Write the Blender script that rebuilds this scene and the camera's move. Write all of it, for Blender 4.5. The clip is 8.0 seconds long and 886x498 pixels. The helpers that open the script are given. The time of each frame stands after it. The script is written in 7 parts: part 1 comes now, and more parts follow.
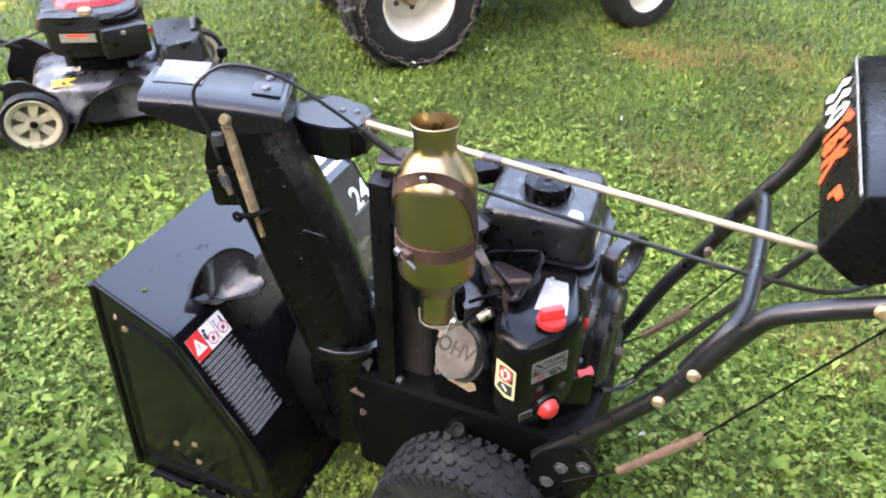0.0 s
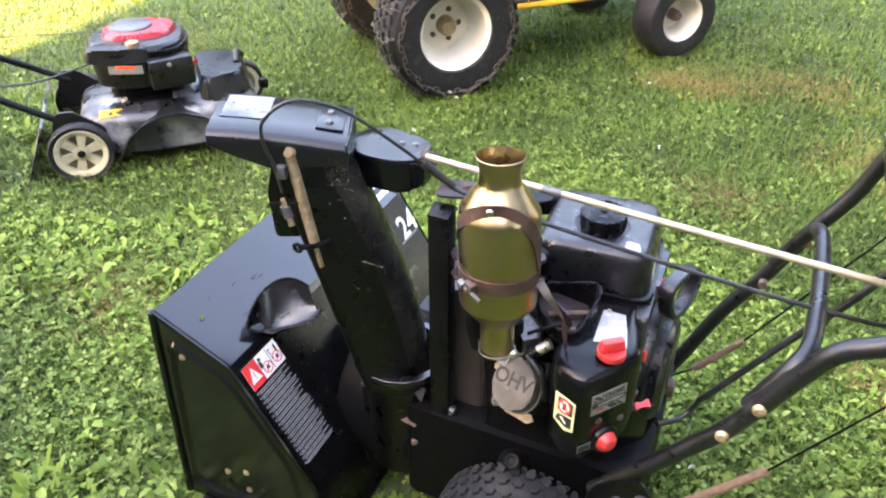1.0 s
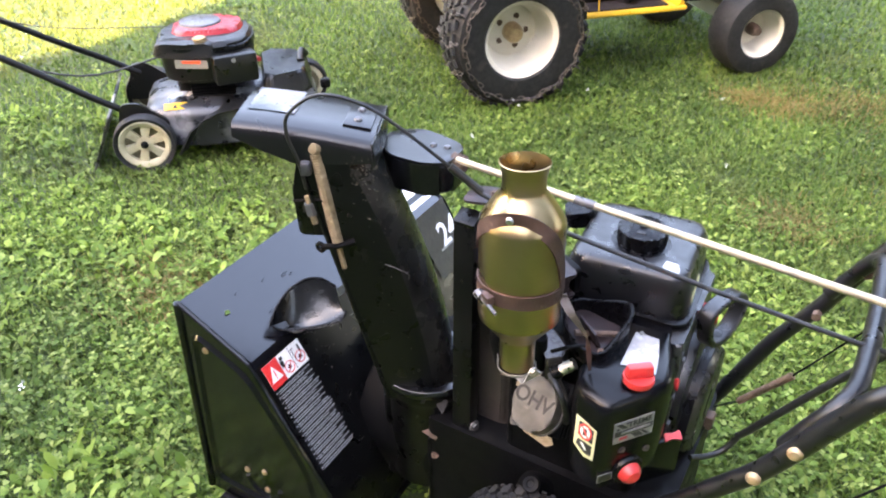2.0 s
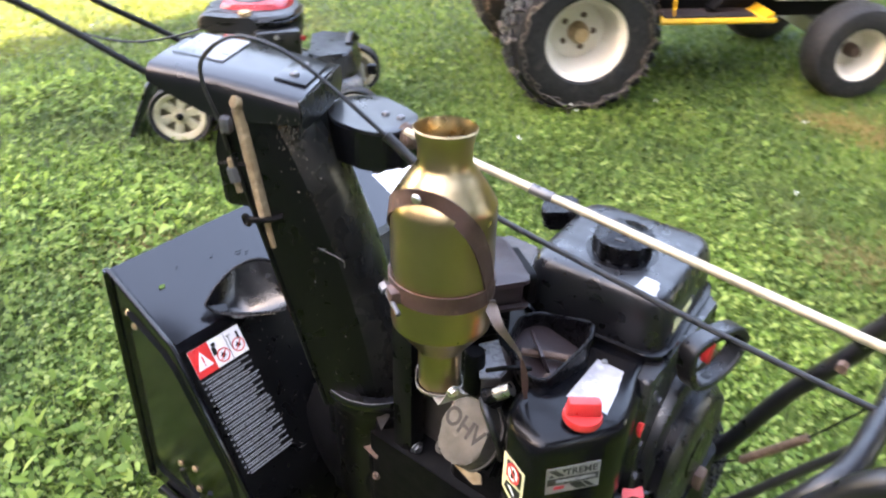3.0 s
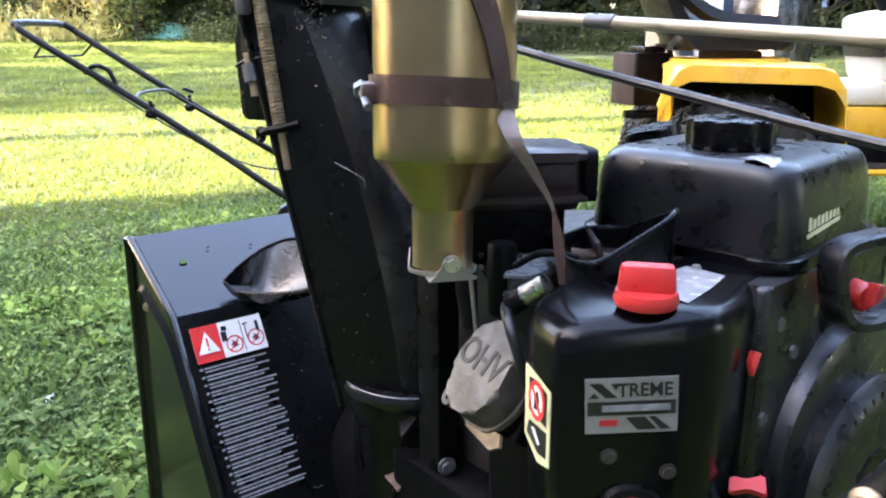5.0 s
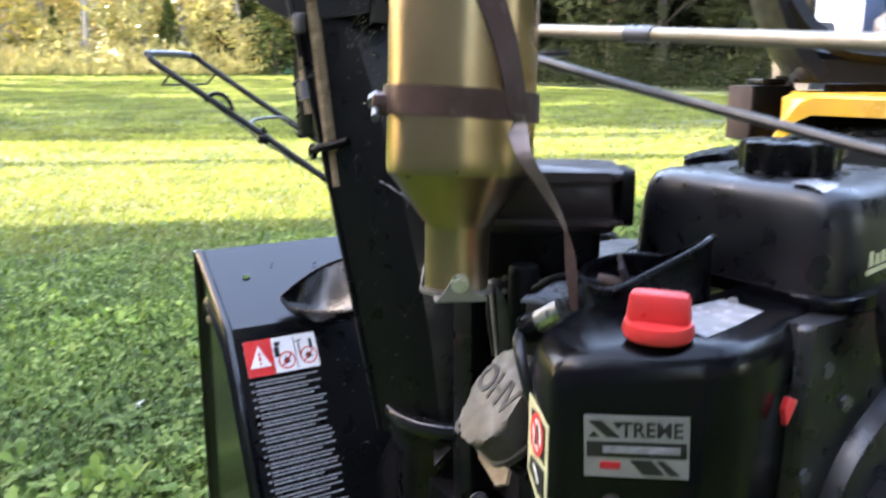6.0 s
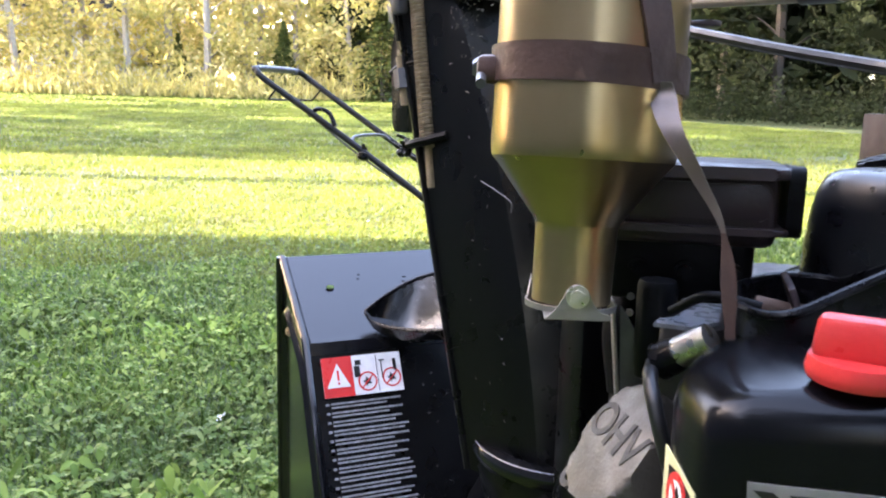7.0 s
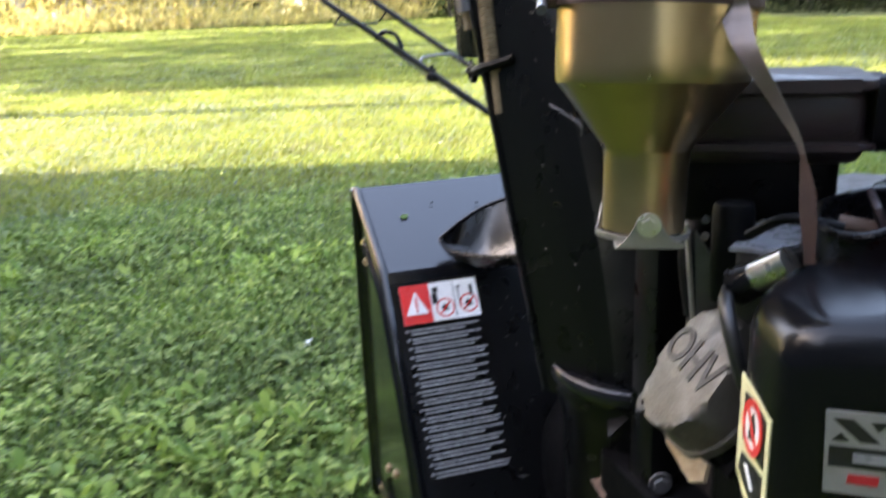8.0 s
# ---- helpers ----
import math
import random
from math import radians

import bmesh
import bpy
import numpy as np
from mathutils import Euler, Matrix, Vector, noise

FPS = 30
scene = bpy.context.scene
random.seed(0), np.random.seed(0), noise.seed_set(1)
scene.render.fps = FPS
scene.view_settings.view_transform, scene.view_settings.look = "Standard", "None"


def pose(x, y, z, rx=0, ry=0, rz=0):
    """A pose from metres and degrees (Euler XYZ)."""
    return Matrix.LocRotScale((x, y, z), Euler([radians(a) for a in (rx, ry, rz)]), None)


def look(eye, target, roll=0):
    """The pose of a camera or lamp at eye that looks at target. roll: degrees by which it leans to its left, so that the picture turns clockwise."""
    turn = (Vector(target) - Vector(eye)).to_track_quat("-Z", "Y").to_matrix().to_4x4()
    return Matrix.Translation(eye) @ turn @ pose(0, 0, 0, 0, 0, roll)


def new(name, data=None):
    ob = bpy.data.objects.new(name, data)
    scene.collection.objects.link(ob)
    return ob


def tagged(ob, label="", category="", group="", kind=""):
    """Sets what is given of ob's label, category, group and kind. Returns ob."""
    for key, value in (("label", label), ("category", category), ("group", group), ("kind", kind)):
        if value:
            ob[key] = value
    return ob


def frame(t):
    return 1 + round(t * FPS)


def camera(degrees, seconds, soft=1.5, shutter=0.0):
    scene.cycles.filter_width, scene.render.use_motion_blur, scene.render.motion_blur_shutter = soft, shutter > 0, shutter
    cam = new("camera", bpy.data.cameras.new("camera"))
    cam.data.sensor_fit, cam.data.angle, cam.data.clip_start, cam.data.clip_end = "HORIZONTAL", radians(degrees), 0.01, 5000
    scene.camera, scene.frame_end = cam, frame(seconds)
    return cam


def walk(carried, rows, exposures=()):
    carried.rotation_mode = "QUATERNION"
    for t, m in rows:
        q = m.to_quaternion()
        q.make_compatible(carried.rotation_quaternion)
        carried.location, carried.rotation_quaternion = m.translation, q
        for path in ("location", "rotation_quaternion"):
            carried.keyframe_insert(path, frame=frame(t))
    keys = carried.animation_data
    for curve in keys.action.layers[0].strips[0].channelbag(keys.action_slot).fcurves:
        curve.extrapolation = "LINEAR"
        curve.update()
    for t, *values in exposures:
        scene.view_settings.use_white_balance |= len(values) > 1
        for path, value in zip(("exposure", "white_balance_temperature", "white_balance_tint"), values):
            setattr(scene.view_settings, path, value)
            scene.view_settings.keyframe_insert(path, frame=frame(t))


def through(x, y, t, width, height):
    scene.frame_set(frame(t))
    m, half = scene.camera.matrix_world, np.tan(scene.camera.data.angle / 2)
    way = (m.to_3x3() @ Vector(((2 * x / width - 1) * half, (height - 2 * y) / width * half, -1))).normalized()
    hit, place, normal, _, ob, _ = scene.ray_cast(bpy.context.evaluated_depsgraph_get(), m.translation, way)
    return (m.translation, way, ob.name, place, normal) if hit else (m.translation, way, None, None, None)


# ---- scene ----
cam = camera(59.9, 8.0, soft=2.0, shutter=0.5)
PATH = [
    (0, (0.524, -1.029, 1.365), (-0.086, 0.46, 0.178), 0.9),
    (0.5, (0.507, -1.03, 1.366), (-0.073, 0.48, 0.189), 1.2),
    (1, (0.475, -1.054, 1.378), (-0.205, 0.447, 0.245), -0.1),
    (1.5, (0.477, -1.039, 1.367), (-0.169, 0.498, 0.263), 1.5),
    (1.7, (0.489, -1.02, 1.359), (-0.268, 0.465, 0.253), 0.2),
    (2.8, (0.589, -0.829, 1.272), (-0.354, 0.541, 0.162), 0.4),
    (3, (0.604, -0.762, 1.224), (-0.432, 0.556, 0.134), 1.5),
    (3.5, (0.618, -0.672, 1.01), (-0.66, 0.533, 0.054), -0.1),
    (4, (0.629, -0.652, 0.872), (-0.816, 0.57, 0.223), -1.7),
    (4.5, (0.656, -0.646, 0.799), (-0.843, 0.562, 0.259), 0.4),
    (4.7, (0.659, -0.633, 0.788), (-0.844, 0.576, 0.258), 0.2),
    (5.8, (0.674, -0.538, 0.789), (-0.955, 0.515, 0.303), -2.1),
    (6, (0.686, -0.526, 0.77), (-1.019, 0.422, 0.329), -0.1),
    (6.5, (0.634, -0.493, 0.716), (-1.132, 0.303, 0.221), -2.4),
    (7, (0.589, -0.484, 0.729), (-1.236, 0.246, 0.36), 1.2),
    (7.5, (0.566, -0.471, 0.724), (-1.267, 0.227, 0.334), 0.6),
    (8, (0.59, -0.479, 0.739), (-1.254, 0.044, 0.166), -2.8),
]
EXPOSURES = [(0.0, 5.14, 8000, 21), (1.5, 5.10, 8000, 21), (3.0, 5.10, 8000, 20), (3.5, 5.24, 7900, 18), (4.0, 5.26, 7300, 18), (4.5, 4.96, 6900, 18), (6.0, 4.72, 7200, 18), (6.5, 4.68, 7200, 17), (7.0, 4.76, 7100, 22), (7.5, 4.50, 7100, 20), (8.0, 4.47, 7350, 17)]
walk(cam, [(t, look(eye, target, roll)) for t, eye, target, roll in PATH], EXPOSURES)

# ---- light ----
SUN_AZ, SUN_EL = 248.0, 22.0
world = bpy.data.worlds.new("sky")
world.use_nodes = True
scene.world = world
wn = world.node_tree.nodes
sky = wn.new("ShaderNodeTexSky")
sky.sky_type, sky.sun_disc = "NISHITA", False
sky.sun_elevation, sky.sun_rotation = radians(SUN_EL), radians(90 - SUN_AZ)
world.node_tree.links.new(sky.outputs[0], wn["Background"].inputs[0])
sky.air_density, sky.dust_density, sky.ozone_density = 0.9, 2.6, 0.4
wn["Background"].inputs[1].default_value = 0.15
lamp = bpy.data.lights.new("sun", "SUN")
lamp.energy, lamp.angle, lamp.color = 2.9, radians(0.6), (1.0, 0.91, 0.78)
sun = new("sun", lamp)
SX, SY = math.cos(radians(SUN_AZ)), math.sin(radians(SUN_AZ))
sun.matrix_basis = look((SX * 40, SY * 40, 40 * math.tan(radians(SUN_EL))), (0, 0, 0))


# ---- materials ----
def tree(name):
    m = bpy.data.materials.new(name)
    m.use_nodes = True
    n, l = m.node_tree.nodes, m.node_tree.links
    return m, n, l, n["Principled BSDF"]


def noise_ramp(n, l, scale, detail, c0, c1, lo=0.3, hi=0.7, coord="Object"):
    tc, no, ra = n.new("ShaderNodeTexCoord"), n.new("ShaderNodeTexNoise"), n.new("ShaderNodeValToRGB")
    no.inputs["Scale"].default_value, no.inputs["Detail"].default_value = scale, detail
    l.new(tc.outputs[coord], no.inputs["Vector"])
    l.new(no.outputs["Fac"], ra.inputs[0])
    ra.color_ramp.elements[0].position, ra.color_ramp.elements[1].position = lo, hi
    ra.color_ramp.elements[0].color, ra.color_ramp.elements[1].color = (*c0, 1), (*c1, 1)
    return ra.outputs[0], no.outputs["Fac"]


def mat(name, a, b=None, rough=0.5, metal=0.0, scale=18, dirt=None, dirt_scale=6, dirt_at=0.6, bump=0.15, bump_scale=250, rvar=0.12, spec=0.5, coat=0.0):
    """Two-scale surface: fine grain between a and b, broad dirt patches, roughness variation and fine relief."""
    m, n, l, p = tree(name)
    b = b or tuple(v * 0.75 for v in a)
    col, fac = noise_ramp(n, l, scale, 6, a, b)
    if dirt:
        mask, _ = noise_ramp(n, l, dirt_scale, 8, (0, 0, 0), (1, 1, 1), dirt_at, dirt_at + 0.14)
        mix = n.new("ShaderNodeMix")
        mix.data_type = "RGBA"
        l.new(mask, mix.inputs[0])
        l.new(col, mix.inputs[6])
        mix.inputs[7].default_value = (*dirt, 1)
        col = mix.outputs[2]
    l.new(col, p.inputs["Base Color"])
    rr, _ = noise_ramp(n, l, scale * 2.3, 5, (max(rough - rvar, 0.03),) * 3, (min(rough + rvar, 1),) * 3)
    l.new(rr, p.inputs["Roughness"])
    p.inputs["Metallic"].default_value = metal
    p.inputs["Specular IOR Level"].default_value = spec
    p.inputs["Coat Weight"].default_value = coat
    p.inputs["Coat Roughness"].default_value = 0.16
    if bump:
        bu = n.new("ShaderNodeBump")
        bu.inputs["Strength"].default_value, bu.inputs["Distance"].default_value = bump, 0.002
        _, fine = noise_ramp(n, l, bump_scale, 4, (0, 0, 0), (1, 1, 1))
        l.new(fine, bu.inputs["Height"])
        l.new(bu.outputs[0], p.inputs["Normal"])
    return m


def leaf_mat(name, c0, c1, c2, through=0.42, rough=0.55, dry=None):
    """Leaves: each one its own shade, half of the light passing through."""
    m, n, l, p = tree(name)
    geo, ra = n.new("ShaderNodeNewGeometry"), n.new("ShaderNodeValToRGB")
    l.new(geo.outputs["Random Per Island"], ra.inputs[0])
    ra.color_ramp.elements[0].color, ra.color_ramp.elements[1].color = (*c0, 1), (*c2, 1)
    e = ra.color_ramp.elements.new(0.5)
    e.color = (*c1, 1)
    big, _ = noise_ramp(n, l, 1.3, 4, (0.62, 0.62, 0.62), (1.25, 1.2, 1.0), 0.35, 0.68)
    mu = n.new("ShaderNodeMix")
    mu.data_type, mu.blend_type = "RGBA", "MULTIPLY"
    mu.inputs[0].default_value = 1.0
    if dry:
        mask, _ = noise_ramp(n, l, 0.9, 7, (0, 0, 0), (0.85, 0.85, 0.85), 0.56, 0.72)
        dm = n.new("ShaderNodeMix")
        dm.data_type = "RGBA"
        l.new(mask, dm.inputs[0])
        l.new(ra.outputs[0], dm.inputs[6])
        dm.inputs[7].default_value = (*dry, 1)
        first = dm.outputs[2]
    else:
        first = ra.outputs[0]
    l.new(first, mu.inputs[6])
    l.new(big, mu.inputs[7])
    l.new(mu.outputs[2], p.inputs["Base Color"])
    p.inputs["Roughness"].default_value = rough
    p.inputs["Specular IOR Level"].default_value = 0.18
    tr, mx = n.new("ShaderNodeBsdfTranslucent"), n.new("ShaderNodeMixShader")
    l.new(mu.outputs[2], tr.inputs[0])
    mx.inputs[0].default_value = through
    l.new(p.outputs[0], mx.inputs[1])
    l.new(tr.outputs[0], mx.inputs[2])
    l.new(mx.outputs[0], n["Material Output"].inputs[0])
    return m


def brass_mat():
    """Old brass: olive to copper tarnish, brushed round the axis."""
    m, n, l, p = tree("old_brass")
    col, _ = noise_ramp(n, l, 14, 6, (0.32, 0.235, 0.12), (0.41, 0.312, 0.17), 0.3, 0.7)
    mask, _ = noise_ramp(n, l, 7, 3, (0, 0, 0), (0.6, 0.6, 0.6), 0.5, 0.85)
    mix = n.new("ShaderNodeMix")
    mix.data_type = "RGBA"
    l.new(mask, mix.inputs[0])
    l.new(col, mix.inputs[6])
    mix.inputs[7].default_value = (0.34, 0.205, 0.12, 1)
    l.new(mix.outputs[2], p.inputs["Base Color"])
    p.inputs["Metallic"].default_value = 1.0
    p.inputs["Roughness"].default_value = 0.3
    tc, mp, no, bu = n.new("ShaderNodeTexCoord"), n.new("ShaderNodeMapping"), n.new("ShaderNodeTexNoise"), n.new("ShaderNodeBump")
    mp.inputs["Scale"].default_value = (60, 60, 900)
    l.new(tc.outputs["Object"], mp.inputs[0])
    l.new(mp.outputs[0], no.inputs["Vector"])
    no.inputs["Scale"].default_value = 1.0
    bu.inputs["Strength"].default_value, bu.inputs["Distance"].default_value = 0.12, 0.0006
    l.new(no.outputs["Fac"], bu.inputs["Height"])
    l.new(bu.outputs[0], p.inputs["Normal"])
    rr, _ = noise_ramp(n, l, 14, 4, (0.24,) * 3, (0.34,) * 3)
    l.new(rr, p.inputs["Roughness"])
    return m


def ground_mat():
    m, n, l, p = tree("lawn_soil")
    col, _ = noise_ramp(n, l, 7, 10, (0.018, 0.034, 0.008), (0.045, 0.075, 0.016), 0.3, 0.7)
    mask, _ = noise_ramp(n, l, 0.55, 6, (0, 0, 0), (1, 1, 1), 0.54, 0.72)
    mix = n.new("ShaderNodeMix")
    mix.data_type = "RGBA"
    l.new(mask, mix.inputs[0])
    l.new(col, mix.inputs[6])
    mix.inputs[7].default_value = (0.07, 0.066, 0.028, 1)
    l.new(mix.outputs[2], p.inputs["Base Color"])
    p.inputs["Roughness"].default_value = 0.9
    bu = n.new("ShaderNodeBump")
    bu.inputs["Strength"].default_value, bu.inputs["Distance"].default_value = 0.8, 0.03
    _, fine = noise_ramp(n, l, 30, 8, (0, 0, 0), (1, 1, 1))
    l.new(fine, bu.inputs["Height"])
    l.new(bu.outputs[0], p.inputs["Normal"])
    return m


GLOSS = mat("black_gloss_paint", (0.0026, 0.0026, 0.0036), (0.0048, 0.0048, 0.006), rough=0.22, scale=10, dirt=(0.012, 0.011, 0.010), dirt_scale=14, dirt_at=0.72, bump=0.04, bump_scale=120, rvar=0.03, spec=0.22, coat=0.6)
BARP = mat("black_tube_paint", (0.004, 0.004, 0.005), (0.008, 0.008, 0.009), rough=0.36, scale=20, dirt=(0.02, 0.017, 0.014), dirt_scale=30, dirt_at=0.68, bump=0.1, bump_scale=200, spec=0.45)
BELTC = mat("grimy_brown_metal", (0.024, 0.0195, 0.018), (0.038, 0.031, 0.028), rough=0.45, dirt=(0.06, 0.042, 0.034), dirt_scale=16, dirt_at=0.6)
CHUTEP = mat("black_worn_paint", (0.0022, 0.0022, 0.0024), (0.0034, 0.0034, 0.0036), rough=0.3, scale=16, dirt=(0.009, 0.0085, 0.007), dirt_scale=40, dirt_at=0.66, spec=0.22, bump=0.05, bump_scale=160, rvar=0.05)
PLASTIC = mat("black_plastic", (0.0022, 0.0022, 0.0028), (0.0032, 0.0032, 0.004), rough=0.28, scale=40, spec=0.16, dirt=(0.006, 0.006, 0.0062), dirt_scale=9, dirt_at=0.7, bump=0.012, bump_scale=500, rvar=0.03)
# pale patches are dust and also sky glare put into the colour
TANKP = mat("tank_plastic_dust_and_glare", (0.004, 0.004, 0.005), (0.006, 0.006, 0.0072), rough=0.33, scale=24, spec=0.55, dirt=(0.022, 0.022, 0.0235), dirt_scale=9, dirt_at=0.52, bump=0.06, bump_scale=120)
PADDLEP = mat("shiny_paddle_plastic", (0.003, 0.003, 0.0035), (0.005, 0.005, 0.0055), rough=0.2, scale=30, spec=0.55)
PLASTIC_SOFT = mat("black_soft_plastic", (0.002, 0.002, 0.0027), (0.003, 0.003, 0.0038), rough=0.22, scale=24, spec=0.2, dirt=(0.0045, 0.0045, 0.005), dirt_scale=5, dirt_at=0.66, bump=0.008, bump_scale=600, rvar=0.025)
POSTP = mat("black_post_paint", (0.0022, 0.0022, 0.0026), (0.0035, 0.0035, 0.004), rough=0.3, scale=16, dirt=(0.006, 0.006, 0.0055), dirt_scale=30, dirt_at=0.68, spec=0.16, bump=0.05, bump_scale=160, rvar=0.05)
CRADLE = mat("bright_sheet_steel", (0.25, 0.235, 0.205), (0.17, 0.158, 0.138), rough=0.42, metal=0.55, scale=60, dirt=(0.2, 0.17, 0.13), dirt_scale=50, dirt_at=0.64)
GALV = mat("dull_galvanised", (0.09, 0.09, 0.096), (0.065, 0.065, 0.07), rough=0.5, metal=0.5, scale=40)
# strap metal made paler to carry the sheen on the tail's upper face
TAIL = mat("strap_face_sheen", (0.16, 0.125, 0.107), (0.10, 0.076, 0.065), rough=0.4, metal=0.35, scale=50, dirt=(0.12, 0.085, 0.07), dirt_scale=60, dirt_at=0.62)
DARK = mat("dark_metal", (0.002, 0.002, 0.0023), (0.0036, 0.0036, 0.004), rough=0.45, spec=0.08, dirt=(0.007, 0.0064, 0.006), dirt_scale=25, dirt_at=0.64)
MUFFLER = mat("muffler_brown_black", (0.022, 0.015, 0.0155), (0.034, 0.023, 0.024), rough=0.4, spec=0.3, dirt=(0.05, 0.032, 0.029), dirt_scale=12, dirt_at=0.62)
RUBBER = mat("tyre_rubber", (0.008, 0.008, 0.0088), (0.015, 0.015, 0.0155), rough=0.65, scale=30, spec=0.3, dirt=(0.034, 0.031, 0.027), dirt_scale=14, dirt_at=0.58, bump=0.4, bump_scale=300)
BRASS = brass_mat()
STRAP = mat("rusty_strap", (0.048, 0.024, 0.019), (0.088, 0.05, 0.039), rough=0.5, metal=0.35, scale=30, dirt=(0.23, 0.15, 0.12), dirt_scale=40, dirt_at=0.62, bump=0.3, bump_scale=220)
STEEL = mat("zinc_steel", (0.62, 0.6, 0.55), (0.45, 0.43, 0.4), rough=0.3, metal=1.0, scale=40)
ROD = mat("yellowed_zinc_rod", (0.28, 0.24, 0.165), (0.37, 0.325, 0.24), rough=0.4, metal=0.3, scale=25, dirt=(0.2, 0.155, 0.10), dirt_scale=14, dirt_at=0.64)
BOLT = mat("brass_tinted_bolt", (0.42, 0.3, 0.17), (0.3, 0.21, 0.12), rough=0.5, metal=0.7, scale=60)
RUST = mat("rust", (0.06, 0.034, 0.022), (0.10, 0.062, 0.045), rough=0.8, scale=60, dirt=(0.16, 0.115, 0.085), dirt_scale=40, dirt_at=0.6, bump=0.5)
SPRING = mat("rusty_spring", (0.13, 0.09, 0.045), (0.24, 0.18, 0.105), rough=0.75, metal=0.1, scale=90, dirt=(0.32, 0.26, 0.17), dirt_scale=50, dirt_at=0.62)
ALU = mat("cast_aluminium", (0.10, 0.09, 0.074), (0.06, 0.052, 0.042), rough=0.5, metal=0.4, scale=40, dirt=(0.2, 0.18, 0.14), dirt_scale=30, dirt_at=0.6, bump=0.25, bump_scale=420)
RED = mat("red_plastic", (0.47, 0.02, 0.022), (0.54, 0.038, 0.035), rough=0.38, scale=40, dirt=(0.45, 0.09, 0.08), dirt_scale=20, dirt_at=0.66)
WHITE = mat("white_vinyl", (0.78, 0.77, 0.76), (0.7, 0.69, 0.68), rough=0.35, scale=60, dirt=(0.55, 0.53, 0.5), dirt_scale=30, dirt_at=0.66)
SILVER = mat("silver_vinyl", (0.23, 0.225, 0.21), (0.18, 0.175, 0.165), rough=0.4, metal=0.2, scale=50)
REDV = mat("red_vinyl", (0.68, 0.035, 0.03), (0.6, 0.03, 0.03), rough=0.35, scale=40)
YELLOWV = mat("pale_yellow_vinyl", (0.62, 0.6, 0.34), (0.5, 0.47, 0.25), rough=0.4, scale=40)
CASTDARK = mat("dark_cast_letters", (0.035, 0.03, 0.025), (0.022, 0.019, 0.016), rough=0.6, metal=0.4, scale=60, bump=0.3, bump_scale=300)
# black of printed marks, also painted in for the shade of hollows
INK_HOLLOW = mat("black_ink_and_hollows", (0.006, 0.006, 0.006), rough=0.45, scale=40)
GREYTXT = mat("grey_print", (0.25, 0.25, 0.255), (0.13, 0.13, 0.132), rough=0.45, scale=160)
ORANGE = mat("orange_vinyl", (0.75, 0.095, 0.03), (0.68, 0.075, 0.025), rough=0.35, scale=30)
FLECK = mat("dried_grass_fleck", (0.035, 0.033, 0.02), (0.07, 0.062, 0.042), rough=0.8, scale=80)
WEAR = mat("bare_metal_scratch", (0.16, 0.15, 0.14), (0.08, 0.075, 0.07), rough=0.5, metal=0.3, scale=80)
# sticker faded by age, its pale tone also carrying glare
FADED = mat("faded_sticker_and_glare", (0.2, 0.197, 0.21), (0.12, 0.12, 0.128), rough=0.35, scale=30, dirt=(0.03, 0.04, 0.045), dirt_scale=16, dirt_at=0.5)
DUSTY = mat("dusty_black_paint", (0.006, 0.006, 0.0058), (0.011, 0.011, 0.010), rough=0.28, scale=16, dirt=(0.026, 0.025, 0.021), dirt_scale=7, dirt_at=0.5, spec=0.3, bump=0.06, bump_scale=160, rvar=0.05)
HOODP = mat("hood_gloss_paint", (0.003, 0.003, 0.004), (0.006, 0.006, 0.007), rough=0.3, scale=10, dirt=(0.012, 0.011, 0.010), dirt_scale=14, dirt_at=0.7, bump=0.04, bump_scale=120, rvar=0.04, spec=0.26, coat=0.3)
PANELG = mat("pale_grey_bin_plastic", (0.26, 0.27, 0.28), (0.21, 0.22, 0.23), rough=0.5, scale=5)
BINP = mat("grey_bin_plastic", (0.075, 0.078, 0.082), (0.06, 0.062, 0.065), rough=0.5, scale=5)
PLATEB = mat("pale_zinc_plate", (0.2, 0.205, 0.215), (0.14, 0.145, 0.15), rough=0.3, scale=60, dirt=(0.1, 0.09, 0.08), dirt_scale=60, dirt_at=0.6)
TEAL = mat("teal_sheet", (0.05, 0.2, 0.16), (0.08, 0.26, 0.2), rough=0.5, scale=3)
COVERB = mat("black_sheeting", (0.014, 0.012, 0.011), (0.024, 0.021, 0.019), rough=0.25, scale=6, spec=0.6)
HINGE = mat("grey_worn_plate", (0.06, 0.06, 0.065), (0.10, 0.10, 0.105), rough=0.35, scale=40, metal=0.3)
CLUTCH = mat("brown_spring", (0.10, 0.06, 0.035), (0.16, 0.10, 0.062), rough=0.75, scale=70, dirt=(0.27, 0.19, 0.12), dirt_scale=30, dirt_at=0.6)
CABLE = mat("black_cable", (0.007, 0.007, 0.008), (0.013, 0.013, 0.013), rough=0.4, scale=60)
WHEELW = mat("cream_plastic", (0.46, 0.41, 0.28), (0.38, 0.33, 0.22), rough=0.5, scale=20, dirt=(0.24, 0.2, 0.12), dirt_scale=12, dirt_at=0.6)
# wheel plastic darkened to carry the shade between the spokes
WHEELD = mat("shadowed_tan_plastic", (0.14, 0.115, 0.07), (0.09, 0.075, 0.045), rough=0.6, scale=20)
RIMW = mat("white_rim_paint", (0.58, 0.54, 0.45), (0.5, 0.46, 0.38), rough=0.45, scale=9, dirt=(0.32, 0.24, 0.16), dirt_scale=7, dirt_at=0.62)
YELLOW = mat("yellow_paint", (0.66, 0.37, 0.024), (0.58, 0.3, 0.02), rough=0.35, scale=8, dirt=(0.36, 0.22, 0.08), dirt_scale=6, dirt_at=0.62)
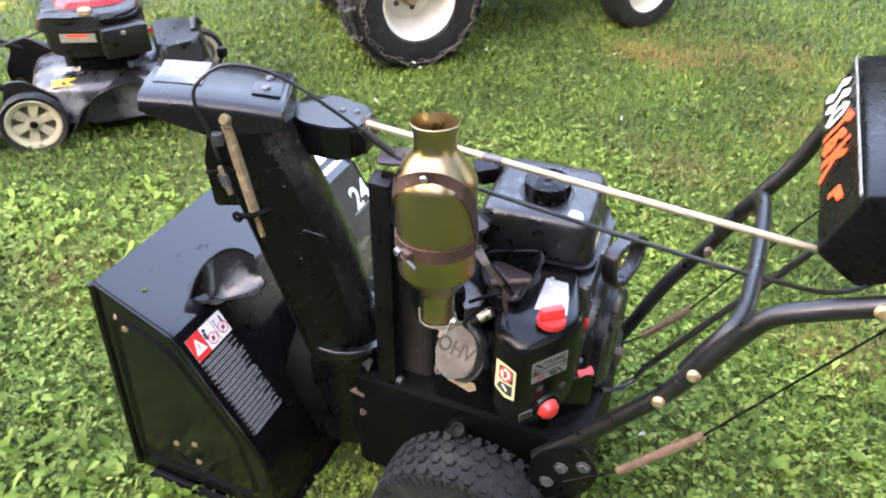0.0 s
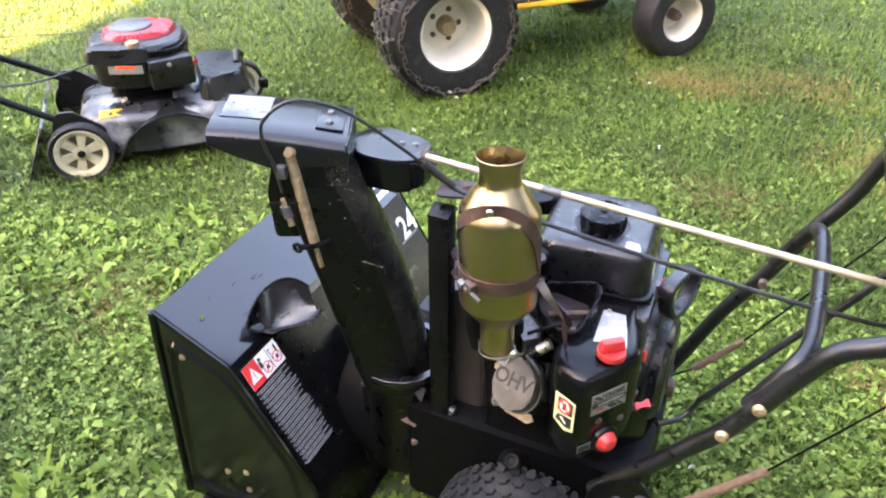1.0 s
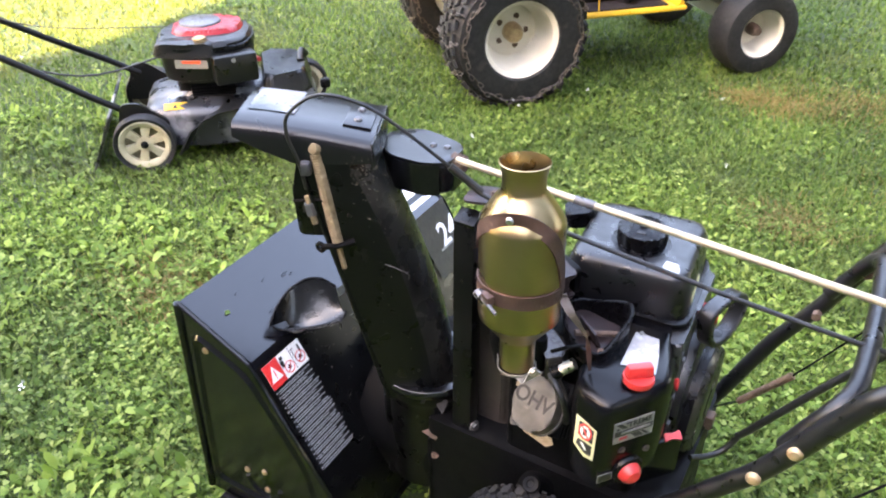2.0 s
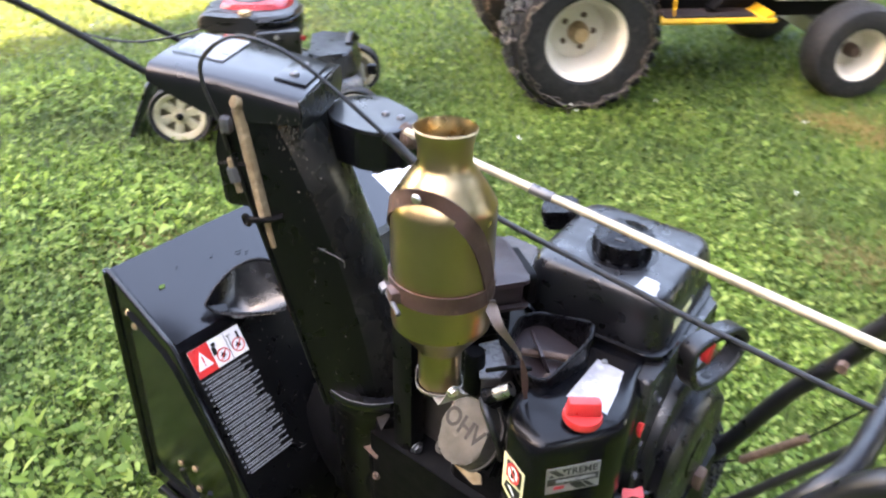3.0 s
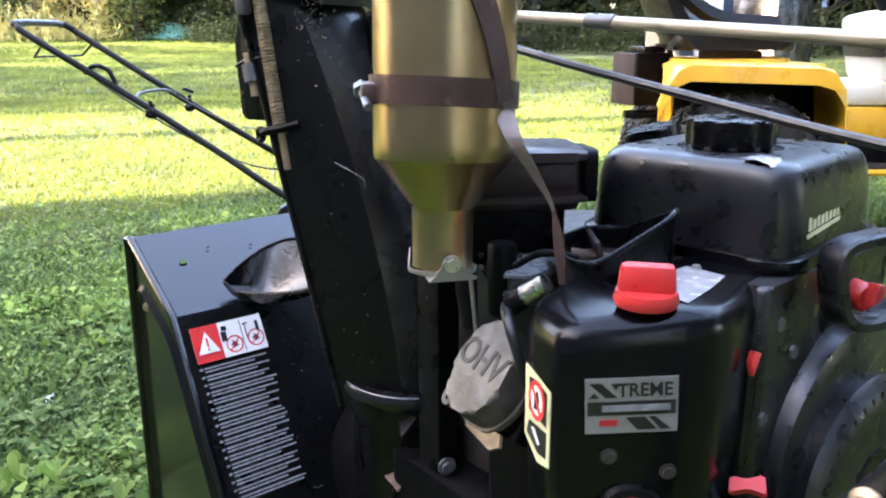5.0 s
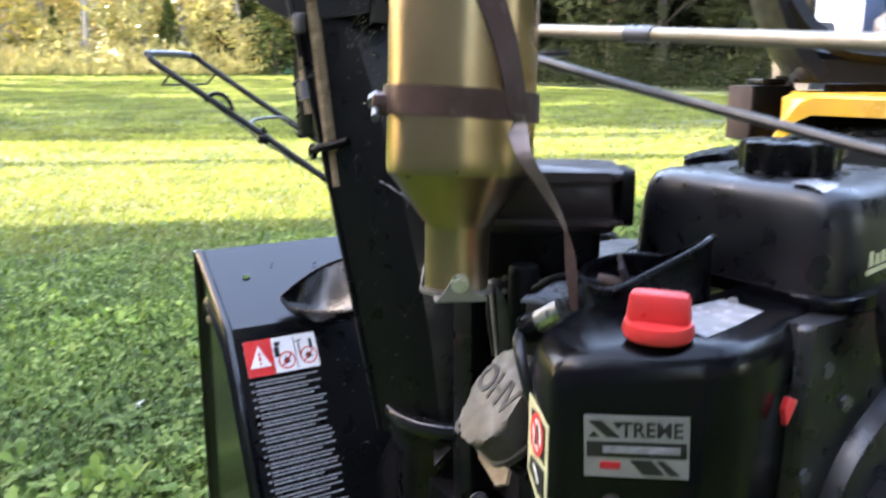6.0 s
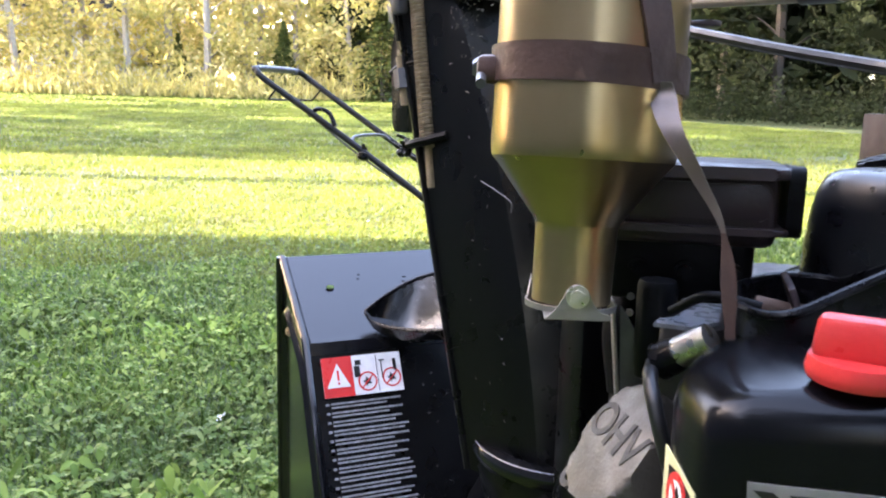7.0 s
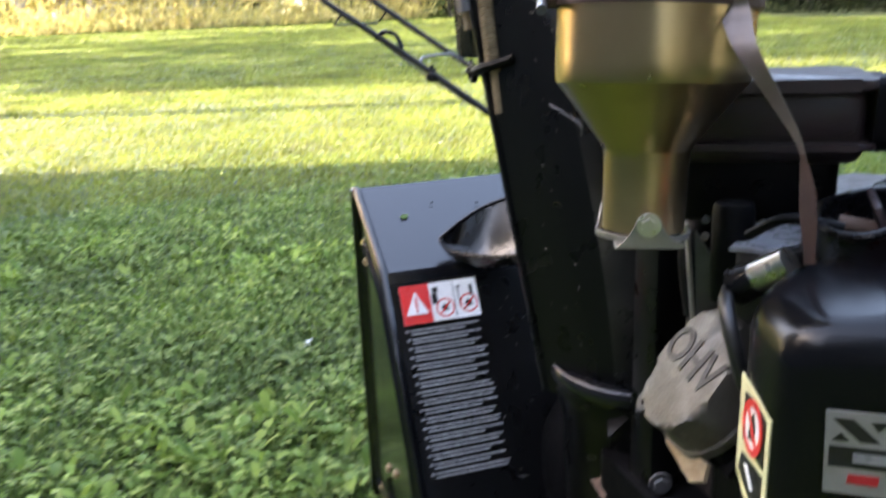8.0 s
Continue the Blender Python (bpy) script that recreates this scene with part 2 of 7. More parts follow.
CREAM = mat("cream_paint", (0.56, 0.55, 0.5), (0.47, 0.46, 0.42), rough=0.4, scale=8, dirt=(0.4, 0.34, 0.26), dirt_scale=5, dirt_at=0.64)
VINYL = mat("black_seat_vinyl", (0.006, 0.006, 0.007), (0.011, 0.011, 0.012), rough=0.5, scale=14, spec=0.18)
DECK = mat("mower_deck_metal", (0.010, 0.010, 0.012), (0.022, 0.022, 0.025), rough=0.32, scale=9, spec=0.6, dirt=(0.22, 0.215, 0.21), dirt_scale=5, dirt_at=0.5)
DECKB = mat("mower_black_plastic", (0.004, 0.004, 0.0045), (0.008, 0.008, 0.008), rough=0.36, scale=9, spec=0.4, dirt=(0.016, 0.014, 0.012), dirt_scale=7, dirt_at=0.62)
HANDLEP = mat("black_handle_paint", (0.003, 0.003, 0.003), (0.006, 0.006, 0.006), rough=0.45, scale=20, spec=0.15)
STICKY = mat("glossy_clear_label", (0.32, 0.32, 0.33), (0.22, 0.22, 0.23), rough=0.2, scale=50, dirt=(0.46, 0.46, 0.47), dirt_scale=60, dirt_at=0.55)
CHAIN = mat("rusty_chain_steel", (0.085, 0.072, 0.06), (0.05, 0.037, 0.028), rough=0.5, metal=0.5, scale=60)
BOXBROWN = mat("brown_box_paint", (0.024, 0.018, 0.017), (0.034, 0.024, 0.022), rough=0.7, scale=8, spec=0.15)
BLUE = mat("pale_blue_tarp", (0.045, 0.065, 0.12), (0.065, 0.09, 0.155), rough=0.5, scale=4)
BARK = mat("bark", (0.028, 0.023, 0.018), (0.055, 0.047, 0.038), rough=0.9, scale=8, bump=0.8, bump_scale=30)
# bark darkened so that its colour carries the wood's shade
SHADEBARK = mat("shade_dark_bark", (0.008, 0.007, 0.006), (0.016, 0.014, 0.011), rough=0.9, scale=8, bump=0.8, bump_scale=30)
BIRCH = mat("pale_bark", (0.2, 0.18, 0.15), (0.28, 0.255, 0.22), rough=0.85, scale=5, bump=0.5, bump_scale=30)
SIDING = mat("grey_siding", (0.6, 0.61, 0.62), (0.52, 0.53, 0.54), rough=0.6, scale=3)
LAWN = ground_mat()
GRASS = leaf_mat("grass_blades", (0.05, 0.098, 0.016), (0.10, 0.175, 0.033), (0.20, 0.25, 0.075), through=0.35, dry=(0.165, 0.165, 0.07))
GRASS_FIELD = leaf_mat("field_grass_blades", (0.10, 0.145, 0.022), (0.14, 0.18, 0.032), (0.19, 0.21, 0.055), dry=(0.20, 0.19, 0.07))
GRASS_FAR = leaf_mat("far_grass_blades", (0.095, 0.15, 0.028), (0.12, 0.17, 0.036), (0.165, 0.19, 0.055))
DRY = leaf_mat("dry_grass_blades", (0.22, 0.155, 0.06), (0.29, 0.21, 0.09), (0.33, 0.26, 0.12))
CLOVER = leaf_mat("clover_leaves", (0.064, 0.12, 0.018), (0.135, 0.222, 0.037), (0.29, 0.36, 0.11), through=0.32)
WEED = leaf_mat("weed_leaves", (0.06, 0.112, 0.016), (0.14, 0.225, 0.036), (0.27, 0.34, 0.095), through=0.3)
FRESH = leaf_mat("fresh_weed_leaves", (0.083, 0.15, 0.024), (0.165, 0.265, 0.041), (0.285, 0.38, 0.09), through=0.36, rough=0.5)
HOUSEG = mat("grey_stained_siding", (0.19, 0.18, 0.175), (0.14, 0.135, 0.13), rough=0.75, scale=6)
SIDEP = mat("black_side_paint", (0.0025, 0.0025, 0.0032), (0.004, 0.004, 0.005), rough=0.17, scale=10, dirt=(0.007, 0.007, 0.0065), dirt_scale=14, dirt_at=0.72, bump=0.04, bump_scale=120, rvar=0.03, spec=0.3, coat=0.06)
CRIMSON = mat("crimson_plastic", (0.36, 0.014, 0.022), (0.28, 0.012, 0.018), rough=0.35, scale=14, dirt=(0.12, 0.02, 0.02), dirt_scale=12, dirt_at=0.6)
ROOFT = mat("asphalt_shingle", (0.05, 0.05, 0.052), (0.035, 0.035, 0.036), rough=0.9, scale=20)
# yellow-green leaves made paler to carry sun glare and haze
LEAF_SUN = leaf_mat("autumn_leaves_sun_glare", (0.36, 0.36, 0.13), (0.5, 0.46, 0.19), (0.62, 0.54, 0.28), through=0.5)
# the next two leaf colours are darkened to carry the wood's shade
LEAF_SHADED = leaf_mat("shade_dark_foliage", (0.009, 0.016, 0.007), (0.013, 0.021, 0.009), (0.019, 0.029, 0.011), through=0.45, rough=0.85)
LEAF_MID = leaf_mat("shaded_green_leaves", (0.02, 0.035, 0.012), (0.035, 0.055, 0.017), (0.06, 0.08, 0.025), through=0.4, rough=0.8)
LEAF_SPRUCE = leaf_mat("spruce_needles", (0.05, 0.075, 0.02), (0.08, 0.11, 0.03), (0.12, 0.14, 0.04), through=0.3)
REED = leaf_mat("dry_tall_grass", (0.4, 0.38, 0.14), (0.54, 0.49, 0.2), (0.62, 0.55, 0.27), through=0.45)


# ---- mesh helpers ----
WORLD_ROOTS = {}


def thing(name, label, category, loc=(0, 0, 0), m=None, group=""):
    """A top-level Empty. With loc alone its parts are written in world metres; with m, in its own."""
    root = new(name)
    root.empty_display_size = 0.1
    root.matrix_basis = m or Matrix.Translation(loc)
    WORLD_ROOTS[root.name] = m is None
    return tagged(root, label, category, group)


def mesh_of(bm, material, angle=35):
    me = bpy.data.meshes.new("mesh")
    bmesh.ops.recalc_face_normals(bm, faces=bm.faces)
    for f in bm.faces:
        f.smooth = True
    bm.to_mesh(me)
    bm.free()
    me.set_sharp_from_angle(angle=radians(angle))
    me.materials.append(material)
    return me


def part(name, bm, material, parent, label="", angle=35):
    me = bm if isinstance(bm, bpy.types.Mesh) else mesh_of(bm, material, angle)
    ob = new(name, me)
    if parent:
        ob.parent = parent
        if WORLD_ROOTS.get(parent.name):
            ob.matrix_parent_inverse = parent.matrix_basis.inverted()
    if label:
        ob["label"] = label
    return ob


def frame_of(o, x, z):
    """A matrix with origin o, x axis along x, z axis near z."""
    x = Vector(x).normalized()
    z = Vector(z)
    y = z.cross(x).normalized()
    z = x.cross(y)
    return Matrix.Translation(o) @ Matrix((x, y, z)).transposed().to_4x4()


def box(sx, sy, sz, m=None, bevel=0.0, seg=2, bm=None, taper=1.0):
    """A box centred on x and y, standing on z = 0, its top scaled by taper."""
    out = bmesh.new()
    bmesh.ops.create_cube(out, size=1)
    for v in out.verts:
        k = taper if v.co.z > 0 else 1.0
        v.co = Vector((v.co.x * sx * k, v.co.y * sy * k, (v.co.z + 0.5) * sz))
    if bevel:
        bmesh.ops.bevel(out, geom=list(out.edges), offset=bevel, segments=seg, affect="EDGES", profile=0.5)
    return joined(out, m, bm)


def joined(out, m, bm):
    if m is not None:
        bmesh.ops.transform(out, matrix=m, verts=out.verts)
    if bm is None:
        return out
    me = bpy.data.meshes.new("tmp")
    out.to_mesh(me)
    out.free()
    bm.from_mesh(me)
    bpy.data.meshes.remove(me)
    return bm


def prism(pts, z0, z1, m=None, bevel=0.0, seg=2, bm=None, inset=0.0):
    """A plan outline raised from z0 to z1; inset draws the top in."""
    out = bmesh.new()
    c = Vector((sum(p[0] for p in pts) / len(pts), sum(p[1] for p in pts) / len(pts)))
    lo = [out.verts.new((p[0], p[1], z0)) for p in pts]
    hi = []
    for p in pts:
        q = Vector(p) - c
        q = c + q * (1 - inset / max(q.length, 1e-6))
        hi.append(out.verts.new((q.x, q.y, z1)))
    out.faces.new(lo[::-1])
    out.faces.new(hi)
    k = len(pts)
    for i in range(k):
        out.faces.new((lo[i], lo[(i + 1) % k], hi[(i + 1) % k], hi[i]))
    if bevel:
        bmesh.ops.bevel(out, geom=list(out.edges), offset=bevel, segments=seg, affect="EDGES", profile=0.5)
    return joined(out, m, bm)


def rounded(pts, r, n=5):
    """The outline with its corners rounded."""
    out = []
    k = len(pts)
    for i in range(k):
        p, a, b = Vector(pts[i]), Vector(pts[i - 1]), Vector(pts[(i + 1) % k])
        da, db = (a - p), (b - p)
        rr = min(r, da.length * 0.45, db.length * 0.45)
        s, e = p + da.normalized() * rr, p + db.normalized() * rr
        for j in range(n + 1):
            t = j / n
            q = s * (1 - t) ** 2 + p * 2 * t * (1 - t) + e * t * t
            out.append((q.x, q.y))
    return out


def cyl(p0, p1, r, seg=20, r1=None, bm=None, bevel=0.0):
    p0, p1 = Vector(p0), Vector(p1)
    out = bmesh.new()
    d = p1 - p0
    bmesh.ops.create_cone(out, cap_ends=True, segments=seg, radius1=r, radius2=r if r1 is None else r1, depth=d.length)
    if bevel:
        bmesh.ops.bevel(out, geom=[e for e in out.edges if len(e.link_faces) == 2 and max(len(f.verts) for f in e.link_faces) > 4], offset=bevel, segments=2, affect="EDGES", profile=0.5)
    m = Matrix.Translation((p0 + p1) / 2) @ d.to_track_quat("Z", "Y").to_matrix().to_4x4()
    return joined(out, m, bm)


def smooth_path(pts, n=6):
    """Catmull-Rom through the points."""
    pts = [Vector(p) for p in pts]
    ext = [pts[0] * 2 - pts[1]] + pts + [pts[-1] * 2 - pts[-2]]
    out = []
    for i in range(1, len(ext) - 2):
        a, b, c, d = ext[i - 1 : i + 3]
        for j in range(n):
            t = j / n
            out.append(0.5 * ((2 * b) + (c - a) * t + (2 * a - 5 * b + 4 * c - d) * t * t + (3 * b - a - 3 * c + d) * t**3))
    return out + [pts[-1]]


def sweep(pts, shape, bm=None, up=(0, 0, 1), ups=None):
    """A closed 2D outline drawn along the points."""
    out = bmesh.new()
    rings = []
    side = None
    for i, p in enumerate(pts):
        t = (pts[min(i + 1, len(pts) - 1)] - pts[max(i - 1, 0)]).normalized()
        ref = Vector(ups[i]) if ups else (side if side is not None else Vector(up))
        if ups or side is None:
            u = ref - t * ref.dot(t)
            if u.length < 1e-4:
                u = t.orthogonal()
        else:
            u = side - t * side.dot(t)
        u.normalize()
        side = u
        w = t.cross(u)
        rings.append([out.verts.new(p + w * s[0] + u * s[1]) for s in shape])
    k = len(shape)
    for a, b in zip(rings, rings[1:]):
        for i in range(k):
            out.faces.new((a[i], a[(i + 1) % k], b[(i + 1) % k], b[i]))
    out.faces.new(rings[0][::-1])
    out.faces.new(rings[-1])
    return joined(out, None, bm)


def tube(pts, r, n=6, seg=12, bm=None, smooth=True):
    pts = smooth_path(pts, n) if smooth else [Vector(p) for p in pts]
    return sweep(pts, [(r * math.cos(2 * math.pi * i / seg), r * math.sin(2 * math.pi * i / seg)) for i in range(seg)], bm)


def lathe(profile, seg=48, m=None, bm=None, wobble=0.0):
    """Profile of (radius, z) turned about z; a radius of 0 closes it."""
    out = bmesh.new()
    rings = []
    for r, z in profile:
        if r <= 1e-6:
            rings.append([out.verts.new((0, 0, z))])
            continue
        rings.append([out.verts.new((r * math.cos(2 * math.pi * i / seg) * (1 + wobble * math.cos(4 * math.pi * i / seg)), r * math.sin(2 * math.pi * i / seg), z)) for i in range(seg)])
    for a, b in zip(rings, rings[1:]):
        for i in range(seg):
            j = (i + 1) % seg
            if len(a) == 1 and len(b) == 1:
                continue
            if len(a) == 1:
                out.faces.new((a[0], b[j], b[i]))
            elif len(b) == 1:
                out.faces.new((a[i], a[j], b[0]))
            else:
                out.faces.new((a[i], a[j], b[j], b[i]))
    return joined(out, m, bm)


def sheet(rows, thick, bm=None):
    """A grid of points turned into a plate of that thickness."""
    out = bmesh.new()
    vs = [[out.verts.new(p) for p in r] for r in rows]
    for a, b in zip(vs, vs[1:]):
        for i in range(len(a) - 1):
            out.faces.new((a[i], a[i + 1], b[i + 1], b[i]))
    bmesh.ops.recalc_face_normals(out, faces=out.faces)
    bmesh.ops.solidify(out, geom=list(out.faces), thickness=thick)
    return joined(out, None, bm)


def text_mesh(body, size, depth, m, material, bold=0.02):
    cu = bpy.data.curves.new("text", "FONT")
    cu.body, cu.size, cu.extrude, cu.align_x, cu.align_y = body, size, depth, "CENTER", "CENTER"
    cu.offset = size * bold
    ob = bpy.data.objects.new("text", cu)
    scene.collection.objects.link(ob)
    bpy.context.view_layer.update()
    me = bpy.data.meshes.new_from_object(ob.evaluated_get(bpy.context.evaluated_depsgraph_get()))
    bpy.data.objects.remove(ob)
    me.transform(m)
    me.materials.clear()
    me.materials.append(material)
    return me


def bolt_bm(p, d, r=0.008, h=0.006, bm=None, washer=True):
    """A hexagon head on a washer, standing at p along d."""
    p, d = Vector(p), Vector(d).normalized()
    bm = cyl(p, p + d * h, r, 6, bm=bm)
    if washer:
        bm = cyl(p - d * 0.001, p + d * 0.0015, r * 1.45, 16, bm=bm)
    return bm


# ---- ground ----
def rise(x, y):
    """The field climbs a little away from the machines."""
    d = np.maximum(0.0, np.hypot(x, y) - 7.0)
    return np.minimum(0.026 * d * d / (d + 4.0), 1.5)


def ground():
    bm = bmesh.new()
    xs = [-260, -180, -120, -90, -70] + [-60 + 2 * k for k in range(25)] + [-10 + k for k in range(21)] + [12, 15, 20, 30, 60, 150]
    ys = [-150, -100, -60] + [-40 + 2.5 * k for k in range(12)] + [-10 + k for k in range(21)] + [12 + 2 * k for k in range(15)] + [45, 60, 100, 150]
    vs = [[bm.verts.new((x, y, float(rise(x, y)))) for x in xs] for y in ys]
    for a, b in zip(vs, vs[1:]):
        for i in range(len(xs) - 1):
            bm.faces.new((a[i], a[i + 1], b[i + 1], b[i]))
    ob = part("ground", bm, LAWN, None)
    tagged(ob, "green lawn of grass and clover with dry patches", "lawn", kind="structure")


ground()


# ---- snow blower ----
blower = thing("snow_blower", "black two-stage snow blower with brass bottle strapped on, parked on grass", "snow blower", m=Matrix())
NEAR, FAR = -0.307, 0.342
TOPF, BEND, LOW, FOOT = (-0.423, 0.525), (-0.272, 0.450), (-0.125, 0.200), (-0.105, 0.03)
FRONT_FOOT = (-0.452, 0.03)


def housing():
    # wrap: top plate, rear slope and foot as one bent sheet
    prof = [TOPF, (-0.285, 0.456), BEND, (-0.264, 0.437), (-0.18, 0.294), LOW, (-0.112, 0.165), FOOT]
    rows = [[(x, y, z) for x, z in prof[:4]] for y in (NEAR, -0.1, 0.12, FAR)]
    body = part("auger_housing", sheet(rows, 0.003), GLOSS, blower, "glossy black sheet-metal housing with scratches", angle=25)
    rows = [[(x - 0.0028, y, z - 0.0017) for x, z in prof[3:]] for y in (NEAR, -0.1, 0.12, FAR)]
    part("rear_slope", sheet(rows, 0.003), CHUTEP, body, "scratched black rear slope", angle=25)
    side = [TOPF, (-0.285, 0.456), BEND, (-0.262, 0.433), LOW, (-0.112, 0.165), FOOT, FRONT_FOOT]
    turn = Matrix(((1, 0, 0, 0), (0, 0, 1, 0), (0, 1, 0, 0), (0, 0, 0, 1)))
    for y, nm in ((NEAR, "side_plate"), (FAR, "side_plate")):
        bm = prism(side, y - 0.0035, y + 0.0035, turn)
        # folded rim round the plate
        s = -1 if y < 0 else 1
        tube([(x, y + s * 0.004, z) for x, z in (FRONT_FOOT, TOPF)], 0.007, n=1, seg=8, bm=bm, smooth=False)
        tube([(x, y + s * 0.003, z) for x, z in (TOPF, (-0.285, 0.456), BEND, LOW, FOOT)], 0.0045, n=1, seg=8, bm=bm, smooth=False)
        pl = part(nm, bm, SIDEP, body)
        # pressed panel: a raised rib outline
        rib = [(-0.398, 0.468), (-0.283, 0.416), (-0.175, 0.235), (-0.15, 0.076), (-0.425, 0.076)]
        rr = rounded(rib, 0.03)
        pts = [Vector((x, y + s * 0.0035, z)) for x, z in rr + rr[:1]]
        part("pressed_rib", sweep(pts, [(-0.008, 0), (0, 0.0055), (0.008, 0), (0, -0.003)], up=(0, s, 0), ups=[(0, s, 0)] * len(pts)), SIDEP, pl)
        for x, z in ((-0.331, 0.149), (-0.284, 0.168), (-0.285, 0.116), (-0.376, 0.436)):
            part("bolt", bolt_bm((x, y + s * 0.0035, z), (0, s, 0), 0.0045, 0.004), BOLT, pl)
        arc = [Vector((-0.292 + 0.042 * math.cos(radians(a)), y + s * 0.0035, 0.138 + 0.042 * math.sin(radians(a)))) for a in range(190, 351, 16)]
        part("pressed_boss", sweep(arc, [(-0.006, 0), (0, 0.0045), (0.006, 0), (0, -0.002)], ups=[(0, s, 0)] * len(arc)), SIDEP, pl)
    bar = prism([(-0.115, -0.01), (0.115, -0.01), (0.10, 0.012), (-0.10, 0.012)], -0.006, 0.006, frame_of((-0.31, NEAR - 0.012, 0.025), (1, 0, 0), (0, -1, 0)), 0.003)
    part("skid_shoe", bar, DARK, blower, "scuffed black steel skid shoe")
    part("scraper_bar", box(0.03, 0.6, 0.006, Matrix.Translation((-0.11, 0, 0.022))), DARK, body)
    return body


house = housing()
# impeller drum behind the housing, and the collar under the chute
part("impeller_drum", cyl((-0.17, 0.0, 0.205), (-0.0, 0.0, 0.205), 0.165, 48, bevel=0.008), DARK, blower)
CH = Vector((-0.043, -0.098, 0.36))
U, V = Vector((-0.905, -0.425, 0)), Vector((-0.425, 0.905, 0))


def chute():
    part("chute_collar", lathe([(0.072, 0.14), (0.074, 0.33), (0.082, 0.362), (0.088, 0.378), (0.086, 0.386), (0.074, 0.388)], 40, Matrix.Translation((CH.x, CH.y, 0))), CHUTEP, blower)
    rg = part("chute_ring", lathe([(0.076, 0.383), (0.088, 0.385), (0.092, 0.391), (0.0925, 0.398), (0.089, 0.404), (0.076, 0.404)], 48, Matrix.Translation((CH.x, CH.y, 0))), GLOSS, blower, "black ring with worn bright edge")
    part("worn_edge", lathe([(0.0885, 0.4035), (0.0893, 0.4046), (0.0902, 0.4036), (0.0893, 0.4028), (0.0885, 0.4035)], 48, Matrix.Translation((CH.x, CH.y, 0))), HINGE, rg)
    rows = []
    n = 18
    for i in range(n + 1):
        t = i / n
        h = 0.012 + t * 0.482
        r = 0.074 - 0.006 * t
        back = -0.055 + 0.047 * t + 0.093 * t * t
        front = 0.06 + 0.122 * t
        row = [CH + U * front + V * (-r) + Vector((0, 0, h)), CH + U * ((front + back + r * 0.95) / 2) + V * (-r) + Vector((0, 0, h))]
        for j in range(13):
            a = math.pi * j / 12
            row.append(CH + U * (back + r * (1 - math.sin(a)) * 0.95) + V * (-r * math.cos(a)) + Vector((0, 0, h)))
        row += [CH + U * ((front + back + r * 0.95) / 2) + V * r + Vector((0, 0, h)), CH + U * front + V * r + Vector((0, 0, h))]
        rows.append(row)
    ch = part("chute", sheet([r[:5] for r in rows], 0.003), CHUTEP, blower, "worn black discharge chute", angle=40)
    part("chute_back", sheet([r[4:] for r in rows], 0.003), DUSTY, ch, "dust-greyed curved back of the chute", angle=40)
    edge = [Vector(r[0]) for r in rows]
    part("edge_roll", tube(edge, 0.004, n=1, seg=8, smooth=False), CHUTEP, ch)
    # deflector hood: a wedge-shaped channel, deep at the hinge and shallow at its lip
    z0 = 0.864
    def at(u, v, z):
        return CH + U * u + V * v - Vector((0, 0, CH.z)) + Vector((0, 0, z))
    prof = ((0.066, 0.0, 0.030), (0.085, 0.003, 0.035), (0.13, 0.011, 0.045), (0.18, 0.018, 0.053), (0.225, 0.023, 0.040), (0.268, 0.026, 0.022))
    rows, lining = [], []
    for u, dz, dep in prof:
        z = z0 + dz
        rows.append([at(u, -0.0705, z - dep), at(u, -0.071, z - 0.018), at(u, -0.0695, z - 0.010), at(u, -0.065, z - 0.0035), at(u, -0.057, z), at(u, -0.02, z + 0.0015), at(u, 0.03, z + 0.0015), at(u, 0.066, z), at(u, 0.074, z - 0.0035), at(u, 0.0785, z - 0.010), at(u, 0.080, z - 0.018), at(u, 0.080, z - dep)])
        lining.append([at(u, -0.066, z - dep + 0.001), at(u, -0.064, z - 0.016), at(u, -0.05, z - 0.006), at(u, 0.06, z - 0.006), at(u, 0.073, z - 0.016), at(u, 0.075, z - dep + 0.001)])
    d = part("deflector", sheet(rows, 0.003), HOODP, blower, "black chute deflector hood with faded sticker", angle=40)
    part("hood_lining", sheet(lining, 0.002), MUFFLER, d, "brown rusty inside of the hood", angle=40)
    m = frame_of(at(0.094, 0.012, z0 + 0.0065), U + Vector((0, 0, 0.16)), (0, 0, 1))
    part("hinge_plate", box(0.042, 0.085, 0.003, m, 0.001), HOODP, d)
    for v in (-0.014, 0.022):
        part("hinge_bolt", lathe([(0, 0.0045), (0.0045, 0.004), (0.0065, 0.0015), (0.0068, 0), (0, 0)], 14, m @ Matrix.Translation((0.002, v, 0.003))), HINGE, d)
    part("sticker", box(0.07, 0.078, 0.0006, frame_of(at(0.222, 0.018, z0 + 0.0248), U + Vector((0, 0, 0.085)), (0, 0, 1))), FADED, d, "faded white sticker, glare in its colour")
    part("neck_flap", sheet([[at(0.0685 - 0.004 * (1 - (v / 0.075) ** 2), v, z0 - 0.0005), at(0.0675 - 0.006 * (1 - (v / 0.075) ** 2), v, z0 - 0.018), at(0.070 - 0.006 * (1 - (v / 0.075) ** 2), v, z0 - 0.040)] for v in (-0.068, -0.05, -0.02, 0.02, 0.05, 0.072)], 0.003), DUSTY, d)
    # spring on the side wall, with its brackets
    s0, s1 = Vector((-0.150, -0.222, 0.850)), Vector((-0.127, -0.2145, 0.683))
    ax = s1 - s0
    turns = 40
    pts = []
    side = ax.normalized().cross(Vector((0, 1, 0))).normalized()
    oth = ax.normalized().cross(side)
    for i in range(turns * 8 + 1):
        a = 2 * math.pi * i / 8
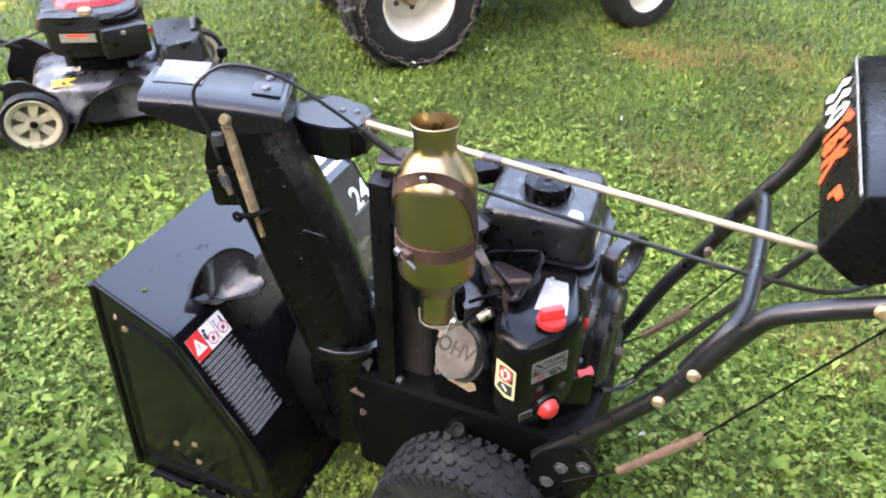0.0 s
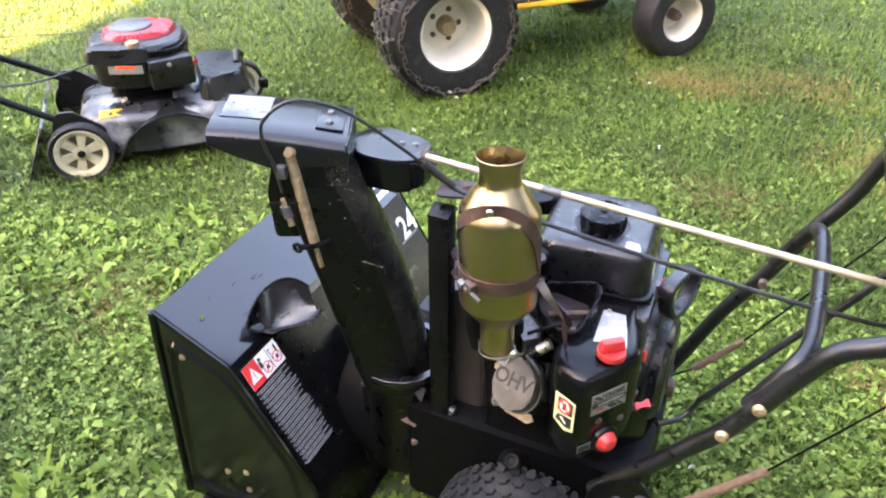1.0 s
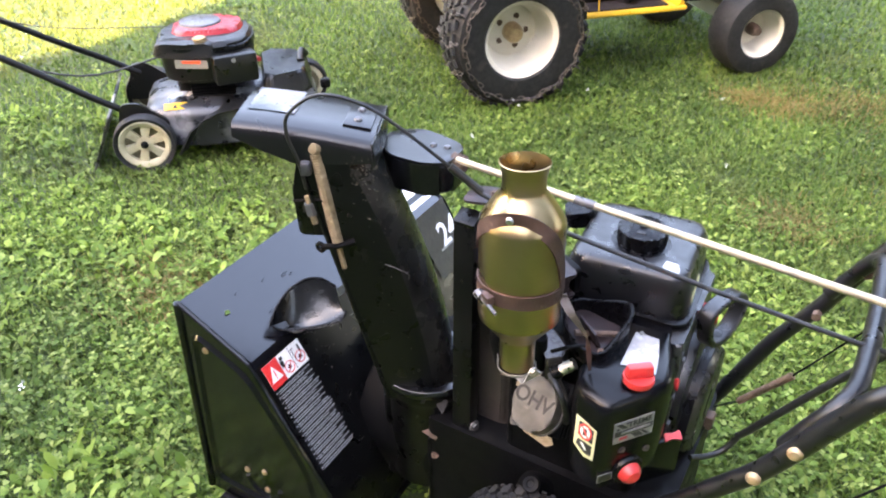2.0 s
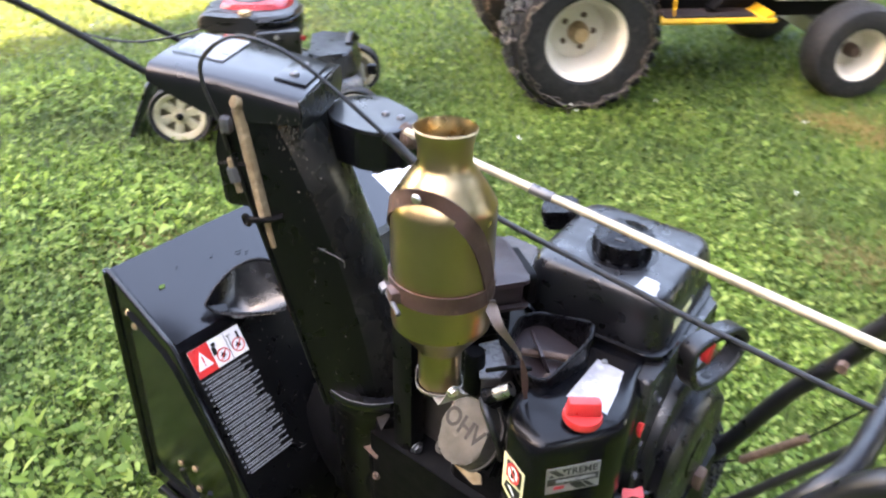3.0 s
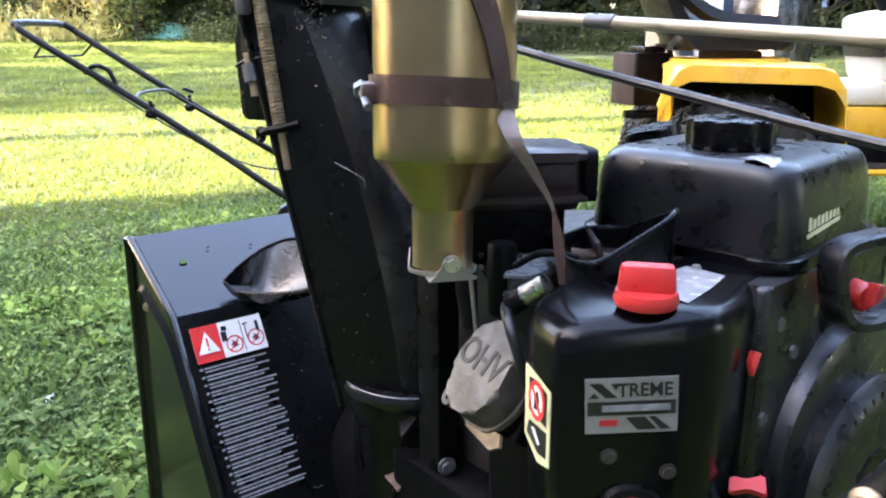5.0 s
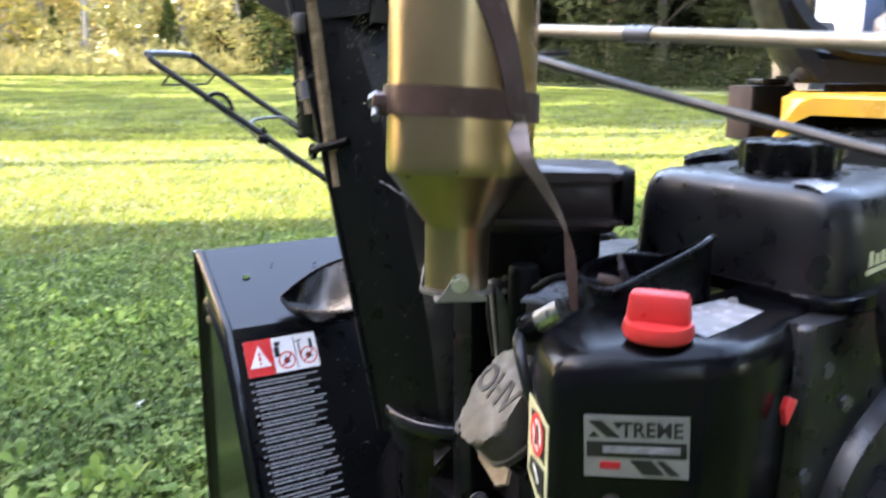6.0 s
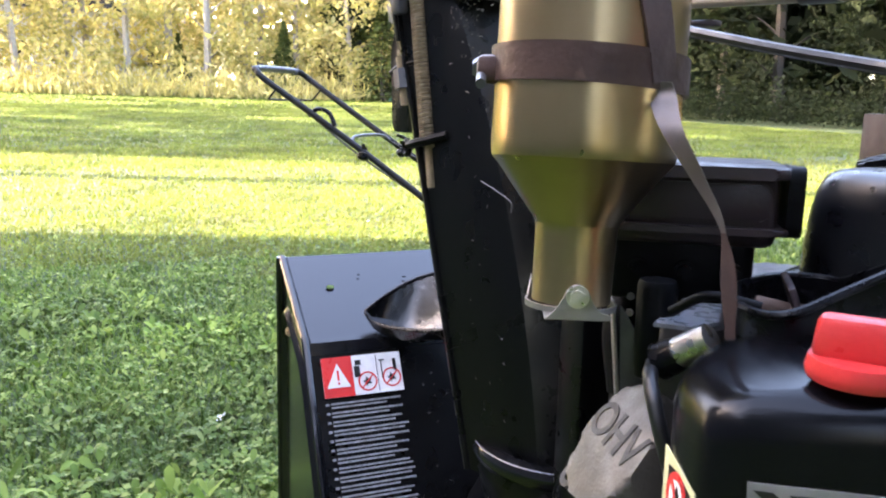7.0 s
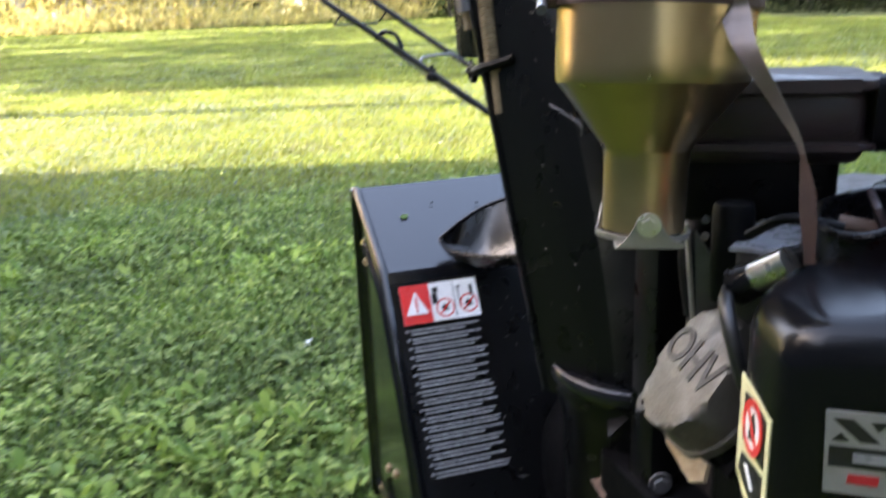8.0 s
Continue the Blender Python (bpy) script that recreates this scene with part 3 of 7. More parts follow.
        pts.append(s0 + ax * (0.03 + 0.94 * i / (turns * 8)) + side * 0.0076 * math.cos(a) + oth * 0.0076 * math.sin(a))
    part("spring", tube(pts, 0.0021, seg=5, smooth=False), SPRING, ch, "rusty coil spring")
    part("spring_core", cyl(s0, s1 + ax * 0.21, 0.0046, 10), SPRING, ch)
    part("spring_eye", lathe([(0, 0.008), (0.008, 0.006), (0.011, 0.0), (0.008, -0.006), (0, -0.008)], 10, frame_of(s0 + Vector((0.001, -0.001, 0.004)), (1, 0, 0), (0.2, -1, 0.3))), SPRING, ch)
    part("spring_bracket", tube([(-0.150, -0.228, 0.688), (-0.135, -0.226, 0.691), (-0.118, -0.218, 0.695), (-0.104, -0.205, 0.700)], 0.0048, seg=8), DARK, ch, "bent steel spring hook")
    part("bracket_eye", tube([(-0.153 + 0.0065 * math.cos(k * math.pi / 5), -0.2285, 0.6855 + 0.0065 * math.sin(k * math.pi / 5)) for k in range(11)], 0.0034, n=2, seg=6), DARK, ch)
    part("wire_clip", tube([(-0.192, -0.234, 0.760), (-0.17, -0.232, 0.766), (-0.142, -0.224, 0.770)], 0.0026, seg=6), DARK, ch)
    part("cable_bracket", prism(rounded([(-0.026, 0.0), (0.018, 0.0), (0.024, 0.075), (0.012, 0.135), (-0.016, 0.135), (-0.03, 0.08)], 0.008), -0.003, 0.003, frame_of((-0.166, -0.219, 0.700), (0.9, 0.42, 0), (0.42, -0.9, 0)) @ Matrix.Identity(4), 0.001), CHUTEP, ch)
    part("cable_nut", cyl((-0.166, -0.232, 0.775), (-0.158, -0.229, 0.728), 0.005, 8), SPRING, ch)
    part("cable_nut", cyl((-0.164, -0.231, 0.763), (-0.160, -0.23, 0.744), 0.0095, 6), HINGE, ch)
    part("cable_anchor", box(0.016, 0.013, 0.022, frame_of((-0.158, -0.236, 0.815), (1, 0.3, 0), (0.2, 0, 1)), 0.004), GALV, ch, "worn grey cable clamp")
    pts = [(-0.162, -0.236, 0.79), (-0.164, -0.243, 0.835), (-0.174, -0.25, 0.88), (-0.168, -0.248, 0.913), (-0.128, -0.23, 0.942), (-0.072, -0.205, 0.931), (-0.018, -0.18, 0.891), (0.05, -0.146, 0.827)]
    part("control_cable", tube(pts, 0.0027, n=8, seg=8), CABLE, blower, "black sheathed control cable")
    pts = [(0.05, -0.146, 0.827), (0.09, -0.136, 0.797), (0.2, -0.123, 0.770), (0.33, -0.108, 0.745), (0.45, -0.094, 0.723), (0.62, -0.074, 0.698), (0.72, -0.06, 0.695), (0.78, -0.04, 0.75), (0.79, -0.03, 0.86)]
    part("control_cable", tube(pts, 0.0036, n=8, seg=8), CABLE, blower, "black sheathed control cable")
    part("cable_sleeve", tube([(0.035, -0.153, 0.842), (0.053, -0.145, 0.825), (0.078, -0.137, 0.804)], 0.0062, seg=10), CABLE, blower)


chute()


def scoop():
    """Leaf-shaped plastic clean-out paddle lying across the bend of the housing."""
    near = smooth_path([(-0.284, -0.234, 0.478), (-0.268, -0.224, 0.468), (-0.228, -0.196, 0.469), (-0.192, -0.170, 0.477), (-0.183, -0.156, 0.483), (-0.184, -0.145, 0.49)], 4)
    far = smooth_path([(-0.286, -0.233, 0.481), (-0.292, -0.205, 0.497), (-0.289, -0.172, 0.514), (-0.273, -0.143, 0.525), (-0.25, -0.126, 0.524), (-0.222, -0.122, 0.514)], 4)
    rows = []
    for k, (a, b) in enumerate(zip(near, far)):
        t = k / (len(near) - 1)
        dip = 0.042 * min(1, t * 2.6) * (1 - 0.45 * t)
        rows.append([a.lerp(b, s / 10) - Vector((0, 0, dip * 4 * (s / 10) * (1 - s / 10) * (1.25 - 0.5 * s / 10))) for s in range(11)])
    ob = part("clean_out_paddle", sheet(rows, 0.003), PADDLEP, blower, "black plastic clean-out paddle clipped to the housing", angle=60)
    part("paddle_rim", tube([r[-1] for r in rows[::-1]] + [r[0] for r in rows], 0.0026, n=1, seg=8, smooth=False), PLASTIC, ob)
    # solid black piece painted in for the shade inside the slot
    part("paddle_slot_shade", prism([(-0.016, 0), (0.012, 0.009), (0.016, -0.002), (0.006, -0.007)], -0.001, 0.0025, frame_of(rows[3][5] + Vector((0.004, 0.003, 0.0005)), rows[6][5] - rows[3][5], (0.3, -0.2, 0.9))), INK_HOLLOW, ob)


scoop()


def housing_labels():
    sl = Vector((LOW[0] - BEND[0], 0, LOW[1] - BEND[1])).normalized()
    o = Vector((-0.2618, -0.296, 0.433))
    m = frame_of(o + Vector((0.002, 0, 0.0012)), (0, 1, 0), Vector((-sl.z, 0, sl.x)))
    # local x runs across the housing, local -y ... down the slope
    dn = m.inverted().to_3x3() @ sl
    s = 1 if dn.y > 0 else -1
    def plate(x0, x1, y0, y1, h, bm=None):
        return box(x1 - x0, y1 - y0, 0.0006, m @ Matrix.Translation(((x0 + x1) / 2, s * (y0 + y1) / 2, h)), bm=bm)
    lab = part("warning_label", plate(0, 0.096, 0, 0.047, 0), WHITE, blower, "white and red warning label with pictograms")
    part("red_field", plate(0, 0.036, 0, 0.047, 0.0007), REDV, lab)
    tri = prism([(0.018, s * 0.008), (0.004, s * 0.036), (0.032, s * 0.036)], 0.0013, 0.002, m)
    part("triangle", tri, WHITE, lab)
    ex = plate(0.0168, 0.0192, 0.016, 0.028, 0.002)
    plate(0.0168, 0.0192, 0.030, 0.033, 0.002, ex)
    part("exclamation_mark", ex, REDV, lab)
    part("divider", plate(0.0655, 0.0662, 0.002, 0.045, 0.0007), INK_HOLLOW, lab)
    for cx, cy in ((0.053, 0.032), (0.083, 0.030)):
        rg = lathe([(0.0098, 0), (0.0115, 0), (0.0115, 0.0006), (0.0098, 0.0006), (0.0098, 0)], 24, m @ Matrix.Translation((cx, s * cy, 0.0007)))
        box(0.02, 0.0016, 0.0006, m @ Matrix.Translation((cx, s * cy, 0.0007)) @ pose(0, 0, 0, 0, 0, 45), bm=rg)
        part("red_ring", rg, REDV, lab)
        gear = prism([(0.006 * math.cos(i * math.pi / 5) * (1 if i % 2 else 0.5), 0.006 * math.sin(i * math.pi / 5) * (1 if i % 2 else 0.5)) for i in range(10)], 0.0007, 0.0012, m @ Matrix.Translation((cx, s * cy, 0)))
        part("pictogram", gear, INK_HOLLOW, lab)
    for x0, x1, y0, y1 in ((0.040, 0.047, 0.006, 0.012), (0.038, 0.045, 0.013, 0.026), (0.086, 0.090, 0.008, 0.022), (0.071, 0.0722, 0.0095, 0.030), (0.069, 0.0762, 0.008, 0.0094)):
        part("pictogram", plate(x0, x1, y0, y1, 0.0007), INK_HOLLOW, lab)
    rnd = random.Random(4)
    for i in range(17):
        y = 0.053 + i * 0.0103
        part("print_mark", plate(0.0, 0.004, y, y + 0.0028, 0), GREYTXT, lab)
        for k, (a, b) in enumerate(((0.006, 0.088 + rnd.random() * 0.008), (0.006, 0.07 + rnd.random() * 0.025))):
            part("print_line", plate(a, b, y + k * 0.0042, y + k * 0.0042 + 0.0022, 0), GREYTXT, lab)
    # size decal on the far end of the housing
    part("black_decal", box(0.125, 0.15, 0.0006, frame_of(Vector((-0.2355, 0.279, 0.39)) + Vector((0.0014, 0, 0.0009)), (0, 1, 0), (-sl.z, 0, sl.x))), INK_HOLLOW, blower, "black decal panel")
    part("size_number", text_mesh("24", 0.074, 0.0006, frame_of(Vector((-0.2385, 0.309, 0.392)) + Vector((0.003, 0, 0.0018)), (0, 1, 0), (-sl.z, 0, sl.x)), WHITE), WHITE, blower, "white number 24 on black")
    part("small_print", box(0.075, 0.005, 0.0006, frame_of(Vector((-0.225, 0.295, 0.3705)) + Vector((0.003, 0, 0.0018)), (0, 1, 0), (-sl.z, 0, sl.x))), GREYTXT, blower)
    tz = Vector((BEND[0] - TOPF[0], 0, BEND[1] - TOPF[1])).normalized()
    q = part("decal", box(0.10, 0.085, 0.0006, frame_of(Vector((-0.331, 0.287, 0.4785)), (0, 1, 0), (-tz.z, 0, tz.x))), WHITE, blower, "white decal")
    part("decal_bar", box(0.06, 0.014, 0.0006, frame_of(Vector((-0.31, 0.287, 0.4702)), (0, 1, 0), (-tz.z, 0, tz.x))), INK_HOLLOW, q)
    fleck = Vector((-0.359, -0.26, 0.4947))
    part("leaf_scrap", prism([(-0.006, 0), (-0.002, 0.004), (0.005, 0.002), (0.004, -0.003), (-0.003, -0.004)], 0, 0.001, frame_of(fleck, (0, 1, 0), (-tz.z, 0, tz.x))), GRASS, blower, "scrap of green leaf")


housing_labels()


def gear_head():
    pts = rounded([(0.006, -0.106), (0.002, -0.044), (-0.035, -0.030), (-0.09, -0.020), (-0.132, -0.048), (-0.130, -0.094), (-0.088, -0.126), (-0.03, -0.126)], 0.017, 6)
    g = part("gear_head", prism(pts, 0.762, 0.813, None, 0.009, 4), SIDEP, blower, "glossy black chute gear cover")
    part("gear_lid", prism([(x * 0.985 - 0.0008, y * 0.985 - 0.001) for x, y in pts], 0.8115, 0.8175, None, 0.002, 2), HOODP, g)
    for p in ((-0.045, -0.066, 0.8175), (-0.022, -0.062, 0.8175)):
        part("bolt", lathe([(0, 0.004), (0.004, 0.0035), (0.006, 0.001), (0.0062, 0), (0, 0)], 12, Matrix.Translation(p)), HINGE, g)
    part("gear_shaft", lathe([(0, -0.035), (0.006, -0.033), (0.009, -0.02), (0.0125, 0.0), (0, 0)], 14, Matrix.Translation((-0.06, -0.07, 0.761))), RUST, blower, "rusty vertical shaft")
    part("rod_boot", lathe([(0.006, -0.004), (0.016, -0.003), (0.0135, 0.001), (0.016, 0.004), (0.013, 0.007), (0.0155, 0.010), (0.0125, 0.013), (0.0145, 0.016), (0.009, 0.020), (0, 0.020)], 18, frame_of((0.001, -0.079, 0.806), (0, 1, 0), (1, 0.0, 0.0))), RUST, blower, "rusty ribbed rod boot")
    a, b = Vector((0.008, -0.086, 0.8155)), Vector((0.69, -0.085, 0.7685))
    rod = part("steering_rod", cyl(a, b, 0.0052, 14), ROD, blower, "yellowed zinc-plated chute rod")
    d = (b - a).normalized()
    part("rod_sleeve", cyl(a + d * 0.192, a + d * 0.222, 0.0064, 14), HINGE, rod, "grey worn sleeve")


gear_head()


def post():
    p = part("post", box(0.036, 0.03, 0.62, pose(0.06, -0.142, 0.14), 0.003), POSTP, blower, "black square-tube post")
    part("post_cap", box(0.036, 0.031, 0.012, pose(0.06, -0.141, 0.752, 18, 0, 0), 0.002), CHUTEP, p)
    for z in (0.345, 0.305):
        part("bolt", bolt_bm((0.083, -0.15, z), (1, -0.3, 0), 0.007, 0.006), HINGE, p)
    part("top_bracket", prism(rounded([(-0.02, -0.02), (0.075, -0.012), (0.085, 0.012), (0.02, 0.035), (-0.02, 0.03)], 0.012), 0, 0.004, frame_of((0.065, -0.12, 0.782), (0.92, 0.1, 0.05), (0, 0, 1)), 0.001), MUFFLER, blower, "dull brown bracket plate")
    part("bracket_bolt", bolt_bm((0.085, -0.105, 0.787), (0, 0, 1), 0.006, 0.005), RUST, blower)


post()


def bottle():
    AX, AY = 0.188, -0.2334
    root = thing("brass_bottle", "tarnished brass bottle with open neck, strapped to the snow blower", "bottle", (AX, AY, 0.612))
    m = pose(AX, AY, 0, 0, 0, 0)
    prof = [(0.0, 0.655), (0.0215, 0.655), (0.0215, 0.617), (0.0240, 0.613), (0.0245, 0.655), (0.0250, 0.6600), (0.0270, 0.6635), (0.050, 0.6940), (0.0540, 0.6985), (0.0548, 0.7025), (0.0550, 0.710), (0.0548, 0.75), (0.0548, 0.82), (0.0550, 0.838), (0.0540, 0.8435), (0.0505, 0.849), (0.043, 0.862), (0.0345, 0.874), (0.0292, 0.880), (0.0278, 0.884), (0.0272, 0.894), (0.0280, 0.904), (0.0302, 0.913), (0.0318, 0.9175), (0.0322, 0.919), (0.0312, 0.9198), (0.0292, 0.912), (0.0262, 0.896), (0.028, 0.878), (0.046, 0.845), (0.046, 0.71), (0.0, 0.69)]
    lean = frame_of((AX, AY, 0.75), Vector((1, 0, 0.047)), Vector((-0.047, 0.060, 1))) @ Matrix.Translation((0, 0, -0.75))
    # (radius, height) from the nozzle up to the rim and back down inside
    part("body", lathe(prof, 64, lean, wobble=0.02), BRASS, root, "tarnished brass", angle=24)
    base = radians(-44)
    def on(a, z, off=0.0):
        r = 0.0552
        if z > 0.838:
            r = max(0.034, 0.0552 - (z - 0.838) * 0.42)
        r += off
        return lean @ Vector((r * math.cos(base + a), r * math.sin(base + a), z))
    def strap(name, path, width, thick=0.0022):
        pts = [on(radians(a), z, 0.0012) for a, z in path]
        pts = smooth_path(pts, 5)
        ups = []
        for p in pts:
            n = Vector((p.x - AX, p.y - AY, 0)).normalized()
            ups.append(n)
        return part(name, sweep(pts, [(-width / 2, -thick / 2), (width / 2, -thick / 2), (width / 2, thick / 2), (-width / 2, thick / 2)], ups=ups), STRAP, root, "brown rusty metal strap")
    strap("band", [(a, 0.749 - 0.002 * math.sin(radians(a))) for a in range(-150, 211, 15)], 0.0205)
    strap("neck_strap", [(-125, 0.80), (-105, 0.823), (-80, 0.845), (-55, 0.858), (-28, 0.862), (-5, 0.856), (15, 0.84), (29, 0.82), (40, 0.797), (48, 0.775), (54, 0.754), (57, 0.742)], 0.0185)
    part("rivet", lathe([(0, 0.003), (0.004, 0.0025), (0.0055, 0), (0, 0)], 12, frame_of(on(radians(-40), 0.861, 0.004), (0, 0, 1), on(radians(-36), 0.83, 0.05) - on(radians(-36), 0.83))), STEEL, root)
    # loose tail of the strap: wide at the band, edge-on half way down, wide again at its rusty end
    path = smooth_path([on(radians(51), 0.741, -0.001), on(radians(54), 0.734, 0.003), (0.262, -0.228, 0.718), (0.271, -0.2165, 0.694), (0.278, -0.2065, 0.673), (0.2815, -0.203, 0.655), (0.285, -0.2025, 0.635), (0.288, -0.202, 0.612)], 6)
    k = len(path) - 1
    rows = []
    for i, q in enumerate(path):
        f = i / k
        half = 0.0085 * (1 - f / 0.62) + 0.0012 if f < 0.62 else 0.0010 + 0.0030 * math.sin(min(1, (f - 0.62) / 0.34) * 2.6)
        a = radians(38 + 20 * f)
        rows.append([q - Vector((math.cos(a), math.sin(a), 0)) * half, q + Vector((math.cos(a), math.sin(a), 0)) * half])
    # upper tail takes the paler sheen colour, its end the plain rust
    part("strap_tail", sheet(rows[: int(k * 0.62) + 1], 0.0012), TAIL, root, "pale face of the twisted strap end, sheen in its colour")
    part("strap_end", sheet(rows[int(k * 0.62) :], 0.0012), STRAP, root)
    # clamp bolt and eye
    c = on(radians(-100), 0.748, 0.0)
    e = Vector((0.166, -0.293, 0.750))
    part("clamp_ear", box(0.018, 0.02, 0.016, frame_of(e + Vector((0.004, 0.006, -0.008)), (0.5, 0.8, 0), (0, 0, 1)), 0.004), STRAP, root)
    part("clamp_bolt", cyl(e + Vector((-0.012, 0.006, 0.002)), e + Vector((0.022, -0.010, -0.009)), 0.003, 10), HINGE, root, "bright zinc clamp bolt")
    part("clamp_nut", cyl(e + Vector((-0.014, 0.007, 0.003)), e + Vector((-0.006, 0.003, 0.0)), 0.0065, 6), HINGE, root)
    # sheet-metal cradle round the nozzle: a thin hoop, an ear at the back and a bell-shaped tab with its nut
    rows = []
    for i in range(31):
        a = radians(-165 + 11 * i) + base
        ear = 0.013 if -128 < -165 + 11 * i < -92 else 0.0
        rows.append([lean @ Vector((0.0275 * math.cos(a), 0.0275 * math.sin(a), 0.609)), lean @ Vector((0.0278 * math.cos(a), 0.0278 * math.sin(a), 0.6125 + ear))])
    part("cradle", sheet(rows, 0.0013), CRADLE, root, "bent bright sheet-steel cradle")
    az = radians(-25)
    out = Vector((math.cos(az), math.sin(az), 0))
    c0 = lean @ Vector((0, 0, 0.611))
    tm = frame_of(c0 + out * 0.0335, Vector((-out.y, out.x, 0)), out)
    bell = [(-0.0175, -0.001), (-0.013, 0.0035), (-0.008, 0.011), (-0.0065, 0.0155), (-0.0035, 0.0185), (0, 0.0195), (0.0035, 0.0185), (0.0065, 0.0155), (0.009, 0.009), (0.013, 0.0035), (0.0195, 0.0015), (0.0195, -0.001)]
    tab = part("cradle_tab", prism(bell, -0.0007, 0.0007, tm), CRADLE, root, "bell-shaped steel tab")
    part("cradle_shelf", box(0.036, 0.03, 0.0014, frame_of(c0 + out * 0.019 + Vector((0, 0, -0.0015)), Vector((-out.y, out.x, 0)), (0, 0, 1)), 0.0004, 1), CRADLE, root)
    part("cradle_nut", bolt_bm(tm @ Vector((0, 0.0125, 0.0007)), out, 0.0046, 0.004), STEEL, tab)


bottle()


def paint_wear():
    """Scratches down to bare metal and dried flecks on the chute and the back of the housing."""
    rnd = random.Random(31)
    sl = Vector((LOW[0] - BEND[0], 0, LOW[1] - BEND[1])).normalized()
    up = Vector((-sl.z, 0, sl.x))
    def scratch(pts, r, n=2):
        part("scratch", tube(pts, r, n=n, seg=4), WEAR, blower)
    for i in range(22):
        o = Vector((BEND[0], 0, BEND[1])) + sl * rnd.uniform(0.03, 0.26) + up * 0.002
        o.y = rnd.uniform(-0.19, -0.06) if i % 4 else rnd.uniform(-0.2, -0.15)
        a = rnd.uniform(0, 6.28)
        k = rnd.choice((0.002, 0.003, 0.004, 0.014))
        d = (sl * math.sin(a) + Vector((0, 1, 0)) * math.cos(a)) * k
        scratch([o, o + d * 0.5 + sl * 0.1 * k, o + d], 0.0004)
    for i in range(16):
        t = rnd.uniform(0.1, 0.95)
        u = rnd.uniform(0.0, 0.05) + 0.06 * t
        o = CH + U * u - V * (0.0765 - 0.006 * t) + Vector((0, 0, 0.012 + t * 0.475))
        a = rnd.uniform(0, 6.28)
        k = rnd.choice((0.0015, 0.002, 0.003))
        d = (U * math.cos(a) + Vector((0, 0, 1)) * math.sin(a)) * k
        scratch([o, o + d * 0.5 + Vector((0, 0, 0.1 * k)), o + d], 0.0004)
    for i in range(70):
        z = 0.845 - abs(rnd.gauss(0, 0.05))
        u = 0.082 + 0.25 * (z - 0.83) + rnd.gauss(0, 0.012)
        o = CH + U * u - V * 0.0715 + Vector((0, 0, z - CH.z))
        k = rnd.choice((0.0012, 0.0018, 0.0025, 0.004))
        a = rnd.uniform(0, 6.28)
        d = (U * math.cos(a) + Vector((0, 0, 1)) * math.sin(a)) * k
        part("dried_fleck", tube([o, o + d * 0.5 + U * 0.15 * k, o + d], rnd.choice((0.0004, 0.0006, 0.0009)), n=2, seg=4), FLECK, blower)
    tz = Vector((BEND[0] - TOPF[0], 0, BEND[1] - TOPF[1])).normalized()
    for k, (f, y, w) in enumerate(((0.45, -0.12, 0.012), (0.5, -0.105, 0.006), (0.36, -0.16, 0.005), (0.3, -0.22, 0.004), (0.7, -0.2, 0.005))):
        o = Vector((TOPF[0], y, TOPF[1])).lerp(Vector((BEND[0], y, BEND[1])), f) + Vector((0.0012, 0, 0.0024))
        part("grass_scrap", tube([o, o + Vector((0.3 * w, w * 0.5, 0.0005)) - tz * 0.0, o + Vector((0.2 * w, w, 0.0004))], 0.0008, n=2, seg=4), DARK, blower)
    o = CH + U * 0.055 - V * 0.0728 + Vector((0, 0, 0.30))
    scratch([o, o - U * 0.02 + Vector((0, 0, -0.008)), o - U * 0.036 + Vector((0, 0, -0.016)), o - U * 0.037 + Vector((0, 0, -0.026))], 0.0006, 4)


paint_wear()


def drum_box():
    """Guard box in front of the drum, with its bent tabs."""
    g = part("drum_guard", prism(rounded([(-0.108, -0.155), (-0.012, -0.155), (-0.012, 0.155), (-0.108, 0.155)], 0.012), 0.125, 0.335), CHUTEP, blower, "black sheet-metal guard below the chute")
    part("guard_tab", prism([(-0.03, 0.012), (0.022, 0.014), (0.022, -0.02)], 0, 0.003, frame_of((0.016, -0.160, 0.374), (1, 0, 0), (0, -0.6, 0.8)) @ Matrix.Scale(0.75, 4)), DARK, g, "dark bent tab")
    part("guard_tab", prism([(-0.02, 0.006), (0.004, 0.012), (0.022, 0.004), (0.02, -0.012), (-0.004, -0.008), (-0.018, -0.006)], 0, 0.003, frame_of((-0.004, -0.160, 0.296), (1, 0, 0), (0, -0.8, 0.6)), 0.001), RUST, g, "rusty bent tab")
    part("guard_strip", box(0.008, 0.004, 0.12, pose(-0.0, -0.164, 0.16), 0.001), DARK, g)
    part("guard_bolt", bolt_bm((0.012, -0.166, 0.245), (0, -1, 0.2), 0.005, 0.005), RUST, g)


drum_box()


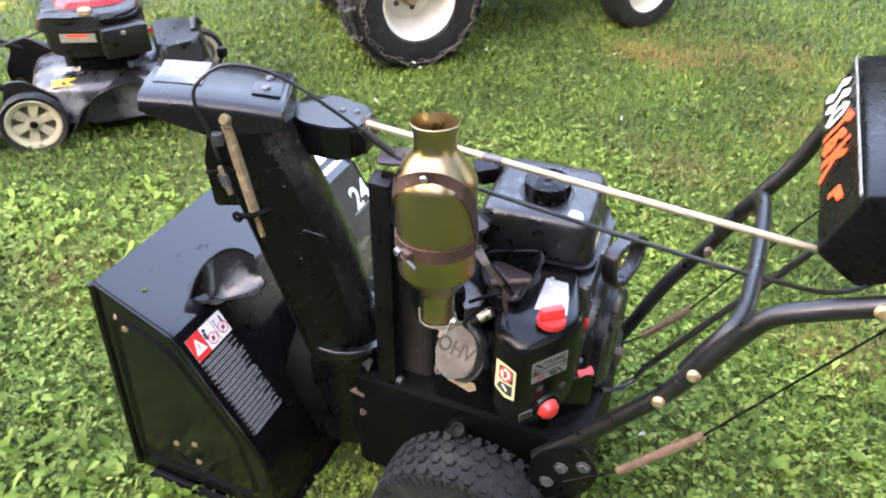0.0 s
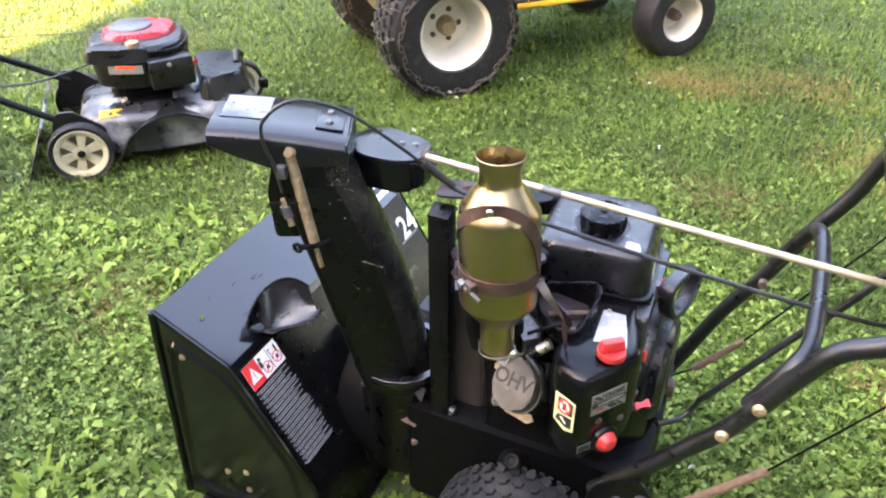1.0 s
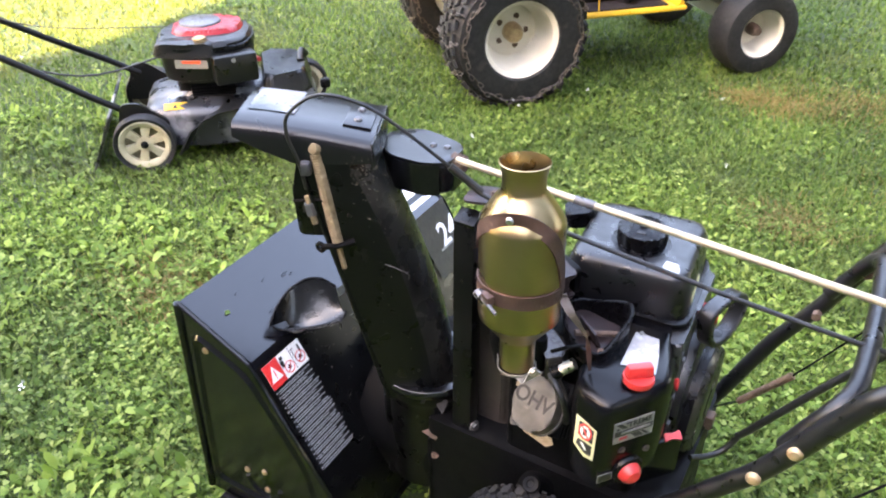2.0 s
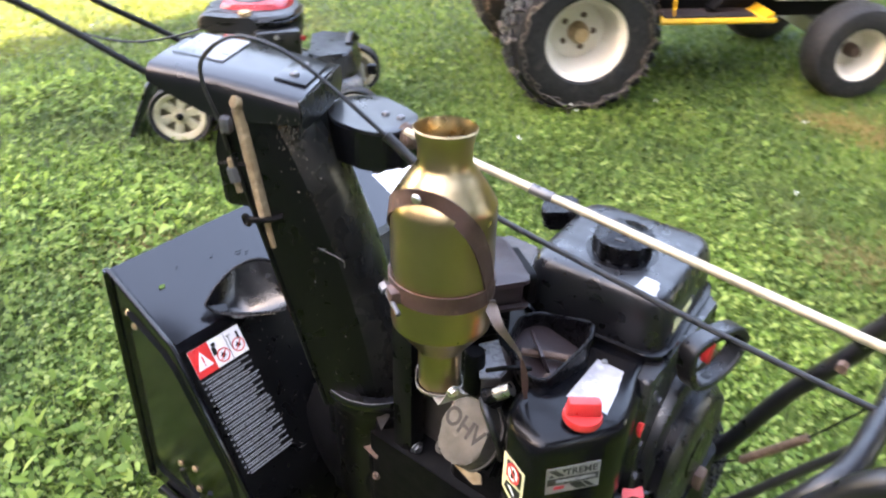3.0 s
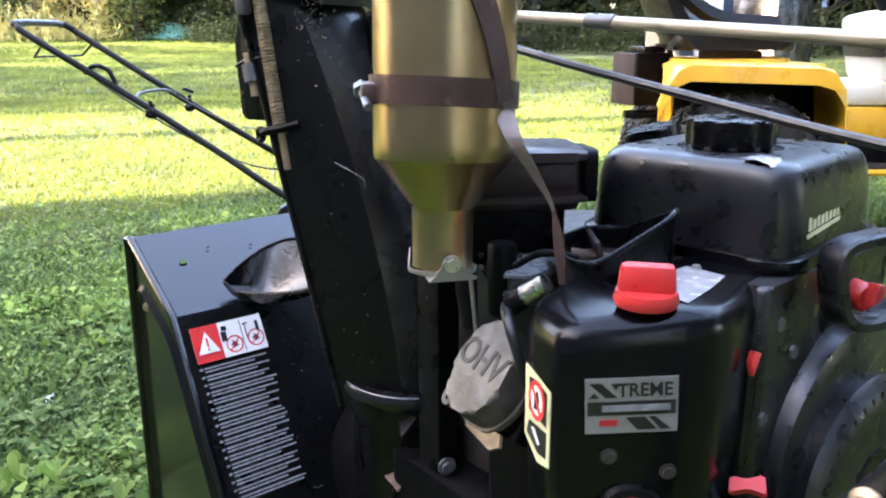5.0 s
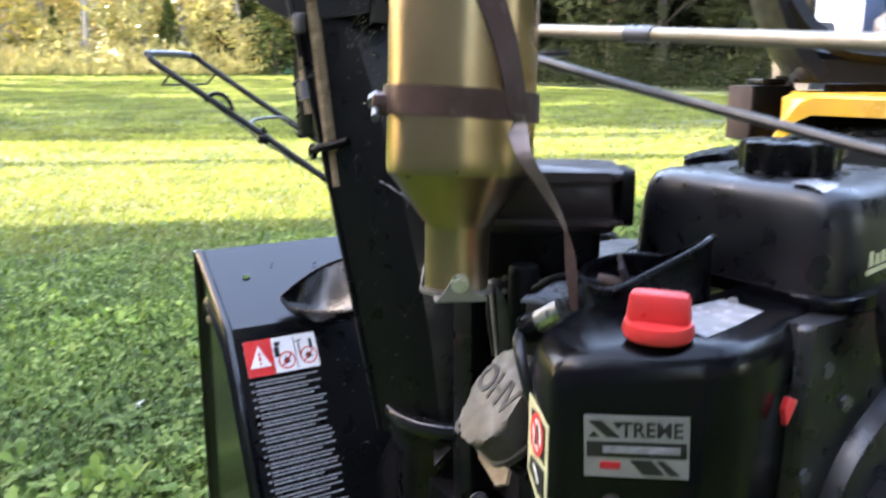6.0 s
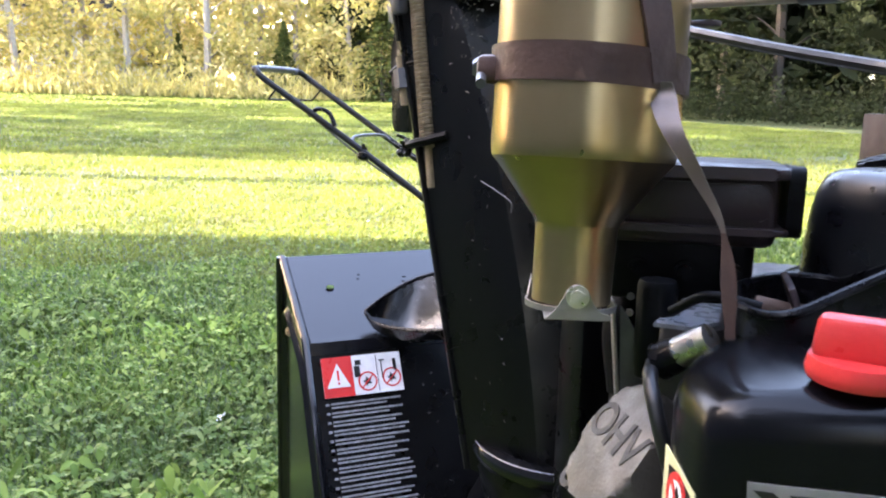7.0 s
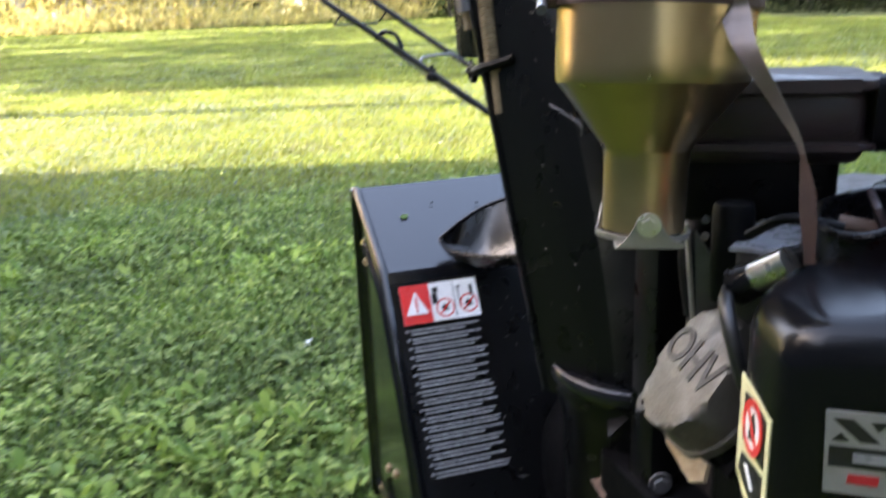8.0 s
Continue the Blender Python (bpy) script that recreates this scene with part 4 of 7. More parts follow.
# ---- engine of the snow blower ----
def engine():
    part("frame_box", prism(rounded([(-0.01, -0.165), (0.43, -0.165), (0.43, 0.165), (-0.01, 0.165)], 0.02), 0.10, 0.335, None, 0.004), DARK, blower)
    for s in (-1,):
        part("frame_gusset", prism(rounded([(0.335, 0.22), (0.45, 0.30), (0.468, 0.36), (0.43, 0.41), (0.36, 0.36)], 0.02), -0.003, 0.003, Matrix(((1, 0, 0, 0), (0, 0, 1, s * 0.219), (0, 1, 0, 0), (0, 0, 0, 1)))), CHUTEP, blower)
    for x, z in ((0.405, 0.345), (0.44, 0.365), (0.385, 0.30)):
        part("gusset_bolt", bolt_bm((x, -0.222, z), (0, -1, 0), 0.008, 0.006), HINGE, blower)
    part("belt_cover", prism(rounded([(0.02, -0.115), (0.135, -0.115), (0.135, 0.12), (0.02, 0.12)], 0.03), 0.30, 0.585, None, 0.012, 3, inset=0.01), BELTC, blower, "brownish black belt cover")
    part("engine_block", prism(rounded([(0.14, -0.15), (0.36, -0.15), (0.38, -0.05), (0.38, 0.11), (0.14, 0.11)], 0.02), 0.33, 0.585, None, 0.006), DARK, blower)
    # cylinder head and valve cover, inclined
    n, c = Vector((-0.15, -0.77, 0.62)), Vector((0.2165, -0.216, 0.5255))
    m = frame_of(c, Vector((0.987, -0.115, 0.096)), n)
    part("cylinder_head", box(0.066, 0.075, 0.06, m @ Matrix.Translation((0, 0, -0.085)), 0.006), DARK, blower)
    for k in range(4):
        part("cooling_fin", box(0.076, 0.084, 0.004, m @ Matrix.Translation((0, 0, -0.08 + 0.014 * k)), 0.001), DARK, blower)
    octa = rounded([(-0.0375, -0.018), (-0.019, -0.045), (0.019, -0.045), (0.038, -0.022), (0.038, 0.018), (0.015, 0.044), (-0.019, 0.044), (-0.0375, 0.016)], 0.010, 3)
    vc = part("valve_cover", prism(octa, -0.022, 0.004, m, 0.005, 3, inset=0.003), ALU, blower, "stained cast-aluminium valve cover")
    part("cover_lettering", text_mesh("OHV", 0.030, 0.0009, m @ Matrix.Translation((-0.001, 0.004, 0.0038)) @ pose(0, 0, 0, 0, 0, -9) @ Matrix.Diagonal((1, 1.1, 1, 1)), CASTDARK), CASTDARK, vc, "raised letters OHV")
    part("gasket_flange", prism([(x * 1.06, y * 1.05) for x, y in octa], -0.026, -0.02, m, 0.001), ALU, vc)
    for x, y in ((-0.020, 0.051), (-0.021, -0.034)):
        part("cover_lug", lathe([(0.004, 0.0), (0.004, 0.008), (0.0085, 0.008), (0.0095, -0.026), (0, -0.026)], 16, m @ Matrix.Translation((x, y, -0.006))), CASTDARK, vc)
    part("gasket_tab", prism([(-0.03, -0.004), (0.012, -0.012), (0.022, -0.006), (0.016, 0.003), (-0.028, 0.004)], -0.0015, 0.0015, m @ Matrix.Translation((0.016, -0.045, -0.024))), SPRING, vc, "pale yellowish gasket tab")
    part("gasket_tab", box(0.012, 0.009, 0.003, m @ Matrix.Translation((-0.042, 0.015, -0.024)), 0.001), SPRING, vc)
    part("gasket_scrap", prism([(-0.014, -0.003), (0.004, -0.006), (0.015, 0.003), (-0.006, 0.006)], 0, 0.0012, m @ Matrix.Translation((-0.046, 0.034, -0.02)) @ pose(0, 0, 0, 20, 0, 120)), CREAM, vc, "torn cream gasket scrap")
    # spark plug and its lead
    part("spark_plug", cyl((0.244, -0.200, 0.590), (0.262, -0.191, 0.604), 0.0092, 12), STEEL, blower, "bright spark plug hexagon")
    part("plug_boot", cyl((0.236, -0.204, 0.5835), (0.246, -0.199, 0.5915), 0.0115, 16, r1=0.0098), PLASTIC, blower)
    part("plug_lead", tube([(0.232, -0.206, 0.581), (0.246, -0.218, 0.578), (0.260, -0.222, 0.560), (0.266, -0.212, 0.52), (0.264, -0.205, 0.5)], 0.0045), CABLE, blower)
    # galvanised gusset under the cradle, and a bright tab by the plug
    gs = part("gusset", prism([(0.0, 0.0), (0.03, -0.05), (0.012, -0.075), (0.0, -0.075)], -0.0008, 0.0008, frame_of((0.192, -0.203, 0.606), (0.75, 0.66, 0), (0.66, -0.75, 0)) @ pose(0, 0, 0, 12)), GALV, blower, "dull galvanised steel gusset")
    part("gusset_fold", box(0.008, 0.002, 0.072, frame_of((0.182, -0.194, 0.536), (0.93, -0.36, 0), (0.07, -0.14, 1)), 0.0006, 1), CRADLE, gs)
    part("bright_tab", prism([(0.184, -0.150), (0.198, -0.128), (0.233, -0.160), (0.238, -0.184), (0.222, -0.200)], 0.6005, 0.603), PLATEB, blower, "bright sheet-steel top plate of the carburettor")
    for i in range(4):
        for j in range(3):
            part("guard_hole", cyl((0.176 + 0.0075 * i, -0.184 + 0.0085 * i, 0.585 + 0.011 * j), (0.177 + 0.0075 * i, -0.1855 + 0.0085 * i, 0.585 + 0.011 * j), 0.0026, 8), WEAR if (i + j) % 2 else HINGE, blower)
    # carburettor parts between bottle and intake box
    part("carburettor", prism(rounded([(0.192, -0.148), (0.204, -0.13), (0.238, -0.15), (0.24, -0.182), (0.222, -0.196)], 0.004), 0.55, 0.6, None, 0.002), BELTC, blower, "grimy dark carburettor")
    part("intake_pipe", lathe([(0, 0.0), (0.0115, 0.0), (0.0125, 0.02), (0.0125, 0.058), (0.011, 0.062), (0, 0.062)], 24, pose(0.203, -0.184, 0.562)), DARK, blower, "upright black pipe beside the bottle neck")
    part("linkage", tube([(0.225, -0.19, 0.61), (0.25, -0.185, 0.625), (0.27, -0.165, 0.622)], 0.003), DARK, blower)
    # muffler box with its pressed face and rim
    f = Vector((0.82, -0.57, 0))
    mm = frame_of((0.184, -0.148, 0.0), Vector((0.57, 0.82, 0)), (0, 0, 1))
    mf = part("muffler", box(0.112, 0.08, 0.05, mm @ Matrix.Translation((0, 0.043, 0.640)), 0.008, 3), MUFFLER, blower, "brown-black boxy muffler")
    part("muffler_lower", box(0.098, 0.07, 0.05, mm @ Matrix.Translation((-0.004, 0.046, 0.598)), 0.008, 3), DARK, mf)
    part("muffler_rim", prism(rounded([(-0.062, -0.006), (0.062, -0.006), (0.062, 0.092), (-0.062, 0.092)], 0.012), 0.650, 0.6545, mm, 0.0015), MUFFLER, mf)
    part("muffler_lid", prism(rounded([(-0.062, -0.008), (0.060, -0.008), (0.060, 0.094), (-0.062, 0.094)], 0.012), 0.686, 0.694, mm, 0.003, 2), MUFFLER, mf, "flat sheet lid of the muffler")
    part("muffler_panel", prism(rounded([(-0.046, 0.6585), (0.050, 0.6585), (0.050, 0.683), (-0.046, 0.683)], 0.008), 0, 0.0035, mm @ Matrix(((1, 0, 0, 0), (0, 0, -1, 0.004), (0, 1, 0, 0), (0, 0, 0, 1))), 0.001), MUFFLER, mf)
    part("muffler_guard", prism(rounded([(-0.020, 0.648), (0.046, 0.648), (0.060, 0.664), (0.054, 0.692), (-0.020, 0.695)], 0.010), -0.005, 0.005, mm @ Matrix(((0, 0, 1, 0.064), (1, 0, 0, 0.02), (0, 1, 0, 0), (0, 0, 0, 1)))), DARK, mf, "black hooked guard rim")
    for k in range(3):
        part("muffler_stud", bolt_bm(mm @ Vector((-0.03 + 0.03 * k, 0.008, 0.622)), mm.to_3x3() @ Vector((0, -1, 0)), 0.005, 0.006), DARK, mf)
    part("exhaust_pipe", tube([(0.12, -0.13, 0.61), (0.12, -0.15, 0.57), (0.13, -0.15, 0.52)], 0.014), DARK, blower)
    # carburettor cover
    A = [(0.266, -0.196), (0.281, -0.2345), (0.330, -0.2495), (0.347, -0.2305), (0.397, -0.168), (0.387, -0.115), (0.371, -0.075), (0.362, -0.03), (0.29, -0.03), (0.285, -0.12)]
    out = rounded(A, 0.022, 4)
    bm = bmesh.new()
    levels = [(0.425, 0.012), (0.45, 0.003), (0.50, 0.0), (0.590, 0.0), (0.598, 0.0015), (0.604, 0.0045), (0.6085, 0.010), (0.610, 0.018), (0.6105, 0.026)]
    cx, cy = 0.335, -0.13
    rings = []
    for z, d in levels:
        r = []
        for x, y in out:
            q = Vector((x - cx, y - cy))
            q *= 1 - d / q.length
            r.append(bm.verts.new((cx + q.x, cy + q.y, z - (0.19 * max(0.0, -(cy + q.y + 0.187)) if z > 0.55 else 0.0))))
        rings.append(r)
    for a, b in zip(rings, rings[1:]):
        for i in range(len(out)):
            bm.faces.new((a[i], a[(i + 1) % len(out)], b[(i + 1) % len(out)], b[i]))
    bm.faces.new(rings[0][::-1])
    bm.faces.new(rings[-1])
    cover = part("carburettor_cover", bm, PLASTIC_SOFT, blower, "black plastic engine cover", angle=40)
    # open intake box beside it
    rim = [(0.205, -0.09), (0.222, -0.14), (0.262, -0.178), (0.296, -0.178), (0.313, -0.105), (0.298, -0.078), (0.225, -0.062)]
    rp = rounded(rim, 0.018, 4)
    pts = [Vector((x, y, 0.61)) for x, y in rp + rp[:1]]
    def rim_z(p):
        return 0.622 + 0.033 * min(1, max(0, (p.x - 0.235) / 0.07)) * min(1, max(0, (p.y + 0.18) / 0.08))

    wall = sheet([[Vector((p.x, p.y, 0.6)), Vector((p.x, p.y, rim_z(p)))] for p in pts], 0.003)
    ib = part("intake_box", wall, PLASTIC, blower, "open black intake box with rust inside")
    part("intake_floor", prism(rp, 0.598, 0.604), MUFFLER, ib, "rusty brown floor")
    part("intake_baffle", box(0.05, 0.004, 0.03, pose(0.262, -0.125, 0.604, 20, 0, -40), 0.001), MUFFLER, ib)
    part("intake_screw", bolt_bm((0.285, -0.15, 0.606), (0, 0, 1), 0.004, 0.004), RUST, ib)
    part("intake_rod", tube([(0.24, -0.14, 0.615), (0.27, -0.12, 0.612), (0.30, -0.11, 0.615)], 0.005), RUST, ib)
    part("rim_wire", tube([Vector((p.x, p.y, rim_z(p))) for p in pts], 0.0026, n=1, seg=8, smooth=False), PLASTIC, ib)
    # knob
    k = Vector((0.352, -0.187, 0.609))
    kn = part("choke_knob", lathe([(0, 0.002), (0.021, 0.002), (0.0225, 0.006), (0.021, 0.012), (0, 0.012)], 28, Matrix.Translation(k)), RED, blower, "red choke knob")
    part("knob_grip", box(0.040, 0.015, 0.02, Matrix.Translation(k + Vector((0, 0, 0.011))) @ pose(0, 0, 0, 0, 0, 38), 0.004, taper=0.9), RED, kn)
    part("top_sticker", prism([(0.320, -0.168), (0.345, -0.160), (0.370, -0.164), (0.362, -0.125), (0.351, -0.088), (0.316, -0.088)], 0.6108, 0.6114), STICKY, blower, "glossy white sticker with small symbols")
    part("sticker_screw", lathe([(0, 0.004), (0.003, 0.003), (0.004, 0), (0, 0)], 10, pose(0.325, -0.088, 0.611)), SILVER, blower)
    # front label of the cover
    d = Vector((0.63, 0.7766, 0)).normalized()
    nn = Vector((0.7766, -0.63, 0))
    lm = frame_of(Vector((0.3622, -0.2098, 0.5462)) + nn * 0.001, d + Vector((0, 0, 0.045)), (0, 0, 1)) @ pose(0, 0, 0, 90)
    lm = lm @ Matrix.Diagonal((1.035, 1.14, 1, 1))
    lab = part("maker_plate", box(0.061, 0.036, 0.0008, lm), SILVER, blower, "silver and black rating plate reading XTREME")
    part("plate_text", text_mesh("TREME", 0.0122, 0.0003, lm @ Matrix.Translation((0.0088, 0.0098, 0.001)), INK_HOLLOW), INK_HOLLOW, lab)
    def quad(p):
        return prism(p, 0.0008, 0.0013, lm)
    def mark(p):
        part("plate_mark", quad(p), INK_HOLLOW, lab)
    mark([(-0.028, 0.015), (-0.020, 0.015), (-0.009, 0.0055), (-0.017, 0.0055)])
    mark([(-0.0135, 0.0145), (-0.007, 0.0145), (-0.0105, 0.0105)])
    mark([(-0.028, 0.0055), (-0.021, 0.0055), (-0.0245, 0.009)])
    mark([(-0.029, 0.003), (0.029, 0.003), (0.029, -0.006), (-0.029, -0.006)])
    mark([(-0.004, -0.0075), (0.009, -0.0075), (0.017, -0.016), (0.004, -0.016)])
    mark([(0.0115, -0.0075), (0.016, -0.0075), (0.026, -0.016), (0.0195, -0.016)])
    part("plate_print", quad([(-0.021, -0.009), (-0.009, -0.009), (-0.0095, -0.013), (-0.0215, -0.013)]), CRIMSON, lab)
    part("plate_bar", box(0.045, 0.0042, 0.0004, lm @ Matrix.Translation((0.003, -0.0014, 0.0012))), GREYTXT, lab)
    # yellow warning strip on the front corner
    wd = Vector((0.965, -0.262, 0)).normalized()
    wm = frame_of(Vector((0.308, -0.2405, 0.526)) + Vector((-0.262, -0.965, 0)) * 0.0022, wd, (0, 0, 1)) @ pose(0, 0, 0, 90)
    ws = part("yellow_warning_strip", prism([(-0.019, -0.022), (0.0, -0.037), (0.016, -0.034), (0.016, 0.025), (-0.019, 0.034)], 0, 0.0008, wm), YELLOWV, blower, "pale yellow warning strip with pictograms")
    part("black_upper", prism([(-0.013, 0.0), (0.012, -0.004), (0.012, 0.022), (-0.002, 0.027), (-0.013, 0.026)], 0.0008, 0.0011, wm), INK_HOLLOW, ws)
    disc = wm @ Matrix.Translation((-0.0015, 0.0115, 0)) @ Matrix.Diagonal((0.95, 1.3, 1, 1))
    part("red_ring", lathe([(0.0088, 0.0011), (0.0118, 0.0011), (0.0118, 0.0017), (0.0088, 0.0017), (0.0088, 0.0011)], 28, disc), REDV, ws)
    part("white_disc", lathe([(0, 0.0011), (0.009, 0.0011), (0.009, 0.0014), (0, 0.0014)], 24, disc), WHITE, ws)
    part("red_bar", box(0.018, 0.0024, 0.0005, disc @ Matrix.Translation((0, 0, 0.0014)) @ pose(0, 0, 0, 0, 0, -50)), REDV, ws)
    part("flame_mark", prism([(-0.004, -0.006), (0.003, -0.005), (0.004, 0.001), (0.001, 0.007), (-0.003, 0.002)], 0.0014, 0.0017, disc), INK_HOLLOW, ws)
    part("black_field", prism([(-0.015, -0.019), (0.002, -0.029), (0.012, -0.028), (0.012, -0.008), (-0.012, -0.008)], 0.0008, 0.0014, wm), INK_HOLLOW, ws)
    part("white_mark", prism([(-0.008, -0.012), (-0.004, -0.011), (0.004, -0.021), (0.0015, -0.022)], 0.0014, 0.0018, wm), WHITE, ws)
    # primer, screws, small label, key, tabs
    def onp(s, z, off=0.0):
        return Vector((0.3622, -0.2098, z)) + d * s + nn * off
    pr = part("primer_bulb", lathe([(0, 0.02), (0.011, 0.018), (0.0165, 0.012), (0.018, 0.004), (0.02, 0), (0, 0)], 28, frame_of(onp(0.003, 0.459, 0.0), (0, 0, 1), nn)), RED, blower, "red rubber primer bulb")
    part("primer_collar", lathe([(0.019, 0.006), (0.024, 0.005), (0.026, 0), (0.019, 0)], 28, frame_of(onp(0.003, 0.459, 0.0), (0, 0, 1), nn)), PLASTIC, pr)
    for s, z in ((-0.0135, 0.507), (0.0285, 0.495)):
        part("cover_screw", bolt_bm(onp(s, z), nn, 0.0042, 0.004), BELTC, blower)
    cl = part("small_label", box(0.024, 0.015, 0.0006, frame_of(onp(-0.035, 0.458, 0.001), d, (0, 0, 1)) @ pose(0, 0, 0, 90)), SILVER, blower, "small outlined label")
    part("label_field", box(0.021, 0.012, 0.0005, frame_of(onp(-0.035, 0.458, 0.0016), d, (0, 0, 1)) @ pose(0, 0, 0, 90)), INK_HOLLOW, cl)
    part("red_lever", prism([(-0.004, -0.009), (0.001, 0.0), (0.006, 0.007), (-0.001, 0.010), (-0.005, 0.002)], -0.003, 0.003, frame_of((0.392, -0.108, 0.558), (0.2, 0.95, 0), (0.9, -0.3, 0.2)), 0.001), RED, blower, "red plastic stop lever")
    part("ignition_key", prism(rounded([(-0.014, -0.006), (0.0, -0.003), (0.012, -0.008), (0.013, 0.009), (0.0, 0.005), (-0.012, 0.008)], 0.003), -0.003, 0.003, frame_of((0.405, -0.122, 0.468), (0.75, 0.6, 0.1), (0, -0.5, 0.8)), 0.002), RED, blower, "red ignition key")
    part("key_plate", box(0.075, 0.012, 0.085, pose(0.388, -0.113, 0.36, 0, 0, 50), 0.004), PLASTIC_SOFT, blower)
    # blower housing and recoil starter at the rear
    part("fan_housing", cyl((0.30, 0.06, 0.43), (0.40, 0.06, 0.43), 0.122, 48, bevel=0.015), TANKP, blower)
    part("fan_shoulder", prism(rounded([(0.335, -0.085), (0.386, -0.095), (0.386, 0.0), (0.382, 0.14), (0.31, 0.14)], 0.012), 0.36, 0.608, None, 0.006, 3, inset=0.008), TANKP, blower)
    rc = part("recoil_cover", lathe([(0.105, 0), (0.108, 0.02), (0.10, 0.032), (0.085, 0.036), (0.03, 0.036), (0, 0.034)], 48, frame_of((0.398, 0.045, 0.412), (0, 0, 1), (1, 0, 0)) @ Matrix.Diagonal((0.9, 0.9, 0.8, 1))), TANKP, blower, "black recoil starter cover with radial slots", angle=40)
    for i in range(36):
        a = 2 * math.pi * i / 36
        part("cover_slat", box(0.030, 0.0048, 0.004, frame_of((0.4215, 0.045 + 0.074 * math.cos(a), 0.412 + 0.074 * math.sin(a)), (0, math.cos(a), math.sin(a)), (1, 0, 0)), 0.001, 1), PLASTIC, rc)
    part("recoil_badge", lathe([(0, 0.003), (0.036, 0.002), (0.038, 0), (0, 0)], 32, frame_of((0.4265, 0.045, 0.412), (0, 0, 1), (1, 0, 0))), PLASTIC, rc)
    for y, z in ((-0.059, 0.574), (-0.075, 0.50), (-0.07, 0.44), (-0.035, 0.545)):
        part("housing_bolt", bolt_bm((0.386 - 0.008 * (z - 0.36) / 0.248, y, z), (1, 0, 0), 0.006, 0.006), HINGE, blower)
    # pull handle
    hm = frame_of((0.417, 0.021, 0.604), Vector((0.34, 0.93, 0.10)), (0.93, -0.34, 0.10))
    loop = [(-0.061, 0.0), (-0.060, 0.028), (-0.050, 0.042), (-0.020, 0.046), (0.025, 0.043), (0.052, 0.032), (0.064, 0.010), (0.054, -0.014), (0.026, -0.038), (-0.012, -0.048), (-0.044, -0.042), (-0.058, -0.024), (-0.061, 0.0)]
    ring = [hm @ p for p in smooth_path([(0.72 * a, 0.72 * b, 0) for a, b in loop], 5)]
    ph = part("pull_handle", sweep(ring, [(-0.005, -0.0105), (-0.003, -0.013), (0.003, -0.013), (0.005, -0.0105), (0.005, 0.0105), (0.003, 0.013), (-0.003, 0.013), (-0.005, 0.0105)], ups=[hm.to_3x3() @ Vector((0, 0, 1))] * len(ring)), TANKP, blower, "black pull-start handle")
    # black disc painted in for the dark of the rope hole
    part("rope_hole_shade", lathe([(0, 0.001), (0.006, 0.0), (0, -0.001)], 14, hm @ pose(-0.009, -0.0285, 0, -90)), INK_HOLLOW, ph)
    fk = part("fuel_valve", lathe([(0, 0.028), (0.011, 0.028), (0.013, 0.022), (0.014, 0.004), (0.016, 0), (0, 0)], 24, frame_of((0.369, 0.070, 0.572), (0, 0, 1), (1, -0.3, 0.0))), RED, blower, "red fuel shut-off knob")
    part("valve_grip", box(0.028, 0.01, 0.012, frame_of((0.395, 0.062, 0.572), (0, 0.3, 0.9), (1, -0.3, 0.0)), 0.002), RED, fk)
    # fuel tank
    tm = frame_of((0.269, 0.042, 0.0), (0.99, 0.08, 0), (0, 0, 1))
    prof = [(0.618, 1.0), (0.64, 0.99), (0.660, 0.975), (0.670, 0.962), (0.678, 0.944), (0.684, 0.920), (0.6885, 0.888), (0.691, 0.84), (0.6925, 0.75), (0.693, 0.55)]
    base = rounded([(-0.096, -0.098), (0.098, -0.098), (0.098, 0.10), (-0.096, 0.10)], 0.035, 5)
    bm = bmesh.new()
    rings = [[bm.verts.new(tm @ Vector((x * s, y * s, z))) for x, y in base] for z, s in prof]
    for a, b in zip(rings, rings[1:]):
        for i in range(len(base)):
            bm.faces.new((a[i], a[(i + 1) % len(base)], b[(i + 1) % len(base)], b[i]))
    bm.faces.new(rings[0][::-1])
    bm.faces.new(rings[-1])
    tank = part("fuel_tank", bm, TANKP, blower, "dusty black plastic fuel tank, sky glare in its colour", angle=60)
    part("tank_flange", prism(rounded([(-0.102, -0.105), (0.106, -0.105), (0.106, 0.106), (-0.102, 0.106)], 0.035, 5), 0.609, 0.619, tm, 0.003), PLASTIC_SOFT, tank)
    cc = Vector((0.274, 0.027, 0.690))
    lobes = []
    for i in range(60):
        a = 2 * math.pi * i / 60
        lobes.append(((0.0375 + 0.0018 * math.cos(10 * a)) * math.cos(a), (0.0375 + 0.0018 * math.cos(10 * a)) * math.sin(a)))
    cap = part("fuel_cap", prism(lobes, 0.004, 0.028, Matrix.Translation(cc), 0.003, 2), PLASTIC, blower, "black ribbed fuel cap")
    part("cap_ring", lathe([(0.034, 0), (0.046, 0), (0.046, 0.003), (0.034, 0.005)], 40, Matrix.Translation(cc)), PLASTIC_SOFT, cap)
    part("cap_mark", lathe([(0, 0.032), (0.005, 0.031), (0.006, 0.028), (0, 0.028)], 12, Matrix.Translation(cc)), PLASTIC, cap)
    for a in (20, 100, 190, 280):
        part("cap_slot", box(0.014, 0.005, 0.002, Matrix.Translation(cc) @ pose(0.018 * math.cos(radians(a)), 0.018 * math.sin(radians(a)), 0.0275, 0, 0, a + 90), 0.0008, 1), PLASTIC_SOFT, cap)
